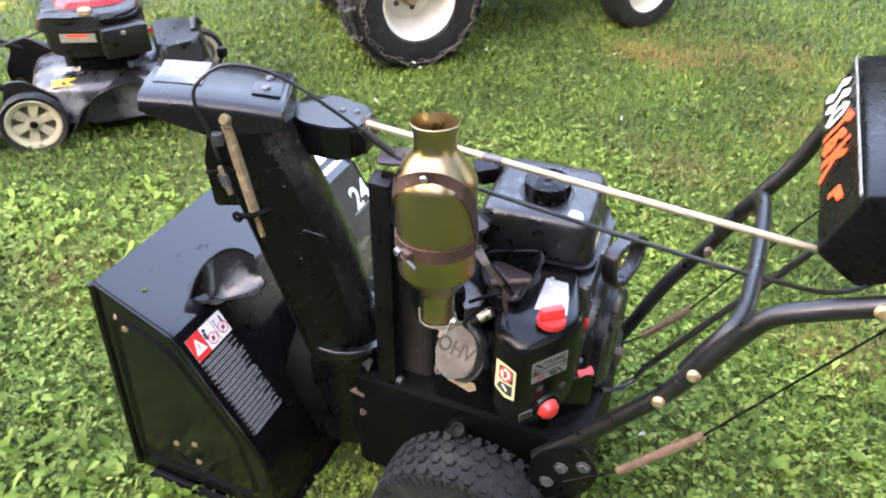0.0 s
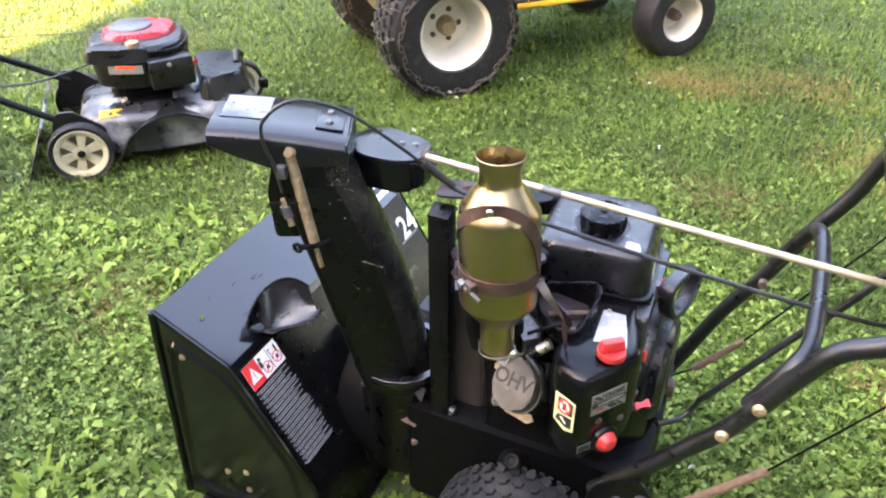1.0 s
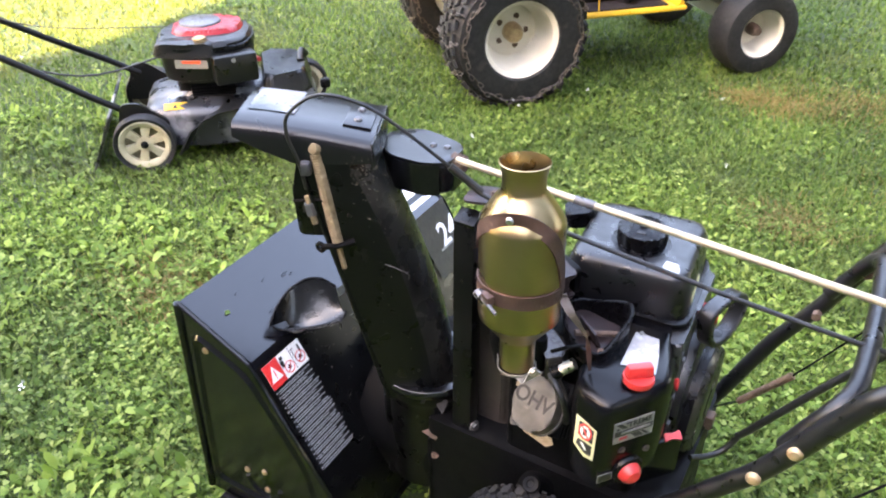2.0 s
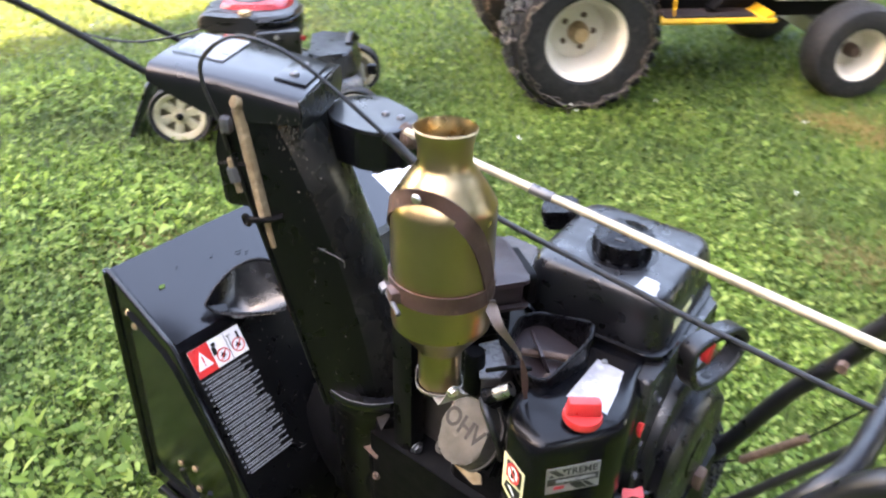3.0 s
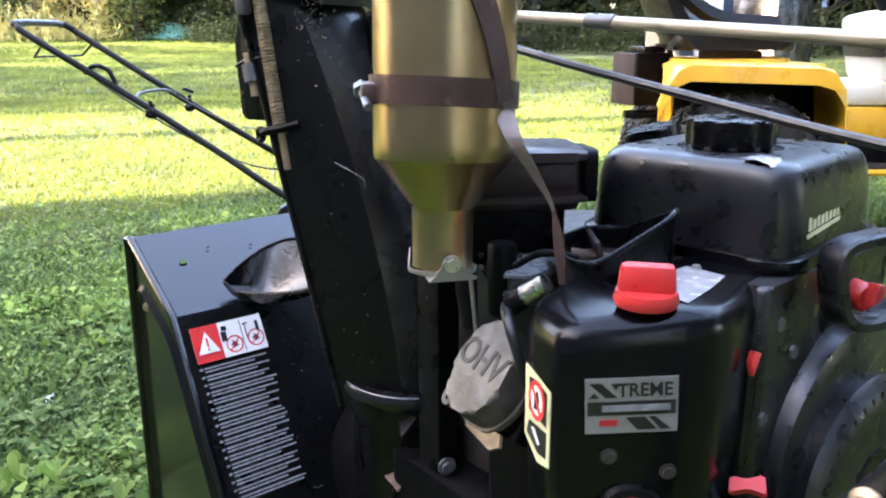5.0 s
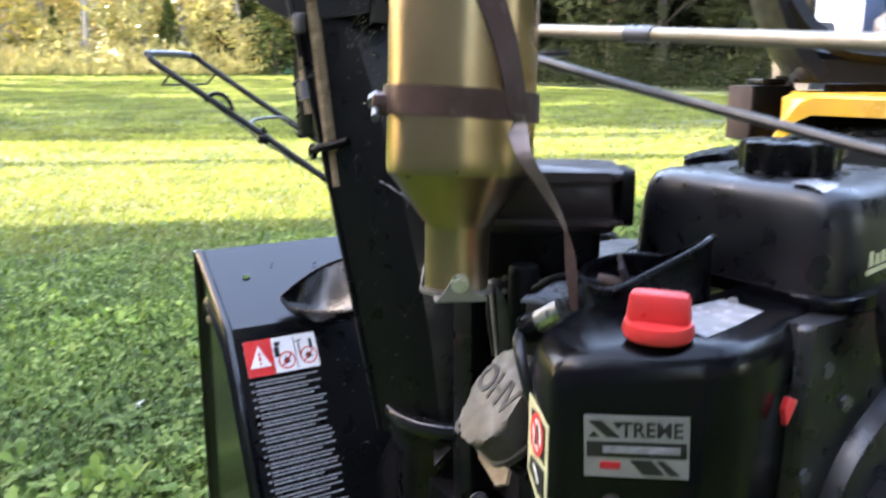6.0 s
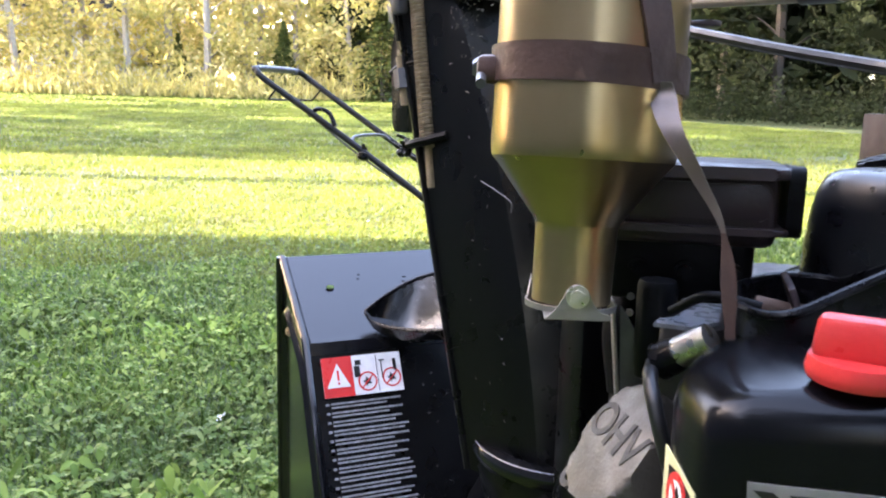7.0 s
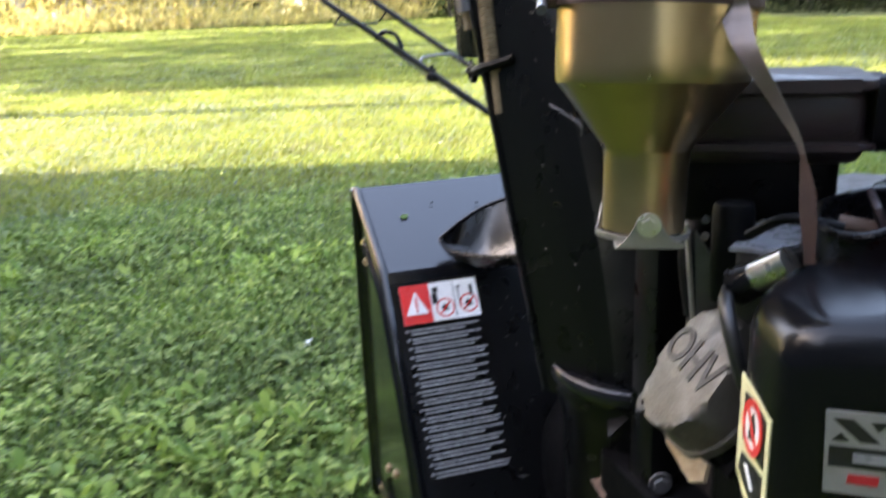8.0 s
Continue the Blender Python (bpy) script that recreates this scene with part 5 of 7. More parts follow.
    part("tank_label", sheet([[(x0, y, 0.6942), (x0 + 0.014, y, 0.6937), (x0 + 0.024, y, 0.6918), (x0 + w, y, 0.6895)] for x0, w, y in ((0.324, 0.026, -0.036), (0.324, 0.027, -0.022), (0.324, 0.028, -0.008))], 0.0006), STICKY, tank, "small glossy white label")
    side = frame_of(tm @ Vector((0.0968, -0.026, 0.641)), tm.to_3x3() @ Vector((0, 1, 0)), (0, 0, 1)) @ pose(0, 0, 0, 80)
    logo = part("tank_logo", prism([(-0.034, -0.010), (0.032, -0.004), (0.033, -0.001), (-0.034, -0.0065)], 0, 0.0008, side), YELLOWV, tank, "pale yellow logo strokes")
    for k in range(8):
        x, h = -0.030 + 0.008 * k, (0.012, 0.008, 0.009, 0.008, 0.013, 0.009, 0.008, 0.011)[k]
        z = -0.0045 + 0.0007 * k
        part("logo_stroke", prism([(x, z), (x + 0.0052, z + 0.0004), (x + 0.0072, z + h), (x + 0.002, z + h)], 0, 0.0008, side), YELLOWV, logo)
    part("second_cap", prism(rounded([(-0.024, -0.02), (0.024, -0.02), (0.024, 0.02), (-0.024, 0.02)], 0.01), 0, 0.03, pose(0.158, 0.077, 0.668, 8, -12, 20), 0.005), PLASTIC, blower, "small black air-cleaner lid")
    part("rear_bracket", box(0.022, 0.024, 0.03, pose(0.43, 0.072, 0.328), 0.004), RUST, blower, "rusty brass-coloured bracket")


engine()


def wheel_tyre(cx, cy, cz, R, W, parent, lugs=True):
    """Tyre about the y axis, with block tread."""
    m = Matrix.Translation((cx, cy, cz)) @ pose(0, 0, 0, 90)
    h = W / 2
    prof = [(R * 0.52, -h * 0.75), (R * 0.6, -h * 0.96), (R * 0.78, -h), (R * 0.9, -h * 0.93), (R * 0.965, -h * 0.72), (R * 0.985, -h * 0.3), (R * 0.985, h * 0.3), (R * 0.965, h * 0.72), (R * 0.9, h * 0.93), (R * 0.78, h), (R * 0.6, h * 0.96), (R * 0.52, h * 0.75), (R * 0.52, -h * 0.75)]
    ty = part("tyre", lathe(prof, 56, m), RUBBER, parent, "black tyre with block tread")
    return ty


def blower_wheel(y):
    c = Vector((0.257, y, 0.160))
    w = part("wheel", cyl(c + Vector((0, -0.03, 0)), c + Vector((0, 0.03, 0)), 0.088, 32, bevel=0.004), DARK, blower, "dark steel wheel with rubber tyre")
    ty = wheel_tyre(c.x, c.y, c.z, 0.165, 0.105, w)
    rows = ((-0.038, 0.0), (-0.013, 0.5), (0.013, 0.0), (0.038, 0.5))
    star = [(0.0105 * (1.0 if i % 2 else 0.72) * math.cos(math.pi * i / 6), 0.0105 * (1.0 if i % 2 else 0.72) * math.sin(math.pi * i / 6)) for i in range(12)]
    proto = bpy.data.meshes.new("tread_block")
    bm = prism(star, -0.002, 0.0055)
    bm.to_mesh(proto)
    bm.free()
    proto.materials.append(RUBBER)
    blocks = bmesh.new()
    n = 38
    for off, ph in rows:
        for i in range(n):
            a = 2 * math.pi * (i + ph) / n
            r = 0.165 * (0.985 if abs(off) < 0.02 else 0.972)
            p = c + Vector((r * math.cos(a), off, r * math.sin(a)))
            tmp = proto.copy()
            tmp.transform(frame_of(p, (0, 1, 0), (math.cos(a), 0, math.sin(a) + (0.0))) @ pose(0, 0, 0, 0, 0, 15))
            blocks.from_mesh(tmp)
            bpy.data.meshes.remove(tmp)
    for i in range(64):
        a = 2 * math.pi * i / 64
        for s in (-1, 1):
            box(0.022, 0.0085, 0.004, frame_of(c + Vector((0.152 * math.cos(a), s * 0.0488, 0.152 * math.sin(a))), (math.cos(a), 0, math.sin(a)), (0, s, 0)), bm=blocks)
    part("tread", blocks, RUBBER, w)
    bpy.data.meshes.remove(proto)
    return w


blower_wheel(-0.252)
blower_wheel(0.252)
fit = part("axle_fitting", lathe([(0, 0.006), (0.010, 0.006), (0.013, 0.002), (0.016, -0.004), (0.030, -0.026), (0.032, -0.034), (0, -0.034)], 24, pose(0.222, -0.196, 0.322, 30, 8, 0)), DARK, blower, "dark cone-shaped fitting above the wheel")
part("fitting_plug", lathe([(0, 0.006), (0.006, 0.007), (0.007, 0.012), (0.0125, 0.013), (0.0145, 0.009), (0.0145, -0.004), (0, -0.004)], 18, pose(0.219, -0.205, 0.333, 38, 8, 0)), DARK, fit, "dark steel plug")
part("axle", cyl((0.255, -0.25, 0.165), (0.255, 0.25, 0.165), 0.012, 14), DARK, blower)


def handles():
    near = [(0.36, -0.2, 0.325), (0.40, -0.203, 0.381), (0.445, -0.207, 0.44), (0.485, -0.211, 0.498), (0.526, -0.214, 0.556), (0.561, -0.217, 0.622), (0.594, -0.22, 0.692), (0.624, -0.222, 0.744), (0.664, -0.223, 0.770), (0.732, -0.225, 0.803), (0.86, -0.23, 0.862), (1.02, -0.23, 0.90)]
    nb = part("handlebar", tube(near, 0.0135, seg=16), BARP, blower, "glossy black handlebar tube")
    far = [(0.37, 0.2, 0.20), (0.401, 0.205, 0.242), (0.433, 0.208, 0.308), (0.487, 0.21, 0.441), (0.541, 0.21, 0.541), (0.595, 0.21, 0.655), (0.640, 0.21, 0.738), (0.674, 0.21, 0.828), (0.73, 0.212, 0.90), (0.86, 0.215, 0.945), (1.02, 0.215, 0.97)]
    fb = part("handlebar", tube(far, 0.0135, seg=16), BARP, blower, "glossy black handlebar tube")
    for x, z in ((0.525, 0.560), (0.560, 0.626), (0.732, 0.805)):
        part("bar_bolt", lathe([(0, 0.007), (0.006, 0.006), (0.0095, 0.002), (0.0095, 0), (0, 0)], 16, frame_of((x, -0.2295 - (0.009 if x > 0.7 else 0), z), (1, 0, 0), (0, -1, 0.15))), BOLT, nb, "brass-coloured carriage bolt")
    for x, z in ((0.543, 0.545), (0.592, 0.648)):
        part("bar_nut", cyl((x, 0.207 - 0.03, z), (x, 0.19, z), 0.008, 6), RUST, fb)
    cross = [(0.548, -0.197, 0.600), (0.568, -0.196, 0.645), (0.588, -0.188, 0.680), (0.602, -0.155, 0.692), (0.607, -0.08, 0.693), (0.609, 0.0, 0.693), (0.608, 0.09, 0.693), (0.604, 0.15, 0.691), (0.593, 0.178, 0.674), (0.572, 0.187, 0.632), (0.55, 0.19, 0.59)]
    part("cross_bar", tube(cross, 0.0125, seg=16), BARP, blower, "black bent cross tube")
    # console
    prof = [(0.648, 0.847), (0.677, 0.932), (0.83, 0.970), (0.84, 0.875), (0.70, 0.813)]
    turn = Matrix(((1, 0, 0, 0), (0, 0, 1, 0), (0, 1, 0, 0), (0, 0, 0, 1)))
    con = part("console", prism(prof, -0.217, 0.205, turn, 0.006, 2), PLASTIC, blower, "black control console with white and orange lettering shapes")
    m = frame_of(Vector((0.6625, 0, 0.8895)) + Vector((-0.0012, 0, 0.0005)), (0, -1, 0), (-0.946, 0, 0.323))
    part("console_trim", box(0.415, 0.005, 0.002, m @ Matrix.Translation((0, 0.038, 0)), 0.0008, 1), SILVER, con, "silver trim line")
    # slanted brush-like marks, three white, three orange and a small one
    def stroke(pts, material, label):
        part("logo_shape", prism(rounded(pts, 0.004, 3), 0, 0.0008, m @ Matrix.Translation((0, -0.004, 0))), material, con, label)
    for x0 in (-0.175, -0.135):
        stroke([(x0 - 0.012, 0.012), (x0 + 0.016, 0.030), (x0 + 0.026, 0.022), (x0 + 0.006, 0.006), (x0 + 0.022, -0.012), (x0 - 0.006, -0.030), (x0 - 0.018, -0.020), (x0 + 0.004, -0.008)], WHITE, "white logo shape")
    stroke([(-0.108, -0.016), (-0.098, 0.016), (-0.078, 0.026), (-0.066, 0.012), (-0.074, -0.018), (-0.094, -0.028)], WHITE, "white logo shape")
    part("logo_gap", prism(rounded([(-0.097, -0.010), (-0.089, 0.010), (-0.078, 0.014), (-0.083, -0.012)], 0.004, 3), 0.0008, 0.0012, m @ Matrix.Translation((0, -0.004, 0))), PLASTIC, con)
    stroke([(-0.064, 0.024), (-0.018, 0.036), (-0.016, 0.024), (-0.036, 0.016), (-0.046, -0.032), (-0.060, -0.030), (-0.050, 0.014)], ORANGE, "orange logo shape")
    stroke([(-0.036, -0.026), (-0.022, 0.012), (0.006, 0.020), (0.010, 0.010), (-0.006, 0.002), (0.006, -0.008), (0.002, -0.028), (-0.02, -0.034)], ORANGE, "orange logo shape")
    stroke([(0.012, -0.032), (0.022, 0.026), (0.032, 0.026), (0.032, 0.004), (0.056, 0.022), (0.062, 0.012), (0.044, -0.004), (0.066, -0.036), (0.052, -0.036), (0.034, -0.012), (0.026, -0.034)], ORANGE, "orange logo shape")
    stroke([(0.118, -0.016), (0.124, 0.006), (0.162, 0.012), (0.160, 0.0), (0.134, -0.006), (0.132, -0.018)], ORANGE, "orange logo shape")
    # shift rod and the two clutch cables with their rusty springs
    part("shift_rod", tube([(0.70, 0.0, 0.80), (0.676, 0.0, 0.711), (0.58, 0.0, 0.555), (0.50, 0.0, 0.42), (0.486, 0.0, 0.40)], 0.006, n=3), CABLE, blower, "black shift rod")
    part("shift_hook", tube([(0.49, 0.0, 0.405), (0.475, -0.01, 0.375), (0.455, -0.03, 0.365), (0.43, -0.06, 0.375)], 0.005), CABLE, blower)
    for y, a, b, c in ((-0.222, (0.493, 0.383), (0.595, 0.515), (0.80, 0.86)), (0.16, (0.466, 0.330), (0.538, 0.427), (0.78, 0.845))):
        sp = part("clutch_spring", cyl((a[0], y, a[1]), (b[0], y, b[1]), 0.0055 if y < 0 else 0.006, 14), CLUTCH, blower, "rusty brown clutch spring")
        d = Vector((b[0] - a[0], 0, b[1] - a[1]))
        for i in range(40):
            q = Vector((a[0], y, a[1])) + d * (i / 40)
            cyl_bm = cyl(q, q + d * 0.012, 0.0068, 10)
            part("spring_coil", cyl_bm, CLUTCH, sp)
        part("clutch_wire", cyl((b[0], y, b[1]), (c[0], y, c[1]), 0.0018, 6), DARK, blower)
        part("lower_wire", cyl((a[0], y, a[1]), (a[0] - 0.08, y, a[1] - 0.07), 0.002, 6), DARK, blower)


handles()


# ---- push mower ----
MOW_AX = Vector((0.717, 0.697, 0)).normalized()
MOW_AZ = math.degrees(math.atan2(MOW_AX.y, MOW_AX.x))
mower = thing("lawn_mower", "grey and black push lawn mower with red-topped engine, on grass", "lawn mower", m=pose(-1.673, 1.042, 0, 0, 0, MOW_AZ))


def mower_wheel(x, y, r):
    c = Vector((x, y, r))
    s = -1 if y < 0 else 1
    fm = frame_of(c, (1, 0, 0), (0, s, 0))
    w = part("wheel", lathe([(r * 0.64, 0.010), (r * 0.70, 0.016), (r * 0.80, 0.020), (r * 0.85, 0.016), (r * 0.85, -0.02), (r * 0.64, -0.02), (r * 0.64, 0.010)], 40, fm), WHEELW, mower, "cream plastic spoked wheel")
    # back disc in the darker tan, so the spoke gaps look shaded
    part("wheel_back", lathe([(0, -0.012), (r * 0.66, -0.012), (r * 0.66, -0.006), (0, -0.006)], 32, fm), WHEELD, w, "tan recess behind the spokes, shade in its colour")
    part("tyre", lathe([(r * 0.83, -0.024), (r * 0.96, -0.026), (r, -0.018), (r, 0.018), (r * 0.96, 0.025), (r * 0.83, 0.017), (r * 0.83, -0.024)], 48, fm), RUBBER, w)
    for i in range(6):
        part("spoke", prism([(r * 0.15, -r * 0.10), (r * 0.68, -r * 0.17), (r * 0.68, r * 0.17), (r * 0.15, r * 0.10)], -0.008, 0.0075, fm @ pose(0, 0, 0, 0, 0, 60 * i + 18), 0.002, 1), WHEELW, w)
    part("hub", lathe([(0, 0.018), (r * 0.10, 0.017), (r * 0.15, 0.012), (r * 0.26, 0.009), (r * 0.27, -0.006), (0, -0.006)], 20, fm), WHEELW, w)
    part("axle_nut", lathe([(0, 0.026), (r * 0.07, 0.025), (r * 0.13, 0.019), (r * 0.13, 0.012), (0, 0.012)], 8, fm), DARK, w)


def build_mower():
    for x, y in ((-0.30, -0.25), (-0.30, 0.25), (0.32, -0.24), (0.32, 0.24)):
        mower_wheel(x, y, 0.109 if x < 0 else 0.10)
    out = rounded([(-0.30, -0.20), (-0.12, -0.26), (0.18, -0.26), (0.36, -0.16), (0.36, 0.16), (0.18, 0.26), (-0.12, 0.26), (-0.30, 0.20)], 0.09, 5)
    out = [(x, y * 0.86) for x, y in out]
    bm = bmesh.new()
    rings = []
    for z, k in ((0.07, 1.04), (0.10, 1.0), (0.17, 0.98), (0.195, 0.93), (0.205, 0.82), (0.215, 0.55), (0.235, 0.5), (0.24, 0.4)):
        rings.append([bm.verts.new((x * k, y * k, z + 0.05 * (1 if k > 0.9 and x > 0.2 else 0) * 0)) for x, y in out])
    for a, b in zip(rings, rings[1:]):
        for i in range(len(out)):
            bm.faces.new((a[i], a[(i + 1) % len(out)], b[(i + 1) % len(out)], b[i]))
    bm.faces.new(rings[-1])
    deck = part("deck", bm, DECK, mower, "worn grey stamped steel deck", angle=45)
    # side discharge hood; a solid black box gives the shade in its mouth
    rows = []
    for i in range(9):
        t = i / 8
        a = math.pi * t
        rows.append([(-0.12 + 0.30 * t, -0.15, 0.10 + 0.115 * math.sin(a) ** 0.6), (-0.16 + 0.38 * t, -0.22, 0.06 + 0.145 * math.sin(a) ** 0.6), (-0.19 + 0.44 * t, -0.275, 0.06 + 0.155 * math.sin(a) ** 0.6)])
    part("discharge_hood", sheet(rows, 0.006), DECKB, mower, "black discharge hood")
    part("discharge_mouth_shade", box(0.30, 0.02, 0.12, pose(0.03, -0.20, 0.05), 0.01), INK_HOLLOW, mower)
    part("rear_flap", box(0.010, 0.46, 0.22, pose(-0.495, 0, 0.012, 0, 24, 0), 0.004), DECK, mower, "grey rubber trailing flap")
    for y in (-0.235, 0.235):
        part("height_bracket", prism(rounded([(-0.40, 0.10), (-0.22, 0.10), (-0.20, 0.17), (-0.30, 0.25), (-0.36, 0.25)], 0.02), -0.006, 0.006, Matrix(((1, 0, 0, 0), (0, 0, 1, y * 0.9), (0, 1, 0, 0), (0, 0, 0, 1)))), DECKB, mower)
    yl = part("yellow_label", prism([(-0.05, -0.02), (0.045, -0.02), (0.03, 0.022), (-0.05, 0.022)], 0, 0.001, pose(-0.17, -0.165, 0.2035, 14, 0, 0)), YELLOW, mower, "yellow and white warning label")
    part("label_mark", prism([(-0.02, -0.012), (0.0, -0.012), (-0.01, 0.012)], 0, 0.001, pose(-0.17, -0.165, 0.2048, 14, 0, 0)), INK_HOLLOW, yl)
    # engine
    oval = rounded([(-0.165, -0.12), (-0.03, -0.165), (0.13, -0.14), (0.17, 0.0), (0.13, 0.15), (-0.06, 0.165), (-0.17, 0.09)], 0.09, 6)
    part("engine_base", prism([(x * 0.8, y * 0.8) for x, y in oval], 0.20, 0.30, None, 0.01), DARK, mower)
    part("engine_body", prism(oval, 0.285, 0.405, None, 0.012, 3, inset=-0.012), DECKB, mower, "black engine shroud")
    part("engine_band", prism([(x * 1.08, y * 1.08) for x, y in oval], 0.40, 0.43, None, 0.01, 3), PLASTIC, mower)
    top = part("engine_top", prism([(x * 0.86 + 0.01, y * 0.74 + 0.035) for x, y in oval], 0.425, 0.468, None, 0.018, 3, inset=0.02), CRIMSON, mower, "crimson engine cover")
    part("top_disc", lathe([(0, 0.016), (0.05, 0.015), (0.075, 0.010), (0.08, 0), (0, 0)], 40, pose(-0.02, 0.045, 0.466)), HINGE, top, "silver starter screen")
    part("air_filter", box(0.16, 0.07, 0.12, pose(0.09, -0.165, 0.285, 0, 0, 12), 0.012), DECKB, mower, "black air-filter box")
    part("shroud_visor", prism(rounded([(-0.2, -0.13), (-0.03, -0.182), (0.04, -0.175), (0.03, -0.09), (-0.17, -0.05)], 0.03), 0.395, 0.45, None, 0.012, 3, inset=0.015), DECKB, mower, "black shroud front")
    for dx in (-0.02, 0.02):
        part("filter_screw", cyl((0.07 + dx, -0.2, 0.385), (0.07 + dx, -0.207, 0.385), 0.008, 10), SILVER, mower)
    part("primer", cyl((0.172, -0.16, 0.37), (0.182, -0.172, 0.37), 0.010, 12), CRIMSON, mower, "red primer button")
    for i in range(5):
        part("cylinder_fin", box(0.16, 0.05, 0.004, pose(0.0, -0.125, 0.225 + 0.013 * i, 0, 0, -8), 0.001), DARK, mower)
    part("engine_label", box(0.12, 0.002, 0.034, pose(-0.06, -0.174, 0.355, 0, 0, -16)), SILVER, mower, "orange and white engine label")
    part("label_strip", box(0.07, 0.002, 0.012, pose(-0.06, -0.176, 0.376, 0, 0, -16)), ORANGE, mower)
    part("fuel_filler", lathe([(0, 0.035), (0.022, 0.035), (0.024, 0.028), (0.024, 0), (0, 0)], 20, pose(-0.02, -0.13, 0.43)), BOLT, mower, "yellowish fuel cap")
    part("front_cover", prism(rounded([(0.14, -0.19), (0.33, -0.14), (0.35, 0.14), (0.14, 0.19)], 0.05), 0.20, 0.285, None, 0.02, 3, inset=0.03), DECKB, mower, "black front drive cover")
    part("cover_catch", tube([(0.30, -0.02, 0.285), (0.31, 0.03, 0.31), (0.33, 0.06, 0.285)], 0.012), CABLE, mower)
    part("cover_catch", box(0.04, 0.03, 0.04, pose(0.385, -0.08, 0.19), 0.01), PLASTIC, mower)
    part("shroud_shoulder", prism([(x * 1.05, y * 1.05) for x, y in oval], 0.428, 0.448, None, 0.014, 3, inset=0.012), DECKB, mower)
    for ob in mower.children:
        if ob.name.split(".")[0] in ("engine_base", "engine_body", "engine_band", "shroud_shoulder", "engine_top", "air_filter", "engine_label", "label_strip", "fuel_filler", "shroud_visor", "filter_screw", "primer", "cylinder_fin"):
            ob.location = (-0.035, 0.015, 0.02)
            ob.scale.z = 0.9
    # folding handle
    L = Vector((-0.329, -0.2, 0.209))
    T = Vector((-1.387, -0.165, 0.845))
    bar = None
    up = lambda t, y: Vector((L.x + (T.x - L.x) * t, y, L.z + (T.z - L.z) * t))
    loop = [up(0, -0.205), up(0.12, -0.20), up(0.3, -0.17), up(0.6, -0.155), up(0.93, -0.165), up(0.985, -0.158) + Vector((0, 0, 0.006)), up(1.0, -0.12) + Vector((-0.01, 0, 0.01)), up(1.0, 0.12) + Vector((-0.01, 0, 0.01)), up(0.985, 0.158) + Vector((0, 0, 0.006)), up(0.93, 0.165), up(0.6, 0.155), up(0.3, 0.17), up(0.12, 0.20), up(0, 0.205)]
    h = part("handle", tube(loop, 0.0125, seg=12), HANDLEP, mower, "black tubular mower handle")
    part("grip_bar", tube([up(0.993, -0.13) + Vector((-0.008, 0, 0.0095)), up(1.0, -0.1) + Vector((-0.01, 0, 0.0115)), up(1.0, 0.1) + Vector((-0.01, 0, 0.0115)), up(0.993, 0.13) + Vector((-0.008, 0, 0.0095))], 0.0128, seg=12), HINGE, h, "bare metal grip bar")
    part("bail", tube([up(0.90, -0.155), up(0.95, -0.15) + Vector((0.01, 0, -0.075)), up(0.953, -0.12) + Vector((0.01, 0, -0.08)), up(0.953, 0.12) + Vector((0.01, 0, -0.08)), up(0.95, 0.15) + Vector((0.01, 0, -0.075)), up(0.90, 0.155)], 0.004, seg=8), HANDLEP, h)
    part("cross_brace", tube([up(0.58, -0.155), up(0.60, -0.10) + Vector((0, 0, 0.012)), up(0.60, 0.10) + Vector((0, 0, 0.012)), up(0.58, 0.155)], 0.006, seg=8), HINGE, h, "thin steel cross brace")
    for t, y in ((0.535, -0.157), (0.535, 0.157)):
        part("handle_knob", lathe([(0, 0.022), (0.016, 0.02), (0.024, 0.012), (0.024, -0.004), (0.012, -0.012), (0.012, -0.03), (0, -0.03)], 10, frame_of(up(t, y) - Vector((0, 0, 0.012)), (1, 0, 0), (0, 0.3 if y > 0 else -0.3, -1))), PLASTIC, h)
        part("knob_bolt", cyl(up(t, y) + Vector((0, 0, -0.01)), up(t, y) + Vector((0, 0, 0.03)), 0.007, 10), HANDLEP, h)
    part("rope_guide", tube([up(0.68, -0.157) + Vector((0.03, 0, 0.0)), up(0.70, -0.15) + Vector((0.02, 0, 0.035)), up(0.72, -0.15) + Vector((-0.01, 0, 0.035)), up(0.735, -0.157) + Vector((-0.03, 0, 0.0))], 0.009, seg=8), PLASTIC, h)
    part("wing_nut", box(0.045, 0.012, 0.014, Matrix.Translation(up(0.55, 0.16) + Vector((0.0, 0.02, 0.03))) @ pose(0, 0, 0, 0, 20, 10), 0.004), PLASTIC, h)
    part("throttle_cable", tube([up(0.9, -0.15), up(0.5, -0.14) + Vector((0, 0, -0.03)), up(0.15, -0.12) + Vector((0, 0, 0.03)), (-0.1, -0.1, 0.4)], 0.004, seg=8), CABLE, h)
    part("starter_rope", tube([up(0.6, 0.14), up(0.3, 0.1) + Vector((0, 0, 0.06)), (-0.12, 0.02, 0.44)], 0.002, seg=6), CABLE, h)


build_mower()


# ---- garden tractor ----
TR_F = Vector((0.689, 0.725, 0)).normalized()
TR_AZ = math.degrees(math.atan2(TR_F.y, TR_F.x))
TR_ORIGIN = Vector((-0.861, 1.934, 0)) - Vector((TR_F.y, -TR_F.x, 0)) * 0.40
tractor = thing("garden_tractor", "yellow garden tractor with chained rear tyres, white rims and black seat", "tractor", m=pose(TR_ORIGIN.x, TR_ORIGIN.y, 0, 0, 0, TR_AZ))


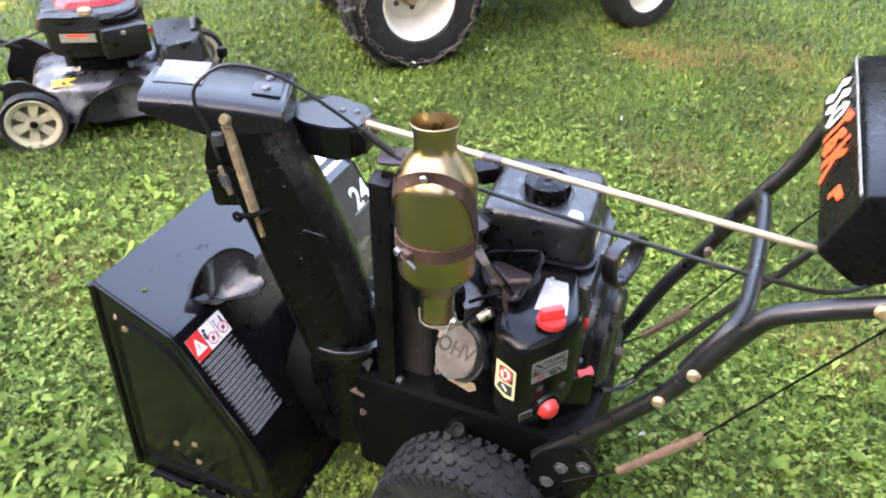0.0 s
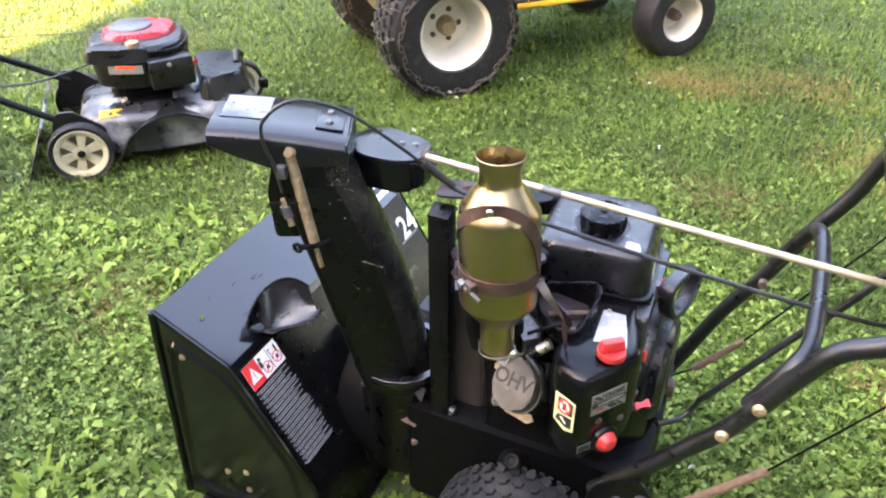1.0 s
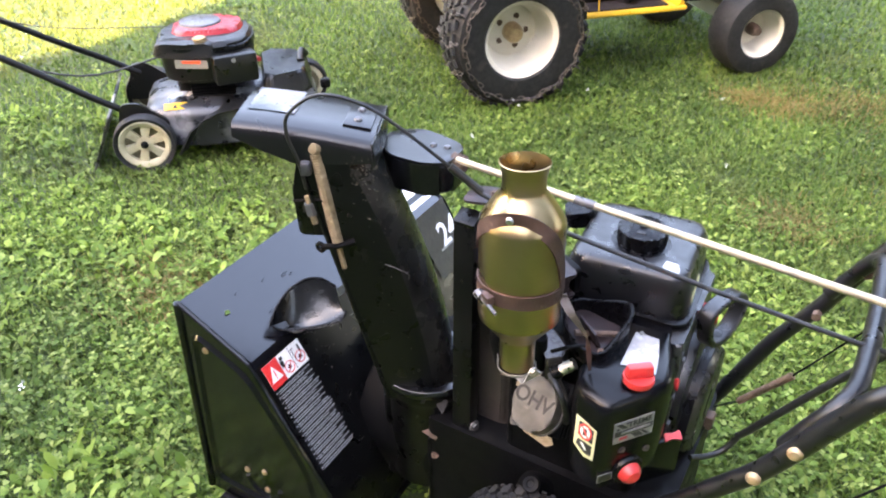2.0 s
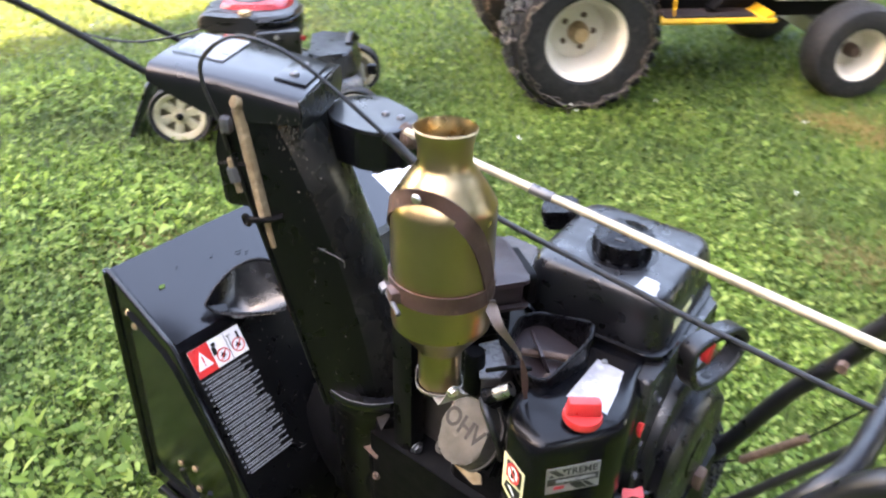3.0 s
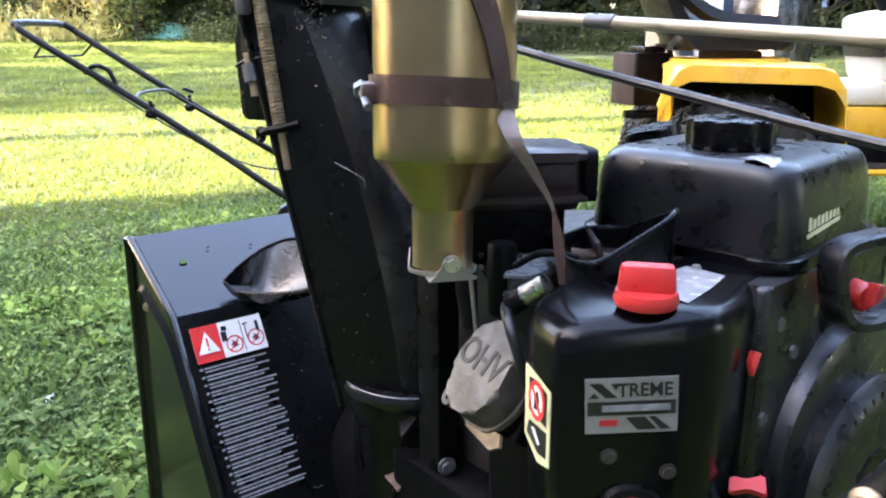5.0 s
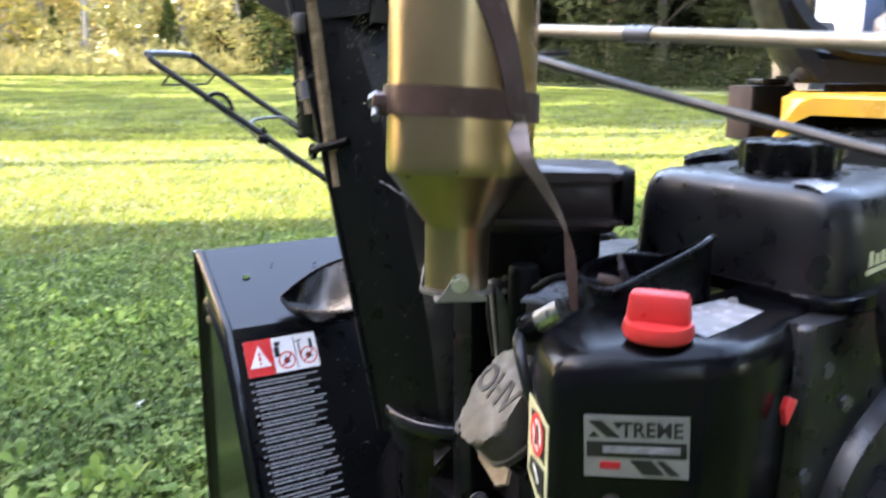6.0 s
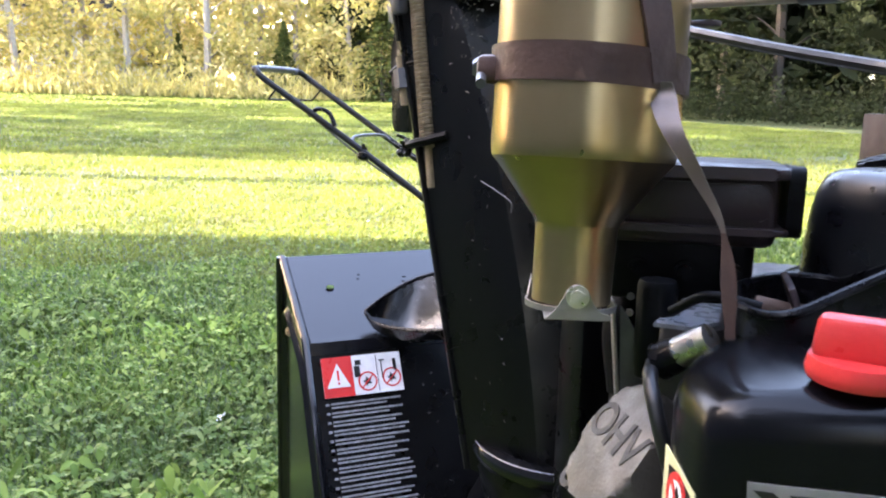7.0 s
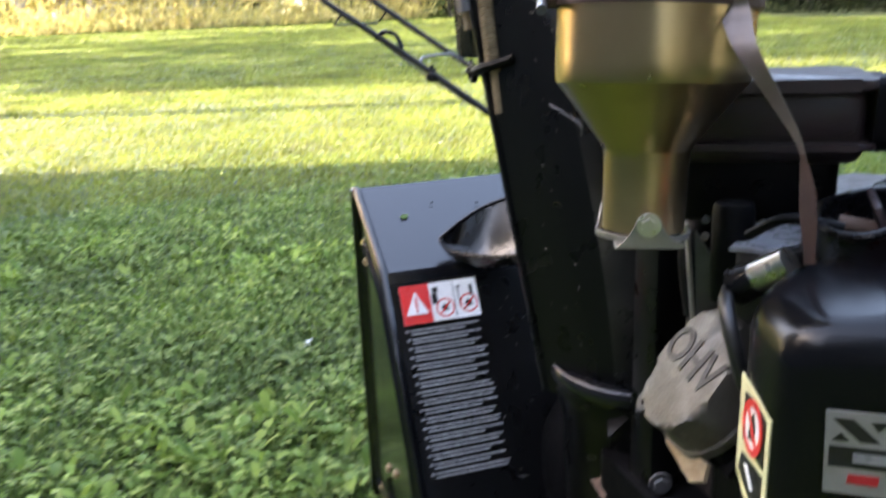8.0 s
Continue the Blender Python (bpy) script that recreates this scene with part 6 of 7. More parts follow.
def tractor_wheel(x, y, R, W, rimr, chains, hubcol):
    s = -1 if y < 0 else 1
    fm = frame_of((x, y, R), (1, 0, 0), (0, s, 0))
    h = W / 2
    w = part("wheel", lathe([(0, -0.02), (rimr * 0.3, -0.02), (rimr * 0.55, -0.03), (rimr * 0.72, -0.035), (rimr * 0.86, 0.0), (rimr * 0.93, h * 0.75), (rimr * 1.02, h * 0.86), (rimr * 1.04, h * 0.9), (rimr * 1.04, -h * 0.8), (0, -h * 0.8)], 48, fm), RIMW, tractor, "white-painted steel wheel, rust-stained")
    prof = [(rimr, -h * 0.8), (rimr * 1.1, -h * 0.95), (R * 0.78, -h), (R * 0.92, -h * 0.9), (R * 0.975, -h * 0.65), (R, 0), (R * 0.975, h * 0.65), (R * 0.92, h * 0.9), (R * 0.78, h), (rimr * 1.1, h * 0.95), (rimr, h * 0.8), (rimr, -h * 0.8)]
    ty = part("tyre", lathe(prof, 64, fm), RUBBER, w, "black tyre")
    part("hub", lathe([(0, 0.045), (rimr * 0.18, 0.043), (rimr * 0.26, 0.02), (rimr * 0.27, -0.02), (0, -0.02)], 24, fm), hubcol, w)
    for i in range(5):
        a = 2 * math.pi * i / 5
        part("wheel_bolt", bolt_bm(fm @ Vector((rimr * 0.42 * math.cos(a), rimr * 0.42 * math.sin(a), -0.024)), (0, s, 0), 0.009, 0.008), RUST if chains else RIMW, w)
    if chains:
        lug = bmesh.new()
        n = 34
        for i in range(n):
            for off, ph in ((-0.62, 0.0), (-0.2, 0.5), (0.22, 0.0), (0.64, 0.5)):
                a = 2 * math.pi * (i + ph) / n
                r = R * (0.995 if abs(off) < 0.4 else 0.972)
                box(0.036, 0.034, 0.012, fm @ frame_of((r * math.cos(a), r * math.sin(a), off * h), (-math.sin(a), math.cos(a), 0.35), (math.cos(a), math.sin(a), 0)), bm=lug)
        part("tread", lug, RUBBER, ty)
        ch = bmesh.new()
        m = 14
        for i in range(m):
            a0 = 2 * math.pi * i / m
            k = 9
            for j in range(k):
                t = -1 + 2 * (j + 0.5) / k
                a = a0 + 0.06 * math.sin(t * 4 + i)
                r = R * 1.02 - 0.05 * max(0, abs(t) - 0.7)
                link_path(ch, fm, a, r, t * h * 1.02, j, 0.019)
        for t in (-1, 1):
            k = 60
            for j in range(k):
                a = 2 * math.pi * j / k
                rr = R * (0.86 + 0.03 * math.cos(14 * a))
                c = fm @ Vector((rr * math.cos(a), rr * math.sin(a), t * h * 1.03))
                torus(ch, c, fm.to_3x3() @ Vector((-math.sin(a), math.cos(a), 0)), fm.to_3x3() @ (Vector((0, 0, 1)) if j % 2 else Vector((math.cos(a), math.sin(a), 0))), 0.016, 0.0027)
        part("tyre_chain", ch, CHAIN, w, "rusty steel tyre chain")
    return w


def torus(bm, c, along, norm, size, r):
    """One oval chain link."""
    x = along.normalized()
    z = (norm - x * norm.dot(x)).normalized()
    y = z.cross(x)
    pts = [c + x * (size * math.cos(2 * math.pi * i / 8)) + y * (size * 0.55 * math.sin(2 * math.pi * i / 8)) for i in range(9)]
    sweep(pts, [(r, 0), (0, r), (-r, 0), (0, -r)], bm, ups=[z] * 9)


def link_path(bm, fm, a, r, off, j, size):
    c = fm @ Vector((r * math.cos(a), r * math.sin(a), off))
    torus(bm, c, fm.to_3x3() @ Vector((0, 0, 1)), fm.to_3x3() @ (Vector((math.cos(a), math.sin(a), 0)) if j % 2 else Vector((-math.sin(a), math.cos(a), 0))), size, 0.0026)


def build_tractor():
    tractor_wheel(0, -0.40, 0.295, 0.25, 0.155, True, BOLT)
    tractor_wheel(0, 0.40, 0.295, 0.25, 0.155, True, BOLT)
    tractor_wheel(1.193, -0.40, 0.20, 0.17, 0.105, False, RUST)
    tractor_wheel(1.193, 0.40, 0.20, 0.17, 0.105, False, RUST)
    part("rear_axle", box(0.16, 0.62, 0.16, pose(0, 0, 0.22), 0.02), YELLOW, tractor)
    part("chassis", box(1.5, 0.30, 0.14, pose(0.62, 0, 0.27), 0.015), DARK, tractor)
    part("front_axle", box(0.07, 0.72, 0.07, pose(1.193, 0, 0.18), 0.01), CREAM, tractor)
    for s in (-1, 1):
        rows = []
        for x, z in ((-0.305, 0.555), (-0.285, 0.615), (-0.24, 0.680), (-0.20, 0.698), (0.22, 0.684), (0.275, 0.668), (0.315, 0.61), (0.33, 0.50), (0.335, 0.44)):
            rows.append([(max(x, -0.24), s * 0.20, z + 0.012), (x, s * 0.48, z + 0.01), (x, s * 0.508, z), (x, s * 0.515, z - 0.055)])
        part("fender", sheet(rows, 0.006), YELLOW, tractor, "yellow painted fender", angle=40)
        rows = [[(x, s * y, z) for y in (0.14, 0.30)] for x, z in ((0.355, 0.315), (0.37, 0.29), (0.84, 0.29), (0.875, 0.32))]
        part("footboard", sheet(rows, 0.02), YELLOW, tractor, "yellow footboard with worn brown mat")
        part("fender_panel", box(0.46, 0.012, 0.36, pose(0.10, s * 0.205, 0.29), 0.004), DARK, tractor, "dark inner fender panel")
        part("foot_mat", box(0.40, 0.12, 0.008, pose(0.60, s * 0.225, 0.309), 0.002), BOXBROWN, tractor, "worn brown foot mat")
        part("board_edge", tube([(0.375, s * 0.30, 0.298), (0.84, s * 0.30, 0.298), (0.86, s * 0.285, 0.302), (0.865, s * 0.15, 0.305)], 0.011, n=3, seg=8), YELLOW, tractor)
        part("pedal", box(0.12, 0.06, 0.015, pose(0.66, s * 0.22, 0.36, 0, -35, 10), 0.005), DARK, tractor)
    part("seat_deck", box(0.56, 0.46, 0.02, pose(0.06, 0, 0.67), 0.006), YELLOW, tractor)
    part("rear_plate", box(0.012, 0.19, 0.25, pose(-0.20, -0.11, 0.40), 0.004), YELLOW, tractor, "yellow rear body plate")
    part("seat_frame", tube([(-0.16, -0.2, 0.70), (-0.18, 0.2, 0.70), (0.20, 0.2, 0.70), (0.20, -0.2, 0.70), (-0.16, -0.2, 0.70)], 0.01, seg=8), YELLOW, tractor)
    part("seat_post", box(0.2, 0.2, 0.08, pose(0.05, 0, 0.655), 0.01), RUST, tractor)
    st = part("seat", prism(rounded([(-0.2, -0.23), (0.24, -0.23), (0.26, 0.23), (-0.2, 0.23)], 0.08), 0.74, 0.82, None, 0.03, 3), VINYL, tractor, "black vinyl tractor seat")
    rows = [[(-0.13 + dx, y, z) for y in (-0.23, -0.12, 0, 0.12, 0.23)] for dx, z in ((0.03, 0.78), (-0.05, 0.88), (-0.11, 1.02), (-0.15, 1.14))]
    part("backrest", sheet([[(x - 0.05 * (1 - (y / 0.23) ** 2), y, z) for x, y, z in r] for r in rows], 0.05), VINYL, tractor, "black vinyl backrest")
    for s in (-1, 1):
        part("seat_wing", sweep(smooth_path([(-0.24, s * 0.23, 1.02), (-0.17, s * 0.25, 0.92), (-0.05, s * 0.25, 0.85), (0.15, s * 0.25, 0.83)], 4), [(0.03, 0), (0, 0.03), (-0.03, 0), (0, -0.03)]), VINYL, st)
    # hood, dash and wheel
    part("hood", prism(rounded([(0.72, -0.24), (1.62, -0.22), (1.66, 0.0), (1.62, 0.22), (0.72, 0.24)], 0.05), 0.42, 0.88, None, 0.03, 3, inset=0.02), CREAM, tractor, "cream-white engine hood")
    part("hood_side", box(0.62, 0.5, 0.2, pose(1.2, 0, 0.36), 0.02), CREAM, tractor)
    part("dash", box(0.14, 0.46, 0.26, pose(0.66, 0, 0.625, 0, -12, 0), 0.03), CREAM, tractor, "cream dash tower")
    part("dash_inset", box(0.02, 0.36, 0.10, pose(0.565, 0, 0.71, 0, -12, 0), 0.008), INK_HOLLOW, tractor)
    part("tunnel", box(0.46, 0.26, 0.10, pose(0.69, 0, 0.525), 0.03), CREAM, tractor)
    part("tunnel_base", box(0.5, 0.28, 0.165, pose(0.67, 0, 0.36), 0.012), YELLOW, tractor)
    part("steering_column", cyl((0.64, 0, 0.86), (0.54, 0, 1.0), 0.02, 14), DARK, tractor)
    part("steering_wheel", lathe([(0.16, 0.012), (0.172, 0.0), (0.184, 0.012), (0.172, 0.024), (0.16, 0.012)], 32, frame_of((0.53, 0, 1.01), (0, 1, 0), (-0.75, 0, 0.66))), PLASTIC, tractor)
    part("side_lever", cyl((0.8, -0.27, 0.5), (0.74, -0.28, 0.88), 0.009, 8), RED, tractor, "lever with red grip")
    # box hung on the rear hitch
    bm_at = tractor.matrix_basis.inverted() @ pose(-1.355, 2.005, 0.525, 0, 0, 70)
    bx = part("battery_box", box(0.147, 0.175, 0.205, bm_at, 0.006), DARK, tractor, "black and brown battery box on the hitch")
    part("box_side", box(0.010, 0.17, 0.20, bm_at @ Matrix.Translation((-0.079, 0, 0.003)), 0.003), BOXBROWN, bx)
    part("box_terminal", cyl(bm_at @ Vector((0, 0.02, 0.2)), bm_at @ Vector((0, 0.02, 0.235)), 0.02, 10), DARK, bx)
    part("box_lid", box(0.10, 0.12, 0.025, bm_at @ Matrix.Translation((0.02, 0, 0.205)), 0.006), PLASTIC, bx)
    part("battery_wire", tube([bm_at @ Vector((0.03, -0.04, 0.23)), bm_at @ Vector((0.08, -0.06, 0.22)), bm_at @ Vector((0.12, -0.05, 0.10)), (-0.2, -0.02, 0.60)], 0.01), CABLE, bx)
    part("hitch", box(0.3, 0.07, 0.03, pose(-0.2, 0.0, 0.47), 0.006), DARK, tractor)


build_tractor()


# ---- things parked behind the tractor ----
def draped(name, label, category, x, y, turn, w, d, h, material):
    """A sheet thrown over a stack, with folds down its sides."""
    t = thing(name, label, category, m=pose(x, y, 0, 0, 0, turn))
    rows = []
    for i in range(25):
        a = 2 * math.pi * i / 24
        fold = 1 + 0.05 * math.sin(a * 9) + 0.03 * math.sin(a * 14 + 1)
        cx, cy = math.cos(a), math.sin(a)
        k = 1 / max(abs(cx), abs(cy)) ** 0.75
        rows.append([(w / 2 * cx * k * s * (fold if z < h * 0.9 else 1), d / 2 * cy * k * s * (fold if z < h * 0.9 else 1), z + 0.02 * math.sin(a * 3)) for s, z in ((1.12, 0.03), (1.06, h * 0.35), (1.0, h * 0.7), (0.93, h * 0.94), (0.7, h), (0.02, h * 1.02))])
    part("cover", sheet(rows, 0.006), material, t, angle=50)
    return t


def far_clutter():
    draped("covered_stack", "pale blue tarp draped over a tall stack behind the tractor", "tarp", -2.77, 4.6, 12, 0.36, 0.4, 1.4, BLUE)
    draped("sheeted_pile", "black plastic sheeting over a pile beside the blue tarp", "plastic sheeting", -2.29, 4.6, -8, 0.42, 0.4, 1.2, COVERB)
    b = thing("storage_bin", "tall pale grey plastic bin on the grass behind the tractor", "bin", m=pose(-2.69, 4.03, 0, 0, 0, 10) @ Matrix.Diagonal((0.62, 0.62, 1.3, 1)))
    part("body", prism(rounded([(-0.2, -0.18), (0.2, -0.18), (0.2, 0.18), (-0.2, 0.18)], 0.04), 0, 0.78, None, 0.01, inset=-0.03), BINP, b)
    part("lid", prism(rounded([(-0.25, -0.23), (0.25, -0.23), (0.25, 0.23), (-0.25, 0.23)], 0.05), 0.78, 0.84, None, 0.015, inset=0.03), BINP, b)


far_clutter()


def far_edge_things():
    """A teal cover on a heap and a pale bench, small at the far side of the field."""
    t = thing("covered_heap", "teal sheet over a low heap across the field", "tarp", m=pose(-40.5, 13.9, float(rise(-40.5, 13.9))))
    rows = []
    for i in range(13):
        a = 2 * math.pi * i / 12
        rows.append([(1.25 * math.cos(a) * k, 1.35 * math.sin(a) * k, z + 0.05 * math.sin(5 * a) * k) for k, z in ((1.0, 0.05), (0.85, 0.4), (0.5, 0.75), (0.03, 0.9))])
    part("cover", sheet(rows, 0.02), TEAL, t, angle=60)
    x, y = -26.0, 21.0
    b = thing("pale_bench", "pale wooden bench at the edge of the dark wood", "bench", m=pose(x, y, float(rise(x, y)), 0, 0, 50))
    for k in range(3):
        part("seat_board", box(1.1, 0.12, 0.035, pose(0, -0.15 + 0.15 * k, 0.42), 0.008), PANELG, b)
    for k in range(2):
        part("back_board", box(1.1, 0.03, 0.12, pose(0, 0.24, 0.55 + 0.17 * k), 0.008), PANELG, b)
    for sx in (-0.5, 0.5):
        part("leg", box(0.06, 0.42, 0.42, pose(sx, 0, 0), 0.008), PANELG, b)


# ---- trees and far edge of the lawn ----
def leaves_mesh(name, centres, radii, count, size, material, seed, flat=0.8):
    """Many small leaves, each a bent diamond, scattered in clumps."""
    rng = np.random.default_rng(seed)
    centres, radii = np.array(centres, float), np.array(radii, float)
    pick = rng.choice(len(centres), count, p=(radii**2) / (radii**2).sum())
    d = rng.normal(size=(count, 3))
    d /= np.linalg.norm(d, axis=1)[:, None]
    r = radii[pick] * rng.uniform(0.45, 1.08, count)
    c = centres[pick] + d * r[:, None] * np.array([1, 1, flat])
    return cards(name, c, rng, size, material)


def cards(name, c, rng, size, material, tilt=1.0, aspect=0.55, on_ground=False):
    n = len(c)
    if on_ground:
        c = c + np.stack([np.zeros(n), np.zeros(n), rise(c[:, 0], c[:, 1])], 1)
    a = rng.normal(size=(n, 3)) * np.array([1, 1, tilt])
    a /= np.linalg.norm(a, axis=1)[:, None]
    b = np.cross(a, rng.normal(size=(n, 3)))
    b /= np.linalg.norm(b, axis=1)[:, None]
    s = (size * rng.uniform(0.6, 1.4, n))[:, None]
    co = np.stack([c - a * s * 0.5, c + b * s * aspect * 0.5, c + a * s * 0.5, c - b * s * aspect * 0.5], 1).reshape(-1, 3)
    idx = (np.arange(n)[:, None] * 4 + np.array([0, 1, 2, 0, 2, 3])).reshape(-1)
    return tri_mesh(name, co, idx, material)


def tri_mesh(name, co, idx, material):
    me = bpy.data.meshes.new(name)
    me.vertices.add(len(co))
    me.vertices.foreach_set("co", np.asarray(co, np.float32).ravel())
    k = len(idx) // 3
    me.loops.add(len(idx))
    me.loops.foreach_set("vertex_index", np.asarray(idx, np.int32))
    me.polygons.add(k)
    me.polygons.foreach_set("loop_start", np.arange(k, dtype=np.int32) * 3)
    me.update(calc_edges=True)
    me.materials.append(material)
    return me


def broadleaf(x, y, h, spread, material, bark, seed, count=2600, leaf=0.22, low=0.25, label="", name="tree"):
    rnd = random.Random(seed)
    t = thing(name, label, "tree", m=pose(x, y, float(rise(x, y)), 0, 0, rnd.uniform(0, 360)), group="trees round the field")
    lean = Vector((rnd.uniform(-0.05, 0.05), rnd.uniform(-0.05, 0.05), 1))
    bm = bmesh.new()
    pts = smooth_path([lean * (h * k) + Vector((rnd.uniform(-0.1, 0.1) * k, rnd.uniform(-0.1, 0.1) * k, 0)) for k in (0, 0.25, 0.5, 0.75, 0.92)], 3)
    taper(bm, pts, h * 0.018, h * 0.004)
    cs, rs = [], []
    for i in range(13):
        k = low + (0.95 - low) * i / 12
        a = i * 2.4 + rnd.uniform(-0.4, 0.4)
        w = spread * (1 - abs(k - 0.55) * 0.9) * rnd.uniform(0.55, 1.05)
        p0 = lean * (h * k * 0.85)
        p1 = lean * (h * k) + Vector((math.cos(a) * w, math.sin(a) * w, h * 0.05))
        taper(bm, smooth_path([p0, (p0 + p1) / 2 + Vector((0, 0, h * 0.02)), p1], 3), h * 0.006, h * 0.0015)
        cs.append(p1)
        rs.append(spread * rnd.uniform(0.28, 0.5))
    part("trunk", bm, bark, t)
    part("crown", leaves_mesh("crown", cs, rs, count, leaf, material, seed), material, t)
    return t


def taper(bm, pts, r0, r1, seg=6):
    prev = None
    for i, p in enumerate(pts):
        r = r0 + (r1 - r0) * i / (len(pts) - 1)
        ring = [bm.verts.new(p + Vector((r * math.cos(2 * math.pi * j / seg), r * math.sin(2 * math.pi * j / seg), 0))) for j in range(seg)]
        if prev:
            for j in range(seg):
                bm.faces.new((prev[j], prev[(j + 1) % seg], ring[(j + 1) % seg], ring[j]))
        prev = ring


def spruce(x, y, h, w, material, seed, label, count=2600):
    rng = np.random.default_rng(seed)
    t = thing("spruce_tree", label, "tree", m=pose(x, y, float(rise(x, y))), group="spruces at the wood edge")
    bm = bmesh.new()
    taper(bm, [Vector((0, 0, 0)), Vector((0, 0, h * 0.5)), Vector((0, 0, h))], h * 0.02, 0.01)
    part("trunk", bm, BARK, t)
    k = rng.uniform(0.04, 1, count) ** 0.8
    tier = np.floor(k * 11) / 11
    rad = w * (1 - k) * (0.75 + 0.35 * np.cos((k - tier) * 11 * np.pi / 2)) * rng.uniform(0.45, 1.05, count)
    a = rng.uniform(0, 2 * np.pi, count)
    c = np.stack([rad * np.cos(a), rad * np.sin(a), h * k - rad * 0.25], 1)
    part("crown", cards("crown", c, rng, 0.2 * h / 4, material, 0.4, 0.4), material, t)


# unseen trees added to shade the near lawn, off to the sun's side
def shade_trees():
    seed = 50
    def swing(x, y):
        q = Matrix.Rotation(radians(-14), 2) @ Vector((x + 9, y - 2))
        return q.x - 9, q.y + 2
    for x, y, h, w in ((-3.3, -16.5, 16, 2.6), (-3.2, -23.0, 19, 2.6), (0.6, -19.0, 18, 3.2), (3.0, -15.0, 16, 3.2), (6.0, -19.0, 18, 3.2), (8.6, -15.0, 16, 3.0), (12.0, -18.0, 17, 3.2), (0.2, -25.0, 20, 3.0), (4.0, -24.0, 20, 3.4), (-14.0, -17.0, 17, 2.6), (-16.5, -20.0, 18, 2.6), (-19.5, -18.0, 17, 2.6), (-15.0, -25.0, 20, 2.6), (-22.0, -22.0, 18, 2.4), (-26.5, -31.0, 20, 2.4), (-31.0, -34.0, 21, 2.6), (-36.0, -31.0, 20, 2.6)):
        broadleaf(*swing(x, y), h, w, LEAF_SHADED, BARK, seed, count=5200, leaf=0.55, low=0.2, label="unseen leafy tree added to shade the lawn")
        seed += 1
    # high crowns, also out of view, added to shade the right of the field
    for x, y in ((-14.8, -13.5), (-12.2, -12.6)):
        broadleaf(x, y, 14.5, 2.4, LEAF_SHADED, BARK, seed, count=4200, leaf=0.55, low=0.58, label="unseen tall tree with a high crown, added for shade")
        seed += 1
    # tall unseen trees added so that their shade falls on the far wood
    for i in range(3, 9):
        broadleaf(*swing(-46 + 3.9 * i, -30 + 2.0 * math.sin(i * 1.9)), 27, 3.2, LEAF_SHADED, BARK, seed, count=4200, leaf=0.6, low=0.6, label="unseen tall tree with a high crown, added to shade the far wood")
        seed += 1
    # unseen wood added on the near side to keep low sky light off the machines
    for i in range(11):
        broadleaf(9.5 + 2.5 * math.sin(i * 2.1), -13 + 3.0 * i, 11 + 2 * math.sin(i), 3.2, LEAF_SHADED, BARK, seed, count=1800, leaf=0.6, low=0.06, label="unseen leafy tree added on the near side to dim the sky light")
        seed += 1


shade_trees()


def shade_house():
    """An unseen house added at the back of the viewer, to lay shade over the machines."""
    h = thing("unseen_shade_house", "unseen grey house with gable roof, added to shade the machines", "house", m=pose(1.95, -8.6, 0))
    wall = part("wall", box(15.0, 7.6, 3.1, None, 0.02), HOUSEG, h)
    for i in range(19):
        part("siding_board", box(15.02, 0.02, 0.012, pose(0, 3.805, 0.16 + 0.155 * i)), HOUSEG, wall)
    part("roof", prism([(-4.3, 0), (4.3, 0), (0, 3.4)], -7.8, 7.8, Matrix(((0, 0, 1, 0), (1, 0, 0, 0), (0, 1, 0, 3.05), (0, 0, 0, 1)))), ROOFT, h, "dark asphalt roof")


shade_house()


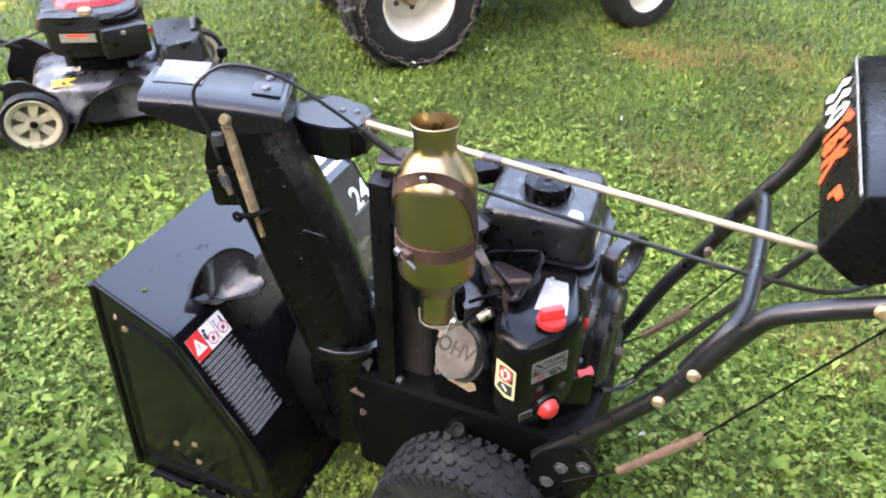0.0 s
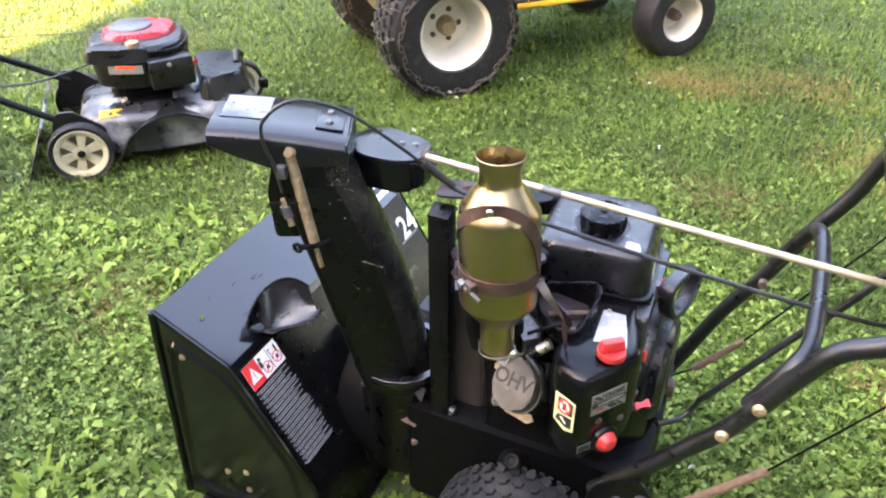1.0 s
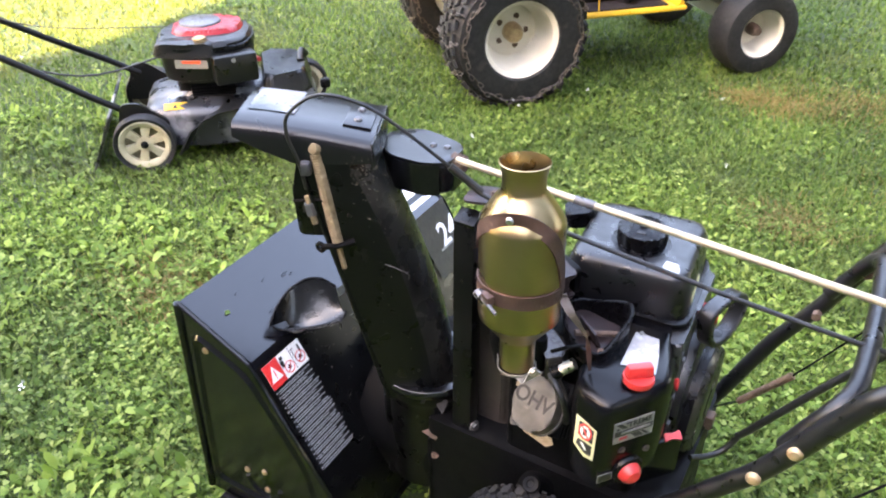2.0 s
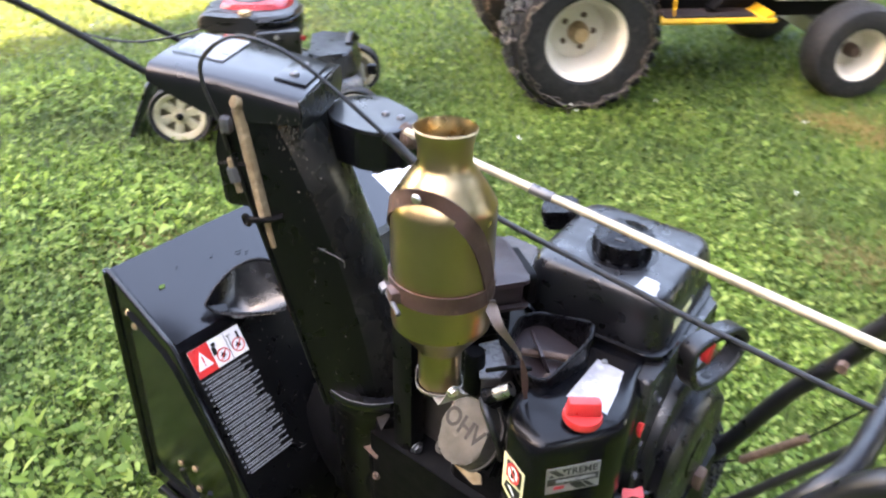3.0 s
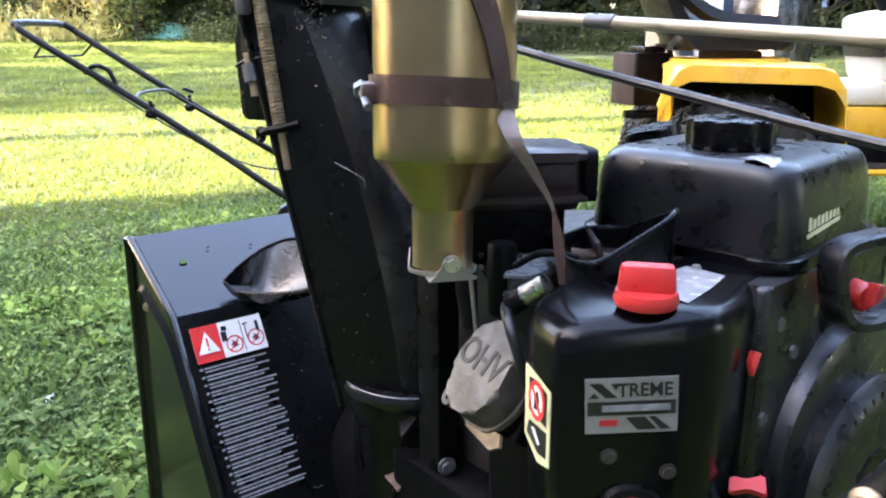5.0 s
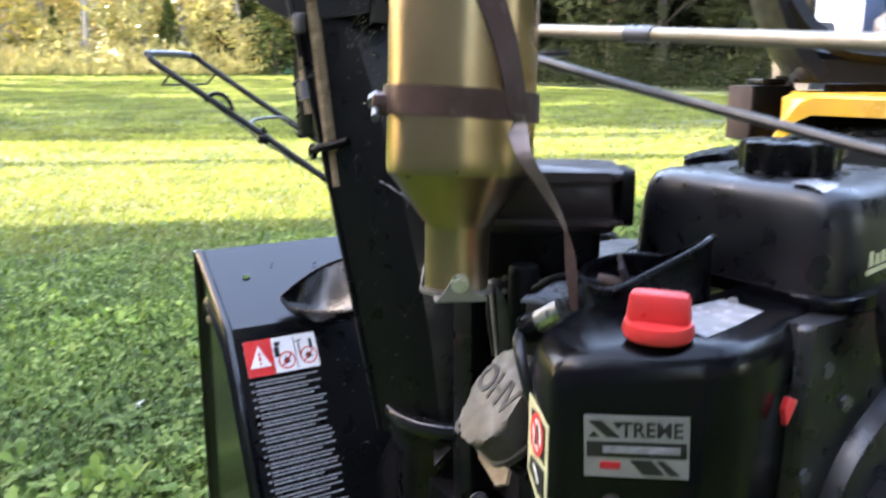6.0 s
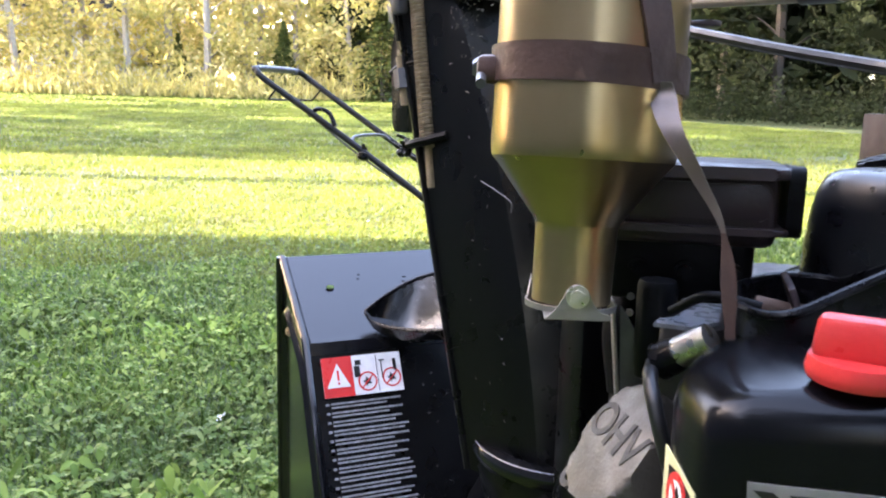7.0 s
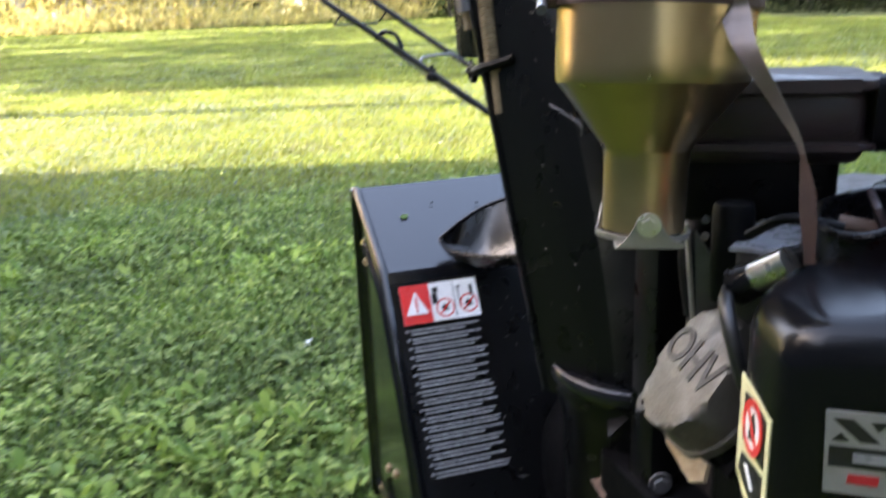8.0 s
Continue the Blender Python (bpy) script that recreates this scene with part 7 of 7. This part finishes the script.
def wood_edge():
    rnd = random.Random(9)
    seed = 200
    # sunlit autumn wood across the lawn, the sun's glare put into its leaf colour
    for i in range(26):
        x, y = -50 - rnd.uniform(0, 12) + i * 0.35, -24 + i * 1.45 + rnd.uniform(-1, 1)
        pale = i % 3 == 0 and i < 17
        broadleaf(x, y, rnd.uniform(9, 15), rnd.uniform(2.4, 4.0), LEAF_SUN, BIRCH, seed, count=2600 if not pale else 1300, leaf=0.34, low=0.1, label="autumn tree with yellow-green leaves at the wood's edge, paled by sun glare in their colour")
        seed += 1
    # wood to the right, nearer, its shade put into dark leaf and bark colours
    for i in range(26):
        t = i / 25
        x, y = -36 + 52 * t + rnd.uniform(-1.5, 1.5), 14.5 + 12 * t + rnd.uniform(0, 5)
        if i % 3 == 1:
            spruce(x, y, rnd.uniform(8, 13), rnd.uniform(2.4, 3.2), LEAF_SHADED, seed, "green spruce at the wood's edge, shade in its dark colour")
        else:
            broadleaf(x, y, rnd.uniform(9, 14), rnd.uniform(2.6, 3.8), LEAF_SHADED, SHADEBARK, seed, count=9000, leaf=0.13, low=0.05, label="leafy tree at the wood's edge, shade in its dark colour")
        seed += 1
    # group where the two woods meet, darkened by shade in the leaf colour
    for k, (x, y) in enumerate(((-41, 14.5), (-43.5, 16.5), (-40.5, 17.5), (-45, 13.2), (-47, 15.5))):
        broadleaf(x, y, 8 + 1.2 * (k % 3), 2.6, LEAF_MID, BARK, seed, count=7000, leaf=0.2, low=0.04, label="green leafy tree at the corner of the wood, darkened by shade in its colour")
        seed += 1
    for x, y, h in ((-44, 7.5, 4.2), (-46, 2.0, 3.4), (-40, 12, 5.5)):
        spruce(x, y, h, h * 0.32, LEAF_SPRUCE, seed, "young green spruce in front of the wood", 2200)
        seed += 1
    # brush and tall dry grass along the edge
    rng = np.random.default_rng(5)
    n = 9000
    t = rng.uniform(0, 1, n)
    c = np.stack([-47 + 6 * t + rng.normal(0, 1.2, n), -26 + 37 * t, 0.1 + np.abs(rng.normal(0, 0.7, n))], 1)
    ob = new("tall_grass", cards("tall_grass", c, rng, 0.55, REED, 3.0, 0.14, on_ground=True))
    tagged(ob, "tall dry yellow grass along the wood's edge", "grass", kind="stuff")
    # bushes and back wood also have their shade in the leaf colour
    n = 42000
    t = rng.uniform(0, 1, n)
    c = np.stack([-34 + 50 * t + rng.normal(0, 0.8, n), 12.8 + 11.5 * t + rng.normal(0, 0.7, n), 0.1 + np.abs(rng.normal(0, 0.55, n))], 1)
    ob = new("undergrowth", cards("undergrowth", c, rng, 0.11, LEAF_SHADED, 1.0, 0.6, on_ground=True))
    tagged(ob, "low green bushes under the trees, shade in their dark colour", "bush", kind="stuff")
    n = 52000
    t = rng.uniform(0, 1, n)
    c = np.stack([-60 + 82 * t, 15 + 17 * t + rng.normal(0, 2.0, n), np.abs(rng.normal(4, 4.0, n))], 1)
    ob = new("far_wood", cards("far_wood", c, rng, 0.85, LEAF_SHADED, 1.0, 0.6, on_ground=True))
    tagged(ob, "wood behind the first trees, shade in its dark colour", "wood", kind="stuff")
    n = 16000
    t = rng.uniform(0, 1, n)
    c = np.stack([-66 + 12 * t + rng.normal(0, 2.0, n), -34 + 52 * t, np.abs(rng.normal(4, 3.5, n))], 1)
    ob = new("far_autumn_wood", cards("far_autumn_wood", c, rng, 0.6, LEAF_SUN, 1.0, 0.6, on_ground=True))
    tagged(ob, "yellowing wood behind the first trees, paled by sun glare in its colour", "wood", kind="stuff")
    bh = thing("grey_house", "pale grey house half hidden behind trees", "house", m=pose(-61, -3.5, 1.3, 0, 0, 8))
    part("wall", box(8, 12, 5, None, 0.05), SIDING, bh)
    part("roof", prism([(-4.6, 0), (4.6, 0), (0, 3)], -6.4, 6.4, Matrix(((1, 0, 0, 0), (0, 0, 1, 0), (0, 1, 0, 5), (0, 0, 0, 1)))), DARK, bh)
    for y in (-4, 0, 4):
        w = part("window", box(0.1, 1.1, 1.4, pose(4.03, y, 1.6), 0.02), WHITE, bh)
        part("pane", box(0.06, 0.9, 1.2, pose(4.08, y, 1.7)), INK_HOLLOW, w)


wood_edge()
far_edge_things()


# ---- grass ----
def patches(x, y):
    return np.sin(x * 1.7 + 2 * np.sin(y * 0.9)) * np.sin(y * 1.3 + 1.5 * np.sin(x * 1.1))


def blades(name, x, y, h, w, material, seed, lean=0.5, simple=False):
    rng = np.random.default_rng(seed)
    n = len(x)
    a = rng.uniform(0, 2 * np.pi, n)
    hh = h * rng.uniform(0.5, 1.3, n)
    ww = w * rng.uniform(0.6, 1.3, n)
    base = np.stack([x, y, rise(x, y)], 1)
    side = np.stack([np.cos(a), np.sin(a), np.zeros(n)], 1) * ww[:, None] / 2
    ln = np.stack([-np.sin(a), np.cos(a), np.zeros(n)], 1) * (hh * rng.uniform(0.1, lean * 2, n))[:, None]
    mid = base + ln * 0.35 + np.array([0, 0, 1]) * (hh * 0.6)[:, None]
    tip = base + ln + np.array([0, 0, 1]) * hh[:, None]
    if simple:
        return tri_mesh(name, np.stack([base - side, base + side, tip], 1).reshape(-1, 3), np.arange(n * 3), material)
    co = np.stack([base - side, base + side, mid + side * 0.75, mid - side * 0.75, tip], 1).reshape(-1, 3)
    idx = (np.arange(n)[:, None] * 5 + np.array([0, 1, 2, 0, 2, 3, 3, 2, 4])).reshape(-1)
    return tri_mesh(name, co, idx, material)


def clover(name, x, y, size, material, seed):
    """Three rounded leaflets on a short stalk."""
    rng = np.random.default_rng(seed)
    n = len(x)
    z = rng.uniform(0.008, 0.034, n)
    a0 = rng.uniform(0, 2 * np.pi, n)
    s = size * rng.uniform(0.6, 1.35, n)
    tilt = rng.normal(0, 0.3, (n, 2))
    cos, idx = [], []
    c = np.stack([x, y, z], 1)
    def at(u, v):
        return c + np.stack([u, v, u * tilt[:, 0] + v * tilt[:, 1]], 1)
    k = 0
    for j in range(3):
        a = a0 + j * 2 * np.pi / 3
        ca, sa = np.cos(a), np.sin(a)
        p = [at(0 * s, 0 * s)]
        for r, t in ((0.6, -0.45), (0.95, -0.28), (0.88, 0.0), (0.95, 0.28), (0.6, 0.45)):
            p.append(at(s * (r * ca - t * sa), s * (r * sa + t * ca)))
        cos.append(np.stack(p, 1))
    co = np.concatenate(cos, 1).reshape(-1, 3)
    f = []
    for j in range(3):
        o = j * 6
        f += [o, o + 1, o + 2, o, o + 2, o + 3, o, o + 3, o + 4, o, o + 4, o + 5]
    idx = (np.arange(n)[:, None] * 18 + np.array(f)).reshape(-1)
    return tri_mesh(name, co, idx, material)


def broad_leaves(name, x, y, size, material, seed):
    """Single arched leaves, folded along the middle."""
    rng = np.random.default_rng(seed)
    n = len(x)
    a = rng.uniform(0, 2 * np.pi, n)
    s = size * rng.uniform(0.55, 1.5, n)
    lift = rng.normal(0.3, 0.45, n)
    d = np.stack([np.cos(a), np.sin(a), lift], 1) * s[:, None]
    w = np.stack([-np.sin(a), np.cos(a), rng.normal(0, 0.3, n)], 1) * (s * rng.uniform(0.16, 0.4, n))[:, None]
    z = np.zeros((n, 3))
    z[:, 2] = s * 0.16
    c = np.stack([x, y, rng.uniform(0.012, 0.04, n)], 1)
    p = [c, c + d * 0.35 + w * 0.8 + z, c + d * 0.75 + w * 0.75 + z * 0.9, c + d - z * 0.2, c + d * 0.75 - w * 0.75 + z * 0.9, c + d * 0.35 - w * 0.8 + z, c + d * 0.4 + z * 0.45, c + d * 0.75 + z * 0.5]
    co = np.stack(p, 1).reshape(-1, 3)
    f = np.array([0, 1, 6, 1, 2, 7, 1, 7, 6, 2, 3, 7, 3, 4, 7, 4, 5, 6, 4, 6, 7, 5, 0, 6])
    idx = (np.arange(n)[:, None] * 8 + f).reshape(-1)
    return tri_mesh(name, co, idx, material)


def lawn():
    rng = np.random.default_rng(11)
    def field(n, x0, x1, y0, y1):
        return rng.uniform(x0, x1, n), rng.uniform(y0, y1, n)
    def disc(n, core, reach):
        r = core * np.sqrt(np.exp(rng.uniform(0, 1, n) * np.log(1 + (reach / core) ** 2)) - 1)
        a = rng.uniform(0, 2 * np.pi, n)
        return -0.1 + r * np.cos(a), 0.55 + r * np.sin(a), r
    x, y, r = disc(600000, 1.1, 11.0)
    m = (y > -1.6 - 0.4 * np.maximum(0, -x)) & (x < 2.6) & ~((x > -0.1) & (x < 0.4) & (np.abs(y) < 0.15))
    x, y, r = x[m], y[m], r[m]
    k = r < 2.6
    tagged(new("lawn_grass", blades("lawn_grass", x[k], y[k], 0.026 + 0.001 * r[k], 0.0034 + 0.0014 * r[k], GRASS, 1, 0.9)), "short green lawn grass", "grass", kind="stuff")
    k = ~k
    field_side = k & (x < -3.0)
    k &= ~field_side
    tagged(new("middle_grass", blades("middle_grass", x[k], y[k], 0.027 + 0.0012 * r[k], 0.0044 + 0.0015 * r[k], GRASS, 21, 0.8, simple=True)), "short green lawn grass further off", "grass", kind="stuff")
    k = field_side
    tagged(new("field_grass", blades("field_grass", x[k], y[k], 0.027 + 0.0012 * r[k], 0.0044 + 0.0015 * r[k], GRASS_FIELD, 22, 0.8, simple=True)), "yellowish mown grass of the open field", "grass", kind="stuff")
    # the lawn goes on beside and behind the walk
    x, y = field(60000, -1.5, 8.0, -7.0, 4.0)
    m = (x > 2.6) | (y < -1.6)
    tagged(new("outer_grass", blades("outer_grass", x[m], y[m], 0.045, 0.02, GRASS, 23, 0.8, simple=True)), "lawn grass beside the added house", "grass", kind="stuff")
    x, y, r = disc(66000, 1.3, 4.4)
    m = (x < 1.8) & (y > -1.1) & (rng.uniform(0, 1, len(x)) < np.clip(0.3 - 0.28 * np.tanh((y - 0.35) * 1.6) + 0.3 * patches(x, y), 0.13, 1))
    tagged(new("lawn_clover", clover("lawn_clover", x[m], y[m], 0.0125, CLOVER, 2)), "clover leaves among the grass", "clover", kind="stuff")
    x, y, r = disc(44000, 1.1, 4.2)
    m = (x < 2.0) & (y > -1.2) & (rng.uniform(0, 1, len(x)) < np.clip(0.45 - 0.25 * np.tanh((y - 0.9) * 1.2) - 0.5 * patches(x * 0.8 + 2, y * 0.8), 0.16, 1)) & ~((x > -0.4) & (x < 0.4) & (np.abs(y) < 0.3))
    # leafy rosettes on the open side of the lawn
    rx, ry = field(620, -2.9, -0.55, -1.7, 0.45)
    x = np.concatenate([x[m], np.repeat(rx, 10) + rng.normal(0, 0.02, 6200)])
    y = np.concatenate([y[m], np.repeat(ry, 10) + rng.normal(0, 0.02, 6200)])
    tagged(new("lawn_weeds", broad_leaves("lawn_weeds", x, y, 0.0165, WEED, 8)), "broad-leaved weeds among the grass", "weeds", kind="stuff")
    # bigger clumps, thick in some places and thin in others
    cx, cy = field(1500, -2.6, 1.4, -1.5, 0.9)
    keep = (patches(cx * 1.5, cy * 1.5 + 3) + rng.normal(0, 0.3, 1500) > -0.15) & ((cx < -0.1) | (cy < 0.35 - 0.1 * cx)) & ~((cx > -0.5) & (cx < 0.55) & (np.abs(cy) < 0.34))
    cx, cy = cx[keep], cy[keep]
    k = len(cx)
    x = np.repeat(cx, 14) + rng.normal(0, 0.028, k * 14)
    y = np.repeat(cy, 14) + rng.normal(0, 0.028, k * 14)
    tagged(new("plantain_leaves", broad_leaves("plantain_leaves", x, y, 0.026, FRESH, 9)), "larger bright green weed leaves in the lawn", "weeds", kind="stuff")
    x, y = field(230000, -28, -8, -9, 15)
    tagged(new("far_grass", blades("far_grass", x, y, 0.045, 0.02, GRASS_FAR, 4, simple=True)), "lawn grass in the far field", "grass", kind="stuff")
    x, y = field(45000, -8, 16, 9, 25)
    tagged(new("side_grass", blades("side_grass", x, y, 0.05, 0.03, GRASS_FAR, 5, simple=True)), "lawn grass before the dark wood", "grass", kind="stuff")
    x, y = field(60000, -49, -27, -22, 16)
    tagged(new("distant_grass", blades("distant_grass", x, y, 0.07, 0.05, GRASS_FAR, 6, simple=True)), "lawn grass at the far end of the field", "grass", kind="stuff")
    dx, dy = [], []
    for cx, cy, r in ((0.22, 2.44, 0.2), (0.58, 2.58, 0.26), (0.4, 1.43, 0.14), (0.05, 2.42, 0.12), (0.94, 0.66, 0.14), (0.95, 1.9, 0.3), (-1.1, 0.15, 0.2)):
        k = int(5500 * r)
        dx.append(rng.normal(cx, r * 0.6, k))
        dy.append(rng.normal(cy, r * 0.45, k))
    tagged(new("dry_grass", blades("dry_grass", np.concatenate(dx), np.concatenate(dy), 0.028, 0.005, DRY, 12, 0.9)), "patches of dry tan grass", "grass", kind="stuff")
    x, y = field(500, -5, 1.4, -1.2, 4)
    m = patches(x, y) > 0.2
    x, y = x[m][:120], y[m][:120]
    c = np.stack([x, y, 0.055 + 0.01 * rng.uniform(0, 1, len(x))], 1)
    c = np.repeat(c[:16], 12, 0) + rng.normal(0, 0.004, (len(c[:16]) * 12, 3))
    tagged(new("clover_flowers", cards("clover_flowers", c, rng, 0.008, WHITE, 1.0, 0.5)), "small white clover flowers", "flower", kind="stuff")


lawn()
